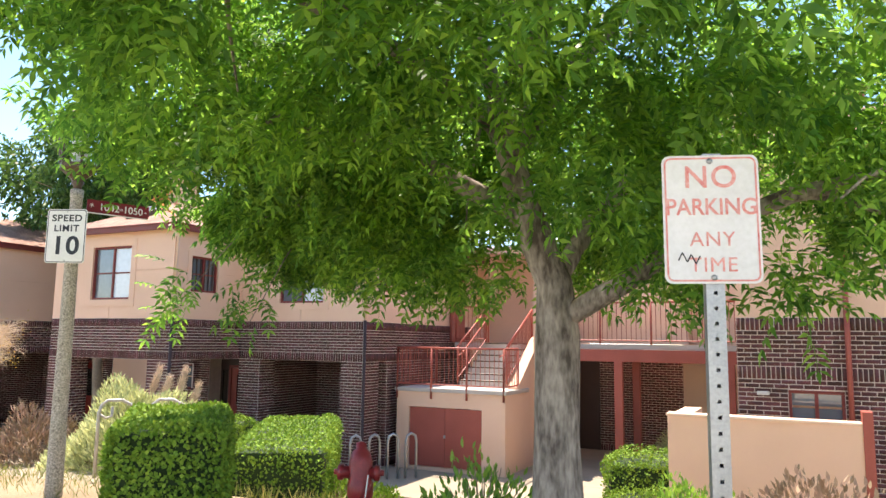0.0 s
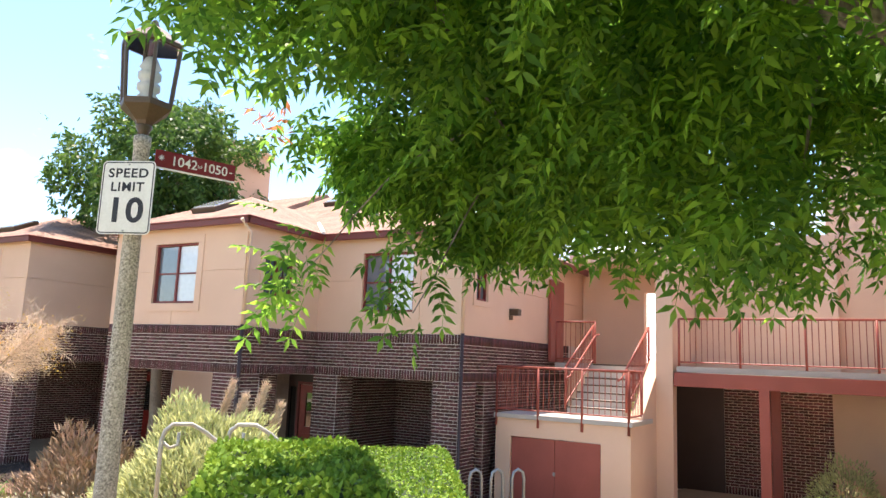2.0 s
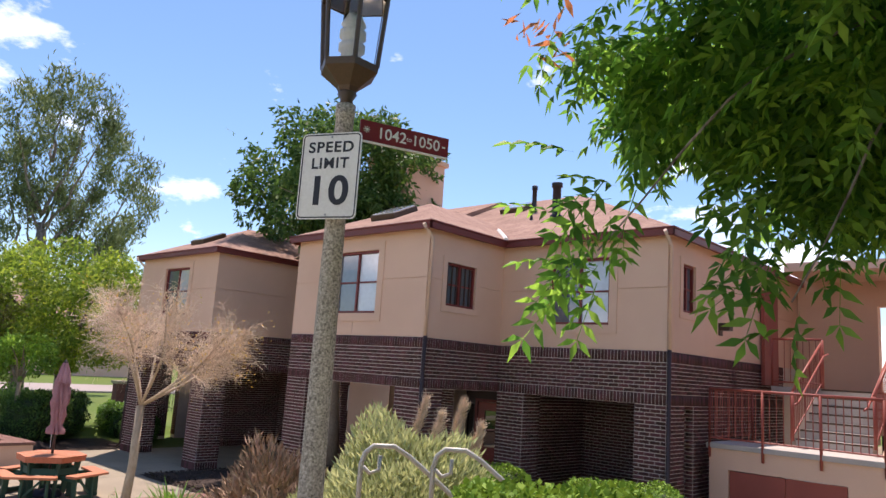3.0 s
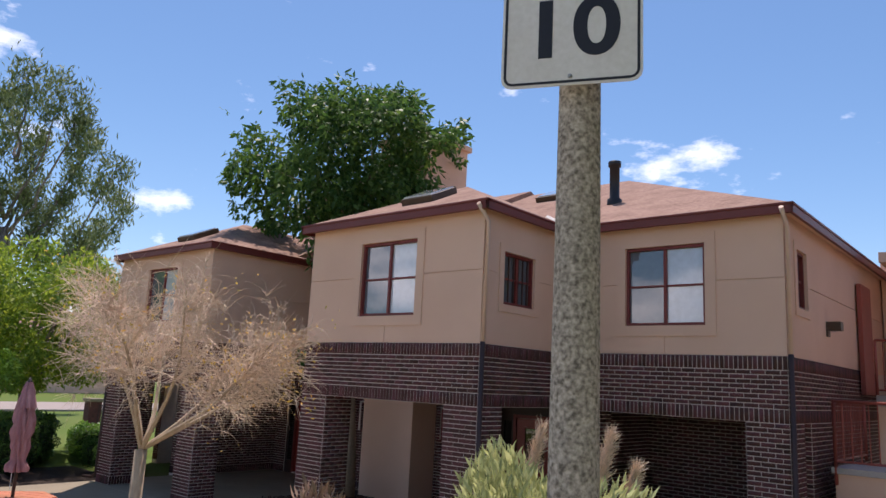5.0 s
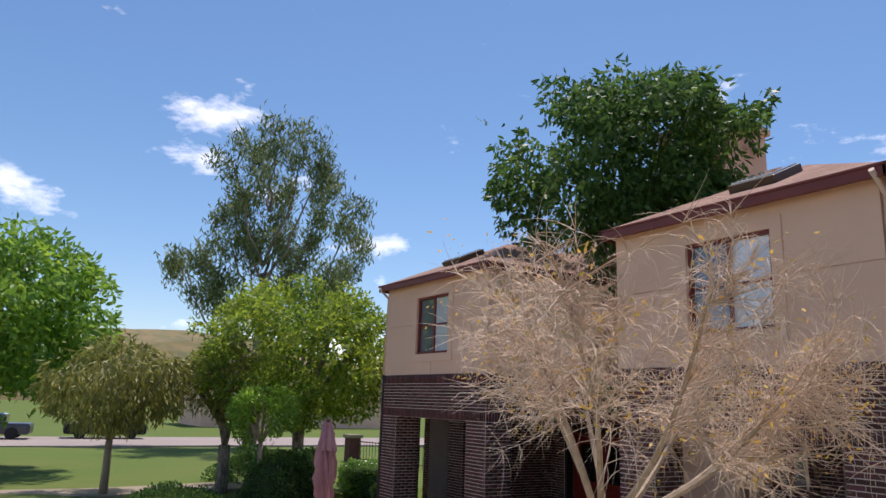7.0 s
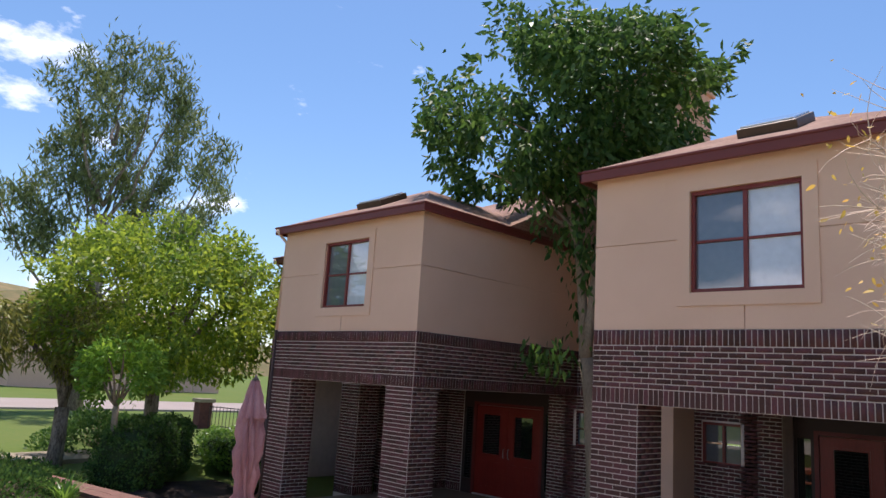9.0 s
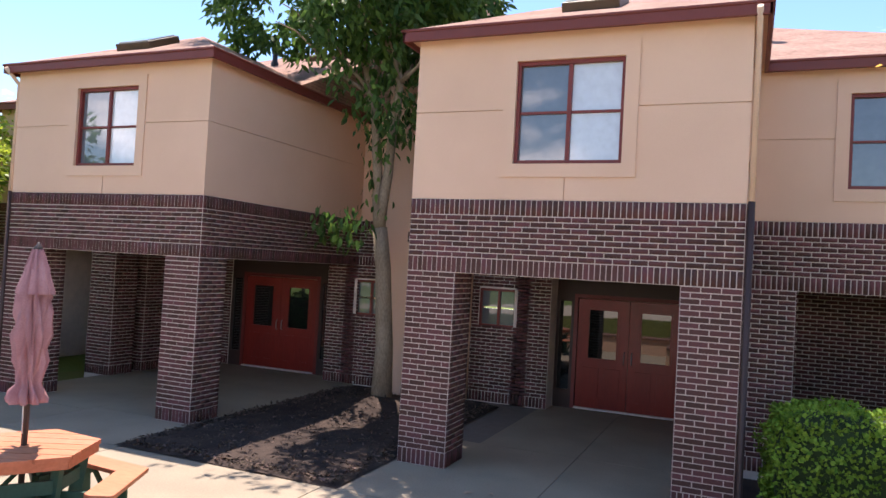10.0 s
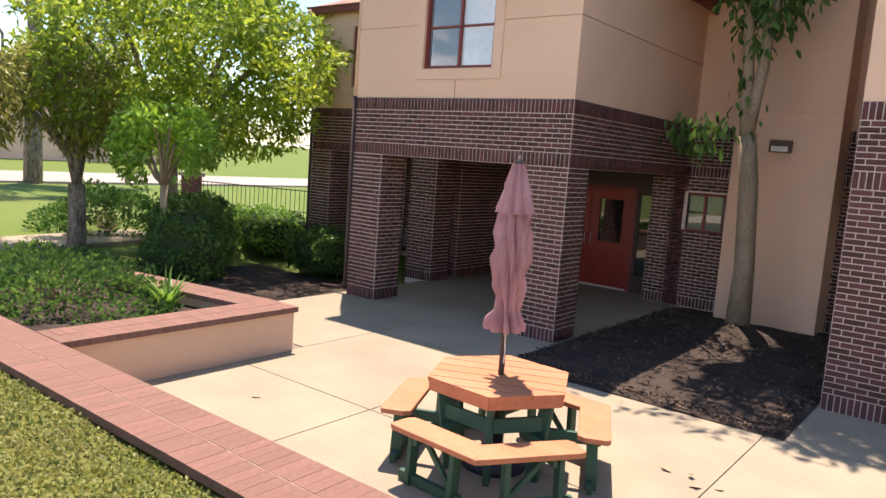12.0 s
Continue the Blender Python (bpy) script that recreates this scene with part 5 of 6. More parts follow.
for x, y in ((-4.3, 18.5), (-4.3, 20.6), (-1.8, 18.5)):
    part("post", B(x - 0.1, y - 0.08, PATIO - 0.05, x + 0.1, y + 0.08, 1.69, bevel=0.012), M_RED, deck)
railing("red steel guard rail along the upper walkway", (-5.95, 18.5, 2.1), (-1.1, 18.5, 2.1), h=1.0, posts=5)
railing("red steel guard rail at the head of the stairs", (-9.2, 19.75, 2.1), (-8.2, 19.75, 2.1), h=1.0, posts=2)
col = thing("column", (-6.25, 18.65, PATIO), "square tan stucco column beside the stairs", "column", kind="structure")
part("shaft", B(-6.43, 18.45, PATIO - 0.05, -6.07, 18.8, 4.9, bevel=0.01), M_STUCCO, col)
# walls behind the stairs and under the walkway
for nm, bm_ in (("wall_walkway_back", wall(bmesh.new(), "y", 22.6, 22.9, -9.5, -6.9, 1.9, 5.0, [(-7.75, -7.05, 2.1, 4.1)])), ("wall_walkway_house", wall(bmesh.new(), "y", 20.9, 21.2, -6.06, -3.0, 2.11, 5.2)),
                ("wall_walkway_side", wall(bmesh.new(), "x", -6.38, -6.08, 18.81, 22.6, 1.9, 4.69)), ("ceiling_walkway", B(-9.2, 20.6, 4.7, -6.0, 23.0, 4.9))):
    tagged(part(nm, bm_, M_STUCCO), "peach stucco round the upper walkway", "wall", kind="structure")
wd = thing("door", (-8.95, 20.7, 2.1), "tall red door on the upper walkway", "door", kind="structure")
part("door_leaf", B(-9.5, 19.95, 2.1, -9.42, 20.85, 4.2, bevel=0.008), M_RED, wd)
under = thing("wall_under_walkway", (-5, 22, PATIO), "dark brick wall under the walkway", "wall", kind="structure")
part("mortar_wall", B(-7.6, 21.9, PATIO - 0.1, -2.9, 22.2, 1.97), M_MORTAR, under)
tagged(link("brickwork", brick_mesh("bricks", [("y", 21.9, -1, brick_rects(-5.6, -2.9, zmax=1.9))]), M_BRICKS, under), kind="stuff")
part("dark_door", B(-7.6, 21.86, PATIO, -5.6, 21.9, 1.7), M_BROWN, under)
wl_ = thing("wall_light", (-9.5, 17.7, 3.1), "small bronze wall light by the stairs", "wall light")
part("backplate", B(-9.53, 17.62, 3.0, -9.5, 17.78, 3.25, bevel=0.006), M_BRONZE, wl_)
part("shade", B(-9.5, 17.6, 3.1, -9.3, 17.8, 3.25, bevel=0.015), M_BRONZE, wl_)

# ---- the house across the stairs ----
dh = thing("apartment_building", (1, 18, PATIO), "peach stucco house over dark brick beyond the walkway", "building")
db = bmesh.new()
dwin = (-0.56, 0.2, 0.95, 1.45)
wall(db, "y", 13.3, 13.6, -1.27, 4.5, PATIO - 0.1, TOPZ, [dwin])
wall(db, "x", -1.27, -0.97, 13.6, 24, PATIO - 0.1, TOPZ)
bw = part("brick_wall", db, M_MORTAR, dh)
tagged(link("brickwork", brick_mesh("bricks", [("y", 13.3, -1, brick_rects(-1.27, 4.5, [dwin])), ("x", -1.27, -1, brick_rects(13.3, 20))]), M_BRICKS, bw), kind="stuff")
part("stucco_wall", B(-1.27, 13.3, TOPZ, 4.5, 24, EAVE + 0.6), M_STUCCO, dh)
part("stucco_wall", B(-3.2, 21.2, PATIO, 1, 24, 8.6), M_STUCCO, dh)
window_part(dh, "y", 13.3, -1, *dwin, bars=(1, 0), light_half=9)
part("downspout", T([(0.27, 13.22, EAVE), (0.27, 13.22, PATIO + 0.3)], 0.04, 8), M_RED, dh)
part("roof", hip_roof(bmesh.new(), -1.6, 5, 12.95, 24.5, EAVE + 0.6, 0.46), M_ROOF, dh)
part("roof", hip_roof(bmesh.new(), -3.6, 1.4, 20.9, 24.5, 8.6, 0.46), M_ROOF, dh)
part("fascia", B(-1.65, 12.9, EAVE + 0.5, 5, 12.98, EAVE + 0.64, bevel=0.01), M_FASCIA, dh)
dl = thing("wall_light", (-0.9, 13.25, 1.4), "small white bulkhead light on brick", "wall light")
part("lens", B(-1.0, 13.2, 1.36, -0.82, 13.28, 1.42, bevel=0.015), M_PLASTIC, dl)
yw = thing("yard_wall", (-0.9, 11.6, 0), "plain tan stucco yard wall", "low wall", kind="structure")
part("wall_body", B(-2.08, 11.58, -1.1, 0.3, 11.85, 1.12), M_STUCCO, yw)
part("coping", B(-2.10, 11.56, 1.12, 0.3, 11.87, 1.16, bevel=0.012), M_TAN, yw)
part("wall_body", B(-2.08, 11.85, -1.1, -1.82, 13.3, 1.12), M_STUCCO, yw)
part("gate_post", B(0.3, 11.56, -1.1, 0.42, 11.9, 1.3, bevel=0.01), M_RED, yw)

# ---- walk, steps, handrails, bike rack ----
wk = thing("pavement", (-10, 8, 0.2), "narrow pale concrete walk leading to steps", "pavement", kind="structure")
wkb = bmesh.new()
ang = math.atan2(1.0, 1.25)
for k in range(6):
    m = Matrix.Translation((-9.2 - 1.0 * k, 7.95 - 0.8 * k * 0.0, float(ground_z(-9.2 - 1.0 * k, 7.95)) + 0.03))
    part("slab", obox(bmesh.new(), m, 0.985, 1.3, 0.1, 0.004), M_CONC, wk)
steps = thing("garden_steps", (-7.5, 9.2, 0), "low concrete garden steps between hedges", "steps")
for k in range(5):
    x, y = -8.2 + 0.28 * k, 8.3 + 0.42 * k
    m = Matrix.Translation((x, y, 0.12 - 0.16 * k - 0.2)) @ Matrix.Rotation(radians(-34), 4, "Z")
    part("step", obox(bmesh.new(), m, 1.3, 0.6, 0.4, 0.01), M_STEP, steps)


def hand_rail(x, y, dx, dy):
    r = thing("handrail", (x, y, 0.2), "grey painted tubular handrail beside garden steps", "handrail", group="garden handrails")
    z = 1.28
    def at(f, zz): return (x + dx * f, y + dy * f, zz)
    part("tube", T([at(0.0, 0.3), at(0.0, 1.12), at(0.03, 1.22), at(0.1, 1.28), at(0.28, 1.28), at(0.42, 1.2), at(1.6, 0.28), at(1.7, 0.22), at(1.95, 0.2), at(2.0, 0.12), at(1.95, 0.03), at(1.6, 0.03), at(1.5, 0.1)], 0.022, 10), M_RAIL, r)
    part("post", T([at(1.5, -0.6), at(1.5, 0.36)], 0.02, 8), M_RAIL, r)
    part("end_scroll", T([at(0.0, 1.12), at(0.08, 1.05), at(0.16, 1.08), at(0.16, 1.2)], 0.018, 8), M_RAIL, r)


hand_rail(-8.6, 7.55, 0.55, 0.83)
hand_rail(-8.22, 8.05, 0.75, 0.66)
rack = thing("bike_rack", (-8.8, 14.9, PATIO), "grey wave-shaped steel bicycle rack", "bike rack")
for k in range(4):
    x, y = -9.15 + 0.28 * k, 14.35 + 0.32 * k
    part("loop", T([(x, y, PATIO), (x, y, -0.1), (x + 0.02, y + 0.02, 0.02), (x + 0.08, y + 0.09, 0.07), (x + 0.14, y + 0.16, 0.02), (x + 0.16, y + 0.18, -0.1), (x + 0.16, y + 0.18, PATIO)], 0.03, 8), M_METAL, rack)


# ---- planting ----
def hedge(label, m, sx, sy, sz, leaf=0.05, density=900, material=M_HEDGE, rnd=0.12, name="hedge"):
    """A clipped hedge: a core coloured near-black for the shade inside, under a skin of small leaves. m: pose of the
    base's middle.
    """
    h = thing(name, m.translation, label, "hedge")
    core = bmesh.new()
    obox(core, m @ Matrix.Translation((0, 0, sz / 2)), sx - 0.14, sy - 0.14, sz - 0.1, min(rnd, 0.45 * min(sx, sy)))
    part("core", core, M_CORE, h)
    areas = np.array([sx * sy, sx * sz, sx * sz, sy * sz, sy * sz])
    n = int(density * areas.sum())
    pick = RNG.choice(5, n, p=areas / areas.sum())
    u = RNG.uniform(-0.5, 0.5, (n, 2))
    loc, nor = np.zeros((n, 3)), np.zeros((n, 3))
    for k, (a, b, c, sg) in enumerate(((0, 1, 2, 1), (0, 2, 1, 1), (0, 2, 1, -1), (1, 2, 0, 1), (1, 2, 0, -1))):
        w = pick == k
        loc[w, a], loc[w, b], loc[w, c], nor[w, c] = u[w, 0], u[w, 1], 0.5 * sg, sg
    loc *= (sx, sy, sz)
    inner = np.maximum(np.array([sx, sy, sz]) / 2 - rnd, 0.01)
    q = np.clip(loc, -inner, inner)
    d = loc - q
    ln = np.maximum(np.linalg.norm(d, axis=1, keepdims=True), 1e-6)
    bump = np.array([noise.noise(Vector(p) * 3.3) for p in loc])[:, None]
    loc = q + d / ln * rnd * (1 + 0.5 * bump) - nor * RNG.uniform(0, 0.06, (n, 1))
    rot = np.array(m.to_3x3())
    w = loc @ rot.T + np.array(m.translation) + (0, 0, sz / 2)
    nw = nor @ rot.T
    ah = rand_dirs(n) + nw * 0.5 + (0, 0, 0.35)
    up = nw + rand_dirs(n) * 0.5
    tagged(link("leaves", scatter("leaves", ROUND, w, ah, up, RNG.uniform(0.6, 1.2, n) * leaf), material, h), kind="stuff")
    return h


def gz(x, y):
    return float(ground_z(x, y))


def upright(x, y, z, turn=0.0):
    return Matrix.Translation((x, y, z)) @ Matrix.Rotation(radians(turn), 4, "Z")


hedge("square clipped green hedge by the lamp post", upright(-5.2, 5.6, gz(-4.8, 5.1) - 0.05, 42), 0.9, 1.95, 1.06, 0.045, 2600, rnd=0.11)
hedge("long clipped green hedge above the steps", upright(-7.3, 9.95, -0.95, -58), 4.0, 1.3, 1.72, 0.05, 900)
hedge("rounded clipped hedge by the yard wall", upright(-2.75, 13.9, -0.95, 8), 1.5, 1.8, 1.2, 0.05, 900, rnd=0.35)
hedge("rounded bright green clipped shrub", upright(-2.6, 12.0, -0.9, 8), 1.0, 0.9, 0.9, 0.05, 900, rnd=0.4)
hedge("rounded clipped shrub in shade beside the porch", upright(-12.05, 13.35, -0.95, 4), 1.75, 1.35, 1.3, 0.06, 1000, rnd=0.35)
# these two take the darker leaf in place of the big tree's shade
hedge("clipped hedge beyond the planter, tree shade put into its leaf colour", upright(-28.6, 12.2, -0.95, -38), 4.6, 1.3, 1.35, 0.07, 700, M_LEAF2, rnd=0.45)
hedge("low green shrub by the porch corner, tree shade put into its leaf colour", upright(-27.0, 14.3, -0.95, 0), 1.6, 1.2, 0.9, 0.07, 700, M_LEAF2, rnd=0.4)
hedge("low bright yellow-green border planting", upright(-30.5, 15.5, -0.95, -20), 3.5, 1.5, 0.9, 0.09, 400, M_STRAP, rnd=0.4)


def tuft(name, label, category, at, n, length, width, lean, material, stalk=0.4):
    """A clump of strap or grass leaves arching from one base."""
    h = thing(name, at, label, category)
    v, f = [], []
    for k in range(n):
        a, ln = RNG.uniform(0, 2 * math.pi), length * RNG.uniform(0.55, 1.1)
        le = lean * RNG.uniform(0.25, 1.0)
        d, sd = np.array([math.cos(a), math.sin(a), 0]), np.array([-math.sin(a), math.cos(a), 0])
        base = np.array(at) + d * RNG.uniform(0, stalk) * 0.3 + sd * RNG.uniform(-0.1, 0.1) * stalk
        prev = None
        for i in range(5):
            t = i / 4
            p = base + d * ln * le * t ** 1.6 + np.array([0, 0, ln * (t - 0.5 * le * t * t)])
            wd = width * (1 - 0.92 * t ** 2) / 2
            v += [p - sd * wd, p + sd * wd]
            j = len(v)
            if prev is not None:
                f.append((prev - 2, prev - 1, j - 1, j - 2))
            prev = j
    tagged(link("foliage", raw("foliage", v, f), material, h), kind="stuff")
    return h


tuft("lily_plant", "green strap-leaved lily clump in the bed", "plant", (-14.25, 9.0, -0.48), 60, 0.62, 0.055, 0.7, M_STRAP, 0.9)
tuft("lily_plant", "green strap-leaved lily clump in the bed", "plant", (-13.5, 9.1, -0.5), 45, 0.5, 0.05, 0.8, M_STRAP, 0.9)
tuft("lily_plant", "green strap-leaved lily clump in the bed", "plant", (-13.5, 7.9, -0.3), 40, 0.5, 0.05, 0.8, M_STRAP, 0.7)
tuft("cycad", "small green fern-like plant in the planter", "plant", (-24.0, 8.9, -0.5), 55, 0.6, 0.035, 1.0, M_STRAP, 0.3)


def bush(name, label, at, rx, ry, rz, n, leaf, template, material, twigs=80, upw=0.6):
    """A loose shrub: thin stems from the base under a ragged dome of leaves."""
    h = thing(name, at, label, "shrub")
    st = bmesh.new()
    for k in range(twigs):
        d = rand_dirs(1)[0]
        d[2] = abs(d[2]) + 0.3
        e = Vector(at) + Vector((d[0] * rx, d[1] * ry, d[2] * rz)) * 0.75
        tube(st, [Vector(at), Vector(at).lerp(e, 0.5) + Vector((0, 0, 0.1)), e], [0.012, 0.008, 0.003], 4, False)
    part("stems", st, M_BARK2, h)
    d = rand_dirs(n)
    d[:, 2] = np.abs(d[:, 2]) * 1.1 - 0.1
    r = RNG.uniform(0.55, 1.0, (n, 1)) ** 0.5
    wob = 1 + 0.28 * np.array([noise.noise(Vector(p) * 2.2) for p in d])[:, None]
    w = np.array(at) + d * r * wob * (rx, ry, rz)
    ah = d + rand_dirs(n) * 0.7 + (0, 0, upw)
    tagged(link("leaves", scatter("leaves", template, w, ah, rand_dirs(n), RNG.uniform(0.6, 1.3, n) * leaf), material, h), kind="stuff")
    return h


bush("rosemary_bush", "large grey-green feathery bush by the steps", (-9.6, 9.0, gz(-9.6, 9.0) - 0.1), 1.35, 1.1, 1.6, 22000, 0.11, SLIM, M_SILVER)
bush("dry_bush", "dry brown withered shrub", (-11.3, 8.6, gz(-11.3, 8.6) - 0.1), 0.9, 0.8, 1.1, 3500, 0.13, SLIM, M_DEADLEAF)
bush("small_shrub", "small pale green shrub by the steps", (-6.0, 9.2, gz(-6.0, 9.2)), 0.4, 0.4, 0.5, 1500, 0.05, ROUND, M_HEDGE, 20)
bush("small_shrub", "small pale green shrub by the path", (-7.2, 12.4, -1.0), 0.42, 0.42, 0.55, 1500, 0.06, ROUND, M_HEDGE, 20)
bush("small_shrub", "dark green leggy shrub round the standpipe", (-2.4, 5.75, gz(-2.5, 5.75)), 0.65, 0.5, 0.8, 800, 0.075, LEAF, M_LEAFG, 40)
bush("small_shrub", "reddish leggy shrub by the yard wall", (-0.3, 8.6, gz(-0.3, 8.6)), 0.9, 0.6, 0.85, 1100, 0.09, LEAF, M_DEADLEAF, 60)
bush("small_shrub", "green leggy shrub by the yard wall", (-1.5, 9.0, gz(-1.5, 9.0)), 0.7, 0.6, 0.75, 1500, 0.08, LEAF, M_LEAFG, 40)
bush("small_shrub", "grey-green shrub behind the walkway posts", (-3.0, 20.0, -0.95), 0.8, 0.8, 1.3, 2500, 0.08, LEAF, M_SILVER, 40)
bush("small_shrub", "dark low groundcover shrub in the planter", (-25.2, 8.2, -0.55), 1.6, 1.2, 0.5, 5000, 0.07, ROUND, M_LEAF2, 30)
bush("small_shrub", "dark low groundcover shrub in the planter", (-27.2, 8.9, -0.75), 1.8, 1.4, 0.6, 5000, 0.07, ROUND, M_LEAF2, 30)
bush("small_shrub", "rounded grey-green shrub beyond the path", (-33.5, 13.0, -0.8), 2.2, 1.5, 1.1, 5000, 0.10, ROUND, M_LEAF2, 30)
for at in ((-9.45, 9.75, 1.45), (-10.2, 9.9, 1.45), (-9.65, 9.6, 1.3), (-9.3, 9.9, 1.2)):
    pl = thing("grass_plume", (at[0], at[1], 0.2), "tall dry buff grass plume", "plant", group="grass plumes")
    base = Vector((at[0] - 0.2, at[1] - 0.3, -0.1))
    tip = Vector(at) + Vector((0.08, 0.02, 0.15))
    part("stalk", T([base, base.lerp(tip, 0.6), tip], [0.006, 0.005, 0.003], 5), M_TWIG, pl)
    n = 900
    t = RNG.uniform(0.72, 1.0, (n, 1))
    w = np.array(base) * (1 - t) + np.array(tip) * t + rand_dirs(n) * 0.045 * np.sin((t - 0.7) * 9.5)
    link("plume", scatter("plume", NEEDLE, w, rand_dirs(n) * 0.6 + (0.3, 0, 0.8), rand_dirs(n), RNG.uniform(0.05, 0.12, n)), M_TWIG, pl)


# ---- trees ----
def limb_path(p, q, sag=0.0, wob=0.12, n=6):
    p, q = Vector(p), Vector(q)
    ln = (q - p).length
    out = []
    for i in range(n + 1):
        t = i / n
        c = p.lerp(q, t) + Vector((0, 0, sag * math.sin(math.pi * t) * ln))
        c += Vector([noise.noise(c * 0.9 + Vector((k * 7.1, 3.3, 1.7))) for k in range(3)]) * wob * math.sin(math.pi * t)
        out.append(c)
    return out


def crown_points(n, centre, radii, thin=0.35, scale=0.8, floor=-9, shell=0.45, seed=0.0, cut=-0.12):
    """Points in a ragged clumpy ellipsoid, denser to the outside."""
    out = []
    c, r = np.array(centre), np.array(radii)
    while len(out) < n:
        d = rand_dirs(4000)
        k = RNG.uniform(shell ** 3, 1.0, (4000, 1)) ** (1 / 3)
        p = d * k
        for q in p:
            w = Vector(q * r * scale) + Vector((seed, seed * 1.7, 0))
            v = noise.noise(w) + 0.5 * noise.noise(w * 2.3)
            edge = np.linalg.norm(q)
            if v > cut + thin * max(edge - 0.72, 0) * 3.5:
                out.append(q)
    p = c + np.array(out[:n]) * r
    return p[p[:, 2] > floor]


def tree(name, label, trunk, limbs, radii, bark, crowns):
    """A tree: a tapered trunk, limbs, and leaf masses (mesh, material)."""
    t = thing(name, trunk[0], label, "tree")
    tb = tube(bmesh.new(), trunk, radii, 14)
    for v in tb.verts:
        v.co += Vector((noise.noise(v.co * 4), noise.noise(v.co * 4 + Vector((9, 0, 0))), 0)) * radii[0] * 0.14
    part("trunk", tb, bark, t)
    for path, r0, r1 in limbs:
        n = len(path)
        part("limb", T(path, [r0 + (r1 - r0) * i / (n - 1) for i in range(n)], 8 if r0 > 0.03 else 5), bark, t)
    for me, m in crowns:
        tagged(link("crown", me, m, t), kind="stuff")
    return t


# the big ash by the kerb
AX, AY = -1.78, 5.5
AZ = gz(AX, AY)
a_trunk = [(AX + 0.02, AY, AZ - 0.2), (AX, AY, AZ + 0.25), (AX - 0.01, AY, 1.5), (AX, AY, 2.15), (AX - 0.02, AY, 2.5), (AX - 0.16, AY - 0.08, 2.9), (AX - 0.28, AY - 0.14, 3.35), (AX - 0.3, AY - 0.15, 3.8)]
fork = Vector((AX - 0.28, AY - 0.13, 3.6))
a_ends = [(-5.0, 5.0, 3.9), (-3.3, 2.9, 4.2), (-0.6, 2.6, 4.3), (1.4, 5.6, 3.3), (-0.5, 8.2, 4.6), (-3.6, 7.8, 4.6), (-1.8, 5.2, 6.6), (-2.9, 4.3, 5.8), (0.2, 5.9, 5.9)]
a_from = {0: (AX - 0.17, AY - 0.1, 2.92), 3: (AX, AY, 2.25), 4: (AX - 0.02, AY, 2.5)}
a_limbs, a_tips = [], []
for i, e in enumerate(a_ends):
    s0 = Vector(a_from[i]) if i in a_from else fork - Vector((0, 0, 0.12 * (i % 3)))
    path = limb_path(s0, e, 0.07, 0.25, 7)
    a_limbs.append((path, 0.075, 0.02))
    for k in range(9):
        t = RNG.uniform(0.3, 1.0)
        b = path[min(int(t * 7), 7)]
        d = Vector(rand_dirs(1)[0]) * Vector((1, 1, 0.55))
        e2 = b + d.normalized() * RNG.uniform(0.7, 1.4)
        sub = limb_path(b, e2, 0.05, 0.12, 4)
        a_limbs.append((sub, 0.022, 0.006))
        a_tips += [sub[2], sub[3], sub[4]]
a_limbs.append((limb_path((-4.35, 6.0, 3.3), (-5.15, 5.5, 2.42), 0.1, 0.12, 6), 0.009, 0.003))
a_limbs.append((limb_path((-4.1, 6.1, 3.2), (-4.56, 5.72, 2.25), 0.1, 0.12, 6), 0.008, 0.003))
ap = np.concatenate([crown_points(12000, (-1.75, 5.3, 4.85), (4.1, 3.8, 2.6), thin=0.3, scale=1.25, floor=2.6, shell=0.5, seed=3.1, cut=0.07),
                     crown_points(3600, (-1.9, 5.9, 3.25), (2.7, 2.1, 1.0), thin=0.3, scale=1.6, floor=2.45, shell=0.3, seed=6.4, cut=0.12),
                     crown_points(2600, (-3.7, 6.3, 3.55), (1.5, 1.6, 0.9), thin=0.3, scale=1.7, floor=2.75, shell=0.2, seed=2.7, cut=0.15),
                     crown_points(700, (-4.6, 5.2, 4.2), (1.0, 1.1, 0.55), thin=0.3, scale=1.6, shell=0.2, seed=9.7, cut=0.15),
                     crown_points(2400, (-2.2, 3.5, 3.95), (2.5, 1.8, 0.75), thin=0.3, scale=1.6, shell=0.2, seed=5.3, cut=0.08),
                     crown_points(1900, (-4.35, 6.5, 3.35), (1.15, 1.0, 0.8), thin=0.3, scale=1.7, floor=2.6, shell=0.1, seed=7.9, cut=0.06),
                     crown_points(420, (-4.45, 4.9, 3.65), (0.9, 0.9, 0.5), thin=0.3, scale=1.6, shell=0.1, seed=1.9, cut=0.0)])
tips = np.array([tuple(p) for p in a_tips])
extra = tips[RNG.integers(0, len(tips), 2800)] + RNG.normal(size=(2800, 3)) * 0.15
hang = np.array([(-0.4, 5.2, 2.45)] * 34 + [(-0.9, 5.3, 2.4)] * 16 + [(-5.25, 5.65, 3.3)] * 22 + [(-5.15, 5.5, 2.5)] * 26 + [(-4.56, 5.72, 2.4)] * 16) + RNG.normal(size=(114, 3)) * 0.1
ap = np.concatenate([ap, extra, hang])
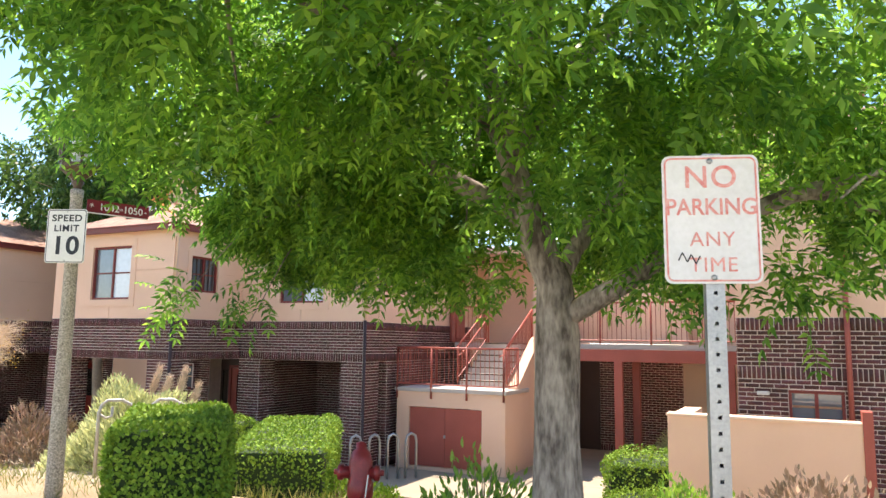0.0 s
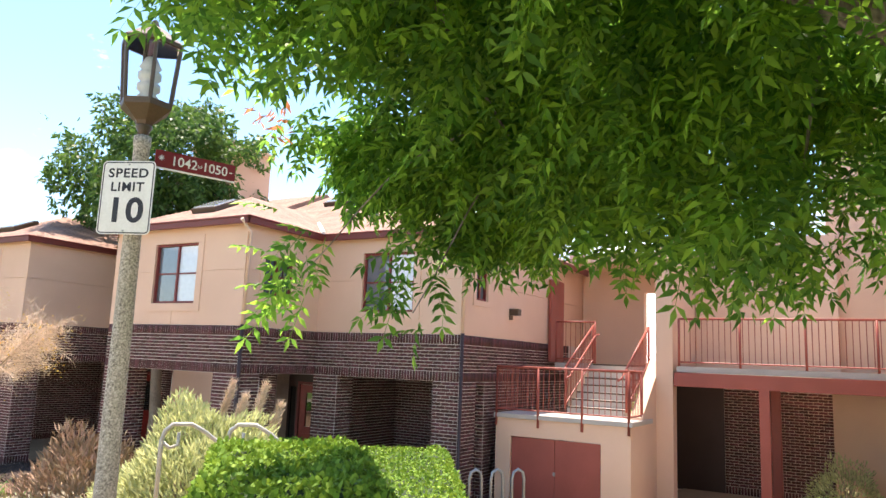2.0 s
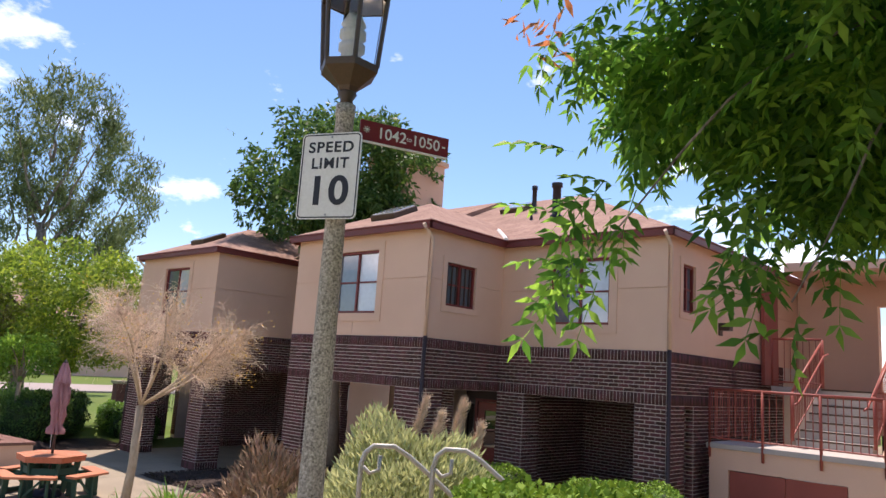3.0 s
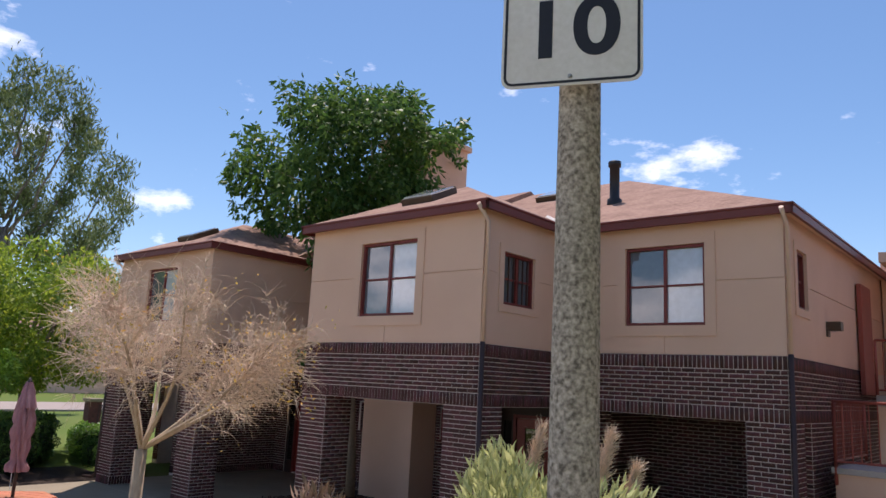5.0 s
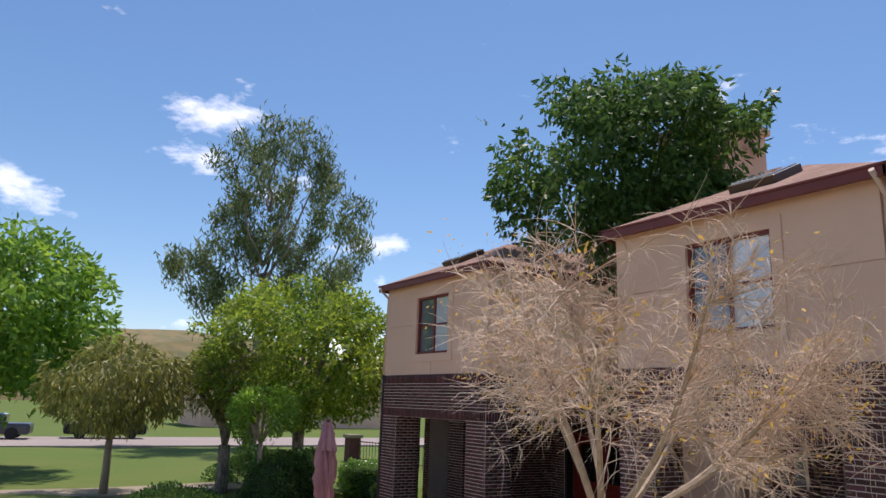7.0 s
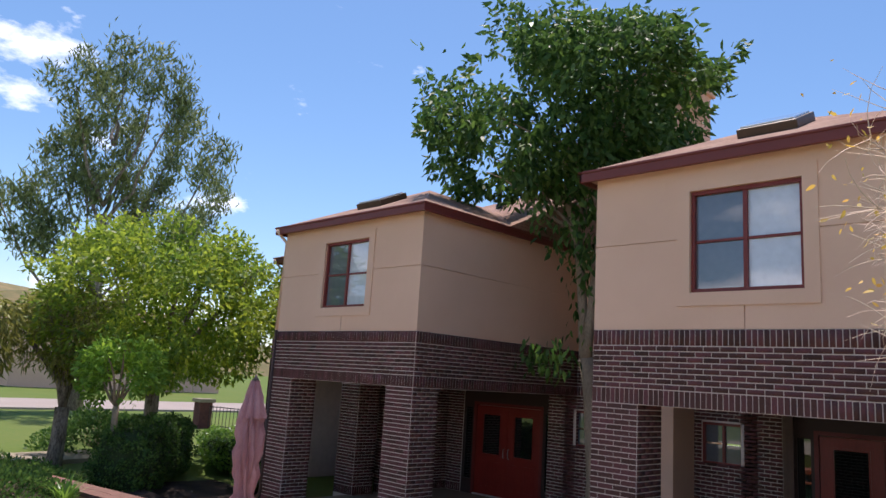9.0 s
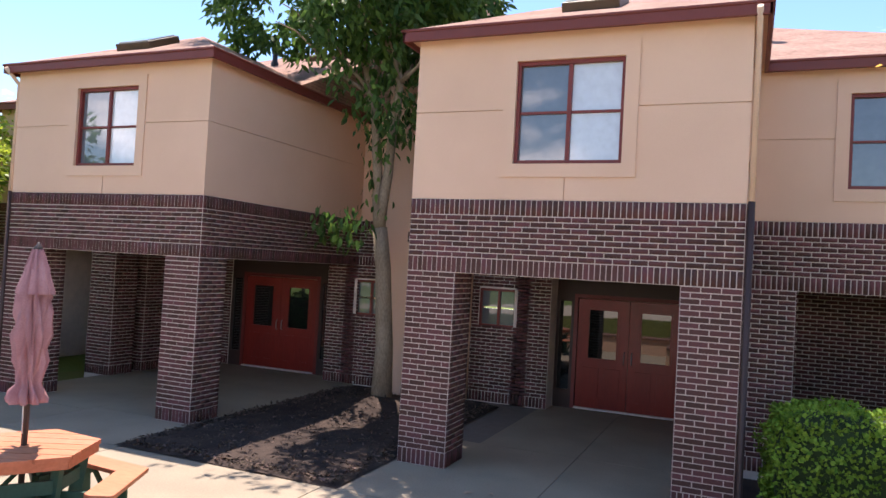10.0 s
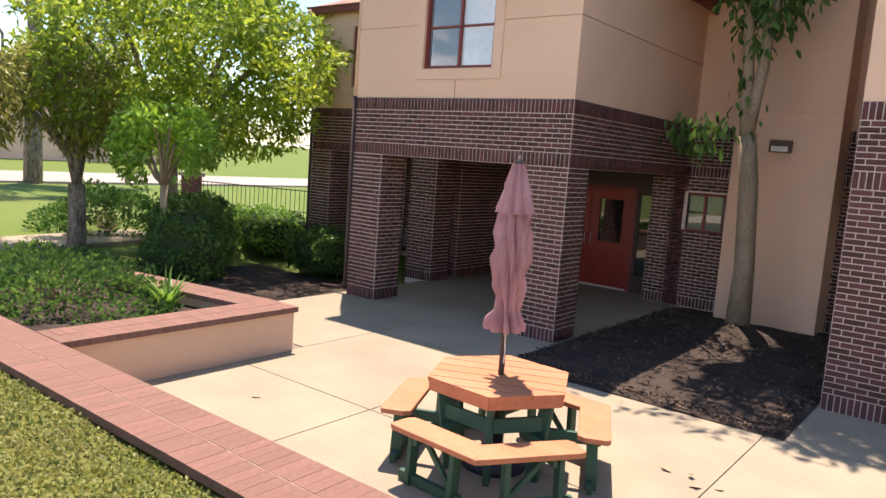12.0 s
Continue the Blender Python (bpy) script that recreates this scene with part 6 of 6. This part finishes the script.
# the inside of the crown, round the stem, is nearly bare
bare = (np.hypot(ap[:, 0] - AX + 0.15, ap[:, 1] - AY + 0.1) < 0.65) & (ap[:, 2] < 4.3) & (RNG.random(len(ap)) > 0.2)
ap = ap[~bare | (np.arange(len(ap)) >= len(ap) - 64)]
for spot, gap in (((-0.6, 1.1, 2.1), 1.4), ((-1.4, 1.75, 2.05), 2.0), ((-2.0, 2.2, 2.0), 2.3), ((-2.6, 2.6, 2.0), 2.4), ((-3.2, 2.85, 2.0), 2.4), ((-3.8, 3.2, 2.0), 2.4)):
    rel = ap - spot
    far_off = np.linalg.norm(rel, axis=1)
    ap = ap[(far_off > gap) | ((far_off > 0.9) & (rel[:, 2] > 0.64 * np.hypot(rel[:, 0], rel[:, 1])))]
low = ap - (-3.83, 3.21, 1.95)
open_side = (np.degrees(np.arctan2(-low[:, 0], low[:, 1])) > 35) & (low[:, 2] < 0.56 * np.hypot(low[:, 0], low[:, 1])) & (np.hypot(low[:, 0], low[:, 1]) < 4)
low = ap - (-3.19, 2.88, 2.03)
open_side |= (np.degrees(np.arctan2(-low[:, 0], low[:, 1])) > 46) & (low[:, 2] < 0.53 * np.hypot(low[:, 0], low[:, 1])) & (np.hypot(low[:, 0], low[:, 1]) < 4)
ap = ap[~open_side | (np.arange(len(ap)) >= len(ap) - 64)]
out = ap - (-1.75, 5.4, 4.3)
ah = out * (1, 1, 0.3) / 3.5 + rand_dirs(len(ap)) * 0.85 + (0, 0, -0.25)
tree("ash_tree", "broad leafy green tree with rough grey-brown trunk", a_trunk, a_limbs, [0.23, 0.175, 0.155, 0.15, 0.125, 0.105, 0.095, 0.08], M_BARK,
     [(scatter("crown", pinnate(4), ap, ah, np.tile((0, 0, 1.0), (len(ap), 1)) + rand_dirs(len(ap)) * 0.6, RNG.uniform(0.17, 0.29, len(ap))), M_LEAF)])
osp = thing("dry_sprig", (-5.45, 5.5, 3.3), "small withered orange leaf sprig", "leaf sprig")
n = 24
link("leaves", scatter("leaves", SLIM, np.array((-5.45, 5.5, 3.3)) + RNG.normal(size=(n, 3)) * 0.07, rand_dirs(n), rand_dirs(n), RNG.uniform(0.06, 0.12, n)), M_ORANGE, osp)

# the tall slender tree in the gap between the houses
g_trunk = [(-19.12, 15.95, PATIO - 0.1), (-19.12, 15.95, 0.2), (-19.2, 15.9, 1.6), (-19.3, 15.85, 2.3)]
g_limbs, g_tips = [], []
for e in ((-19.8, 15.7, 6.2), (-19.0, 15.7, 6.4)):
    path = limb_path((-19.3, 15.85, 2.2), e, 0.0, 0.2, 8)
    g_limbs.append((path, 0.105, 0.05))
    for k in range(10):
        b = path[5 + k % 4]
        d = Vector((RNG.uniform(-1, 0.8), RNG.uniform(-0.8, 0.8), RNG.uniform(0.2, 0.9)))
        sub = limb_path(b, b + d.normalized() * RNG.uniform(1.3, 2.3), 0.05, 0.3, 5)
        g_limbs.append((sub, 0.04, 0.008))
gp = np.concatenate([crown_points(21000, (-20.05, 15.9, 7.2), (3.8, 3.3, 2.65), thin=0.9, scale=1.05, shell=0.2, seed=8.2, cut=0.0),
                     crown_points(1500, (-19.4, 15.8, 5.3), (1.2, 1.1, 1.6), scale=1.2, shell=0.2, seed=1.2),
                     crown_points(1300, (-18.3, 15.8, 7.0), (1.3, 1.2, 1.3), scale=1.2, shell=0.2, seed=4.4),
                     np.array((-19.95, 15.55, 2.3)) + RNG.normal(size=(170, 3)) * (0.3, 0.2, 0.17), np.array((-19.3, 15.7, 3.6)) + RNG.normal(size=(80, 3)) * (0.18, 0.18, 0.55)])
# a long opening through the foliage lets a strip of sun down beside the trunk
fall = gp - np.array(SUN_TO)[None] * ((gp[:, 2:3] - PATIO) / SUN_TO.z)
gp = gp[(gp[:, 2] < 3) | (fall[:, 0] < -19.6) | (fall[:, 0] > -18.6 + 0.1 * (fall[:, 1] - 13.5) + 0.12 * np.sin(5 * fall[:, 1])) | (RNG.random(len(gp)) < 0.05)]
ah = (gp - (-20.2, 15.8, 6.5)) * 0.12 + rand_dirs(len(gp)) * 0.6 + (0, 0, -0.55)
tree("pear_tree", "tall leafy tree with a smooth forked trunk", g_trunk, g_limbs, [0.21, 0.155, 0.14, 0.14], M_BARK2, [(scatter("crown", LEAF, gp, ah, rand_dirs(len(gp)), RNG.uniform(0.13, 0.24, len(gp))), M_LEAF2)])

# the wispy, nearly bare tree in the bed
bx, by = -11.68, 7.03
b0 = Vector((bx + 0.08, by - 0.1, gz(bx, by) - 0.1))
bf = Vector((bx, by, 1.36))
b_trunk = [b0, b0.lerp(bf, 0.5) + Vector((0.05, 0, 0)), bf]
b_limbs, twig_v, twig_f = [], [], []


def ribbon(path, r):
    """A three-sided twig appended to the twig mass."""
    prev = None
    for i, p in enumerate(path):
        d = (path[min(i + 1, len(path) - 1)] - path[max(i - 1, 0)]).normalized()
        s = d.orthogonal().normalized()
        u = d.cross(s)
        rr = r * (1 - 0.75 * i / (len(path) - 1))
        k = len(twig_v)
        twig_v.extend([tuple(p + rr * (math.cos(a) * s + math.sin(a) * u)) for a in (0, 2.1, 4.2)])
        if prev is not None:
            twig_f.extend([(prev + j, prev + (j + 1) % 3, k + (j + 1) % 3, k + j) for j in range(3)])
        prev = k


b_yellow = []
for i in range(8):
    a = 2 * math.pi * i / 8 + 0.3
    e = bf + Vector((0.17 + math.cos(a) * RNG.uniform(0.6, 0.95), 0.2 + math.sin(a) * RNG.uniform(0.6, 0.95), RNG.uniform(0.66, 1.02)))
    path = limb_path(bf, e, -0.02, 0.12, 7)
    b_limbs.append((path, 0.019, 0.006))
    for k in range(34):
        b = path[RNG.integers(4, 8)]
        out = (e - bf) * Vector((1, 1, 0.3))
        d = out.normalized() * 0.9 + Vector(rand_dirs(1)[0]) * 0.9 - Vector((0, 0, 0.04))
        sub = limb_path(b, b + d.normalized() * RNG.uniform(0.2, 0.45), 0.08, 0.1, 5)
        ribbon(sub, 0.005)
        for j in range(26):
            c = sub[RNG.integers(1, 6)]
            d2 = d.normalized() * 0.6 + Vector(rand_dirs(1)[0]) + Vector((0, 0, -0.15))
            tip = c + d2.normalized() * RNG.uniform(0.07, 0.24)
            ribbon(limb_path(c, tip, 0.12, 0.05, 3), 0.002)
            if RNG.random() < 0.025:
                b_yellow.append(tip)
bt = tree("bare_tree", "wispy nearly leafless tree with pale dry twigs", b_trunk, b_limbs, [0.055, 0.045, 0.045], M_BARK3, [(raw("twigs", twig_v, twig_f), M_TWIG)])
yl = np.repeat(np.array([tuple(p) for p in b_yellow]), 7, 0)
yl = yl + RNG.normal(size=yl.shape) * 0.045
tagged(link("leaves", scatter("leaves", LEAF, yl, rand_dirs(len(yl)), rand_dirs(len(yl)), RNG.uniform(0.018, 0.034, len(yl))), M_GOLD, bt), kind="stuff")


def round_tree(name, label, base, trunk_h, r, centre_z, radii, n, leaf, template, material, bark=M_BARK, seed=0.0, droop=-0.3, cut=-0.15, stems=1, off=(0, 0)):
    b = Vector(base)
    c = (base[0] + off[0], base[1] + off[1], centre_z)
    limbs = []
    trunk = [b - Vector((0, 0, 0.15)), b + Vector((0.03, 0, trunk_h * 0.5)), b + Vector((0, 0, trunk_h))]
    for k in range(9):
        d = rand_dirs(1)[0]
        d[2] = abs(d[2]) * 0.8 + 0.15
        limbs.append((limb_path(trunk[2], Vector(c) + Vector((d[0] * radii[0], d[1] * radii[1], d[2] * radii[2])) * 0.75, 0.05, 0.25, 5), r * 0.55, r * 0.12))
    p = crown_points(n, c, radii, thin=0.4, scale=0.9, shell=0.3, seed=seed, cut=cut)
    ah = (p - c) / np.array(radii) * 0.5 + rand_dirs(len(p)) * 0.7 + (0, 0, droop)
    tree(name, label, trunk, limbs, [r * 1.2, r, r * 0.9], bark, [(scatter("crown", template, p, ah, rand_dirs(len(p)), RNG.uniform(0.6, 1.25, len(p)) * leaf), material)])


round_tree("olive_tree", "small olive-green tree with a dark trunk beyond the planter", (-30.9, 11.0, -0.95), 1.5, 0.17, 2.35, (1.5, 1.5, 1.25), 5500, 0.17, SLIM, M_WILLOW, seed=2.2, droop=-0.6, cut=-0.1)
round_tree("young_tree", "young bright green tree by the planter", (-27.5, 10.9, -0.95), 1.75, 0.07, 1.5, (0.95, 0.9, 0.85), 2400, 0.14, LEAF, M_LEAFG, M_BARK2, seed=5.0, cut=-0.15)
round_tree("shade_tree", "broad yellow-green leafy tree beyond the planter", (-31.8, 13.6, -0.95), 1.9, 0.2, 3.3, (4.0, 3.6, 2.3), 32000, 0.16, LEAF, M_LEAFY, seed=9.0, cut=-0.02, off=(1.4, -0.6))
round_tree("willow_tree", "small olive-green drooping tree on the lawn", (-31.0, 7.9, -0.85), 1.5, 0.10, 2.2, (2.2, 2.0, 1.35), 5500, 0.26, SLIM, M_WILLOW, M_BARK2, seed=4.0, droop=-0.9, cut=-0.2)
round_tree("shade_tree", "tall dense green tree at the lawn's edge", (-38.5, 4.8, -0.8), 2.0, 0.3, 4.3, (4.4, 4.2, 3.6), 15000, 0.34, LEAF, M_LEAFG, seed=7.0, cut=-0.1)

# the tall pine
PX, PY = -50.0, 18.0
p_limbs, puffs = [], []
p_trunk = [(PX, PY, -1), (PX, PY, 3), (PX + 0.3, PY, 6), (PX, PY, 9)]
# limb ends: (across, height), an open uneven head on upswept limbs
for k, (u, z) in enumerate(((-0.8, 16.6), (0.0, 16.9), (1.8, 16.1), (2.9, 15.3), (-2.0, 14.7), (4.9, 12.6), (5.8, 10.6), (3.4, 14.2), (-3.3, 10.0), (-4.7, 9.2),
                            (3.4, 8.0), (1.0, 13.9), (-1.3, 12.7), (2.6, 11.0), (4.5, 8.7), (-2.4, 12.1), (0.8, 11.3), (-1.0, 10.4), (-2.2, 8.2), (1.6, 9.0))):
    v = RNG.uniform(-3, 3)
    e = Vector((PX + 0.33 * u - 0.94 * v, PY + 0.94 * u + 0.33 * v, z))
    s0 = Vector((PX, PY, max(3.2, z - 3.0 - 0.9 * abs(u) - RNG.uniform(0, 2))))
    path = limb_path(s0, e, -0.12, 0.5, 8)
    p_limbs.append((path, 0.11, 0.03))
    for q, c in ((path[8], 3), (path[7], 2), (path[6], 1)):
        for j in range(c):
            puffs.append(np.array(q) + RNG.normal(size=3) * (0.4, 0.4, 0.5))
puffs = np.array(puffs)
pn = np.repeat(puffs, 130, 0) + RNG.normal(size=(len(puffs) * 130, 3)) * (0.33, 0.33, 0.42)
tree("pine_tree", "tall open grey-green pine in the distance", p_trunk, p_limbs, [0.4, 0.35, 0.3, 0.2], M_BARK, [(scatter("crown", SLIM, pn, rand_dirs(len(pn)) * 0.7 + (0, 0, 0.8), rand_dirs(len(pn)), RNG.uniform(0.3, 0.5, len(pn))), M_PINE)])

# ---- far lawn: road, path, fence, cars, hill ----
rd = bmesh.new()
prism(rd, [(-58, -40), (-50, -40), (-50, 60), (-58, 60)], -0.8, -0.70)
tagged(part("road", rd, M_ROAD), "pale sunlit road beyond the lawn", "road", kind="structure")
pa = bmesh.new()
prism(pa, [(-33.4, -6), (-31.8, -6), (-30.6, 8), (-31.4, 13.4), (-33.2, 13.4), (-32.3, 8)], -0.85, -0.71)
tagged(part("pavement_path", pa, M_CONC), "pale concrete path across the lawn", "path", kind="structure")
fen = thing("fence", (-37, 18, -0.8), "low black iron fence between brick pillars", "fence")
for k in range(34):
    x, y = -40 + 0.19 * k, 19.8 + 0.05 * k
    part("picket", T([(x, y, -0.85), (x, y, 0.15)], 0.012, 5), M_STEEL, fen)
part("rail", T([(-40, 19.8, 0.1), (-33.7, 21.5, 0.1)], 0.018, 6), M_STEEL, fen)
part("rail", T([(-40, 19.8, -0.65), (-33.7, 21.5, -0.65)], 0.018, 6), M_STEEL, fen)
part("pillar", B(-40.6, 19.4, -0.9, -40.05, 19.95, 0.25, bevel=0.02), M_BRICKS, fen)
part("pillar_cap", B(-40.68, 19.32, 0.25, -39.97, 20.03, 0.4, bevel=0.03), M_CONC, fen)


def parked_car(x, y, turn, material):
    c = thing("car", (x, y, -0.7), "dark parked car far off by the road", "car", group="parked cars")
    m = upright(x, y, -0.7, turn)
    body = bmesh.new()
    obox(body, m @ Matrix.Translation((0, 0, 0.55)), 4.4, 1.75, 0.6, 0.16)
    part("body", body, material, c)
    cab = bmesh.new()
    obox(cab, m @ Matrix.Translation((-0.2, 0, 1.05)), 2.4, 1.55, 0.6, 0.22)
    part("cabin", cab, M_GLASS_R, c)
    for a in (-1.35, 1.35):
        for b in (-0.8, 0.8):
            w = bmesh.new()
            tube(w, [m @ Vector((a, b - 0.1, 0.32)), m @ Vector((a, b + 0.1, 0.32))], 0.32, 16)
            part("wheel", w, M_RUBBER, c)


parked_car(-56.0, 5.5, 80, M_CAR)
parked_car(-56.5, 11.5, 85, M_RUBBER)
parked_car(-55.5, -2.0, 80, M_CAR)
fb = thing("apartment_building", (-75, 30, -1), "low tan house with a red roof in the distance", "building")
part("wall", B(-84, 22, -1, -76, 40, 4.5), M_STUCCO, fb)
part("roof", hip_roof(bmesh.new(), -84.6, -75.4, 21.4, 40.6, 4.5, 0.4), M_ROOF, fb)
hill = bmesh.new()
bmesh.ops.create_uvsphere(hill, u_segments=48, v_segments=24, radius=1)
for v in hill.verts:
    v.co = Vector((-330 + v.co.x * 110, 60 + v.co.y * 170, -10 + v.co.z * 34 * (1 + 0.25 * noise.noise(v.co * 3))))
tagged(part("backdrop_hill", hill, M_HILL), "dry scrub hill in the distance", "hill", kind="structure")

# ---- small litter, groundcover and pipes ----
n = 95000
lx, ly = RNG.uniform(-26, -14.5, n), RNG.uniform(3.6, 6.4, n)
keep = np.array([noise.noise(Vector((a * 1.1, b * 1.1, 0))) > -0.75 for a, b in zip(lx, ly)])
lp = np.stack([lx, ly, ground_z(lx, ly) + RNG.uniform(0.0, 0.035, n)], 1)[keep]
gc = thing("groundcover", (-20, 5, 0), "patchy clover and grass groundcover", "grass", kind="stuff")
tagged(link("clover", scatter("clover", ROUND, lp, rand_dirs(len(lp)) + (0, 0, 0.5), rand_dirs(len(lp)) + (0, 0, 1.2), RNG.uniform(0.018, 0.042, len(lp))), M_BLADE, gc), kind="stuff")
n = 9000
lx, ly = RNG.uniform(-14.5, 1.5, n), RNG.uniform(6.2, 12.5, n)
lp = np.stack([lx, ly, ground_z(lx, ly) + 0.02], 1)
gc2 = thing("groundcover", (-8, 8, 0), "thin dry grass over bare soil", "grass", kind="stuff")
tagged(link("grass_blades", scatter("grass", NEEDLE, lp, rand_dirs(n) * 0.6 + (0, 0, 0.9), rand_dirs(n), RNG.uniform(0.08, 0.2, n)), M_BLADE, gc2), kind="stuff")
for x, y, s in ((-17.9, 9.95, 0.14), (-17.6, 9.85, 0.12), (-17.3, 9.9, 0.16), (-17.05, 9.75, 0.12), (-16.8, 9.8, 0.08), (-18.6, 10.1, 0.13), (-18.9, 10.15, 0.08), (-16.0, 12.3, 0.15), (-15.6, 12.4, 0.06), (-21.6, 8.5, 0.13), (-17.2, 9.8, 0.1), (-17.45, 9.95, 0.09), (-16.9, 9.86, 0.1), (-17.75, 10.02, 0.09), (-16.65, 9.72, 0.08), (-15.85, 12.36, 0.1), (-18.75, 10.2, 0.09), (-20.4, 9.2, 0.08), (-16.2, 10.9, 0.07), (-19.6, 8.3, 0.07), (-18.2, 8.2, 0.08)):
    lf = thing("dry_leaf", (x, y, PATIO), "curled dry brown leaf on the concrete", "leaf", group="fallen leaves")
    n = 1
    w = np.array([(x, y, PATIO + 0.008)])
    link("blade", scatter("blade", ROUND, w, rand_dirs(n) * (1, 1, 0.08), np.tile((0, 0, 1.0), (n, 1)), np.array([s])), M_DEADLEAF, lf)
sb_ = thing("splash_block", (-12.6, 12.85, -0.95), "grey concrete splash block under the downspout", "splash block")
part("block", B(-13.1, 12.68, -1.0, -12.3, 12.98, -0.89, bevel=0.015), M_STEP, sb_)
ob_ = thing("outlet_box", (-21.2, 17.8, -0.4), "small white outlet box with conduit on brick", "outlet")
part("box", B(-21.25, 18.24, -0.45, -21.15, 18.30, -0.3, bevel=0.008), M_PLASTIC, ob_)
part("conduit", T([(-21.2, 18.28, -0.45), (-21.2, 18.28, -0.8), (-21.1, 18.2, -0.86), (-20.75, 17.8, -0.86)], 0.014, 8), M_PLASTIC, ob_)


# ---- single bricks of the porch fronts ----
unit_brick = bpy.data.meshes.new("brick")
ub = bmesh.new()
bmesh.ops.create_cube(ub, size=1)
ub.to_mesh(unit_brick)
ub.free()
unit_brick.materials.append(M_BRICK)
for holder, plane, rects in LOOSE:
    inv = parent_world(holder).inverted()
    for p, q, z0, z1 in rects:
        ob = new("brick", unit_brick)
        ob.parent, ob.matrix_parent_inverse = holder, inv
        d = 0.016 + 0.004 * random.random()
        ob.matrix_basis = Matrix.Translation(((p + q) / 2, plane, (z0 + z1) / 2)) @ Matrix.Diagonal((q - p, d, z1 - z0, 1))
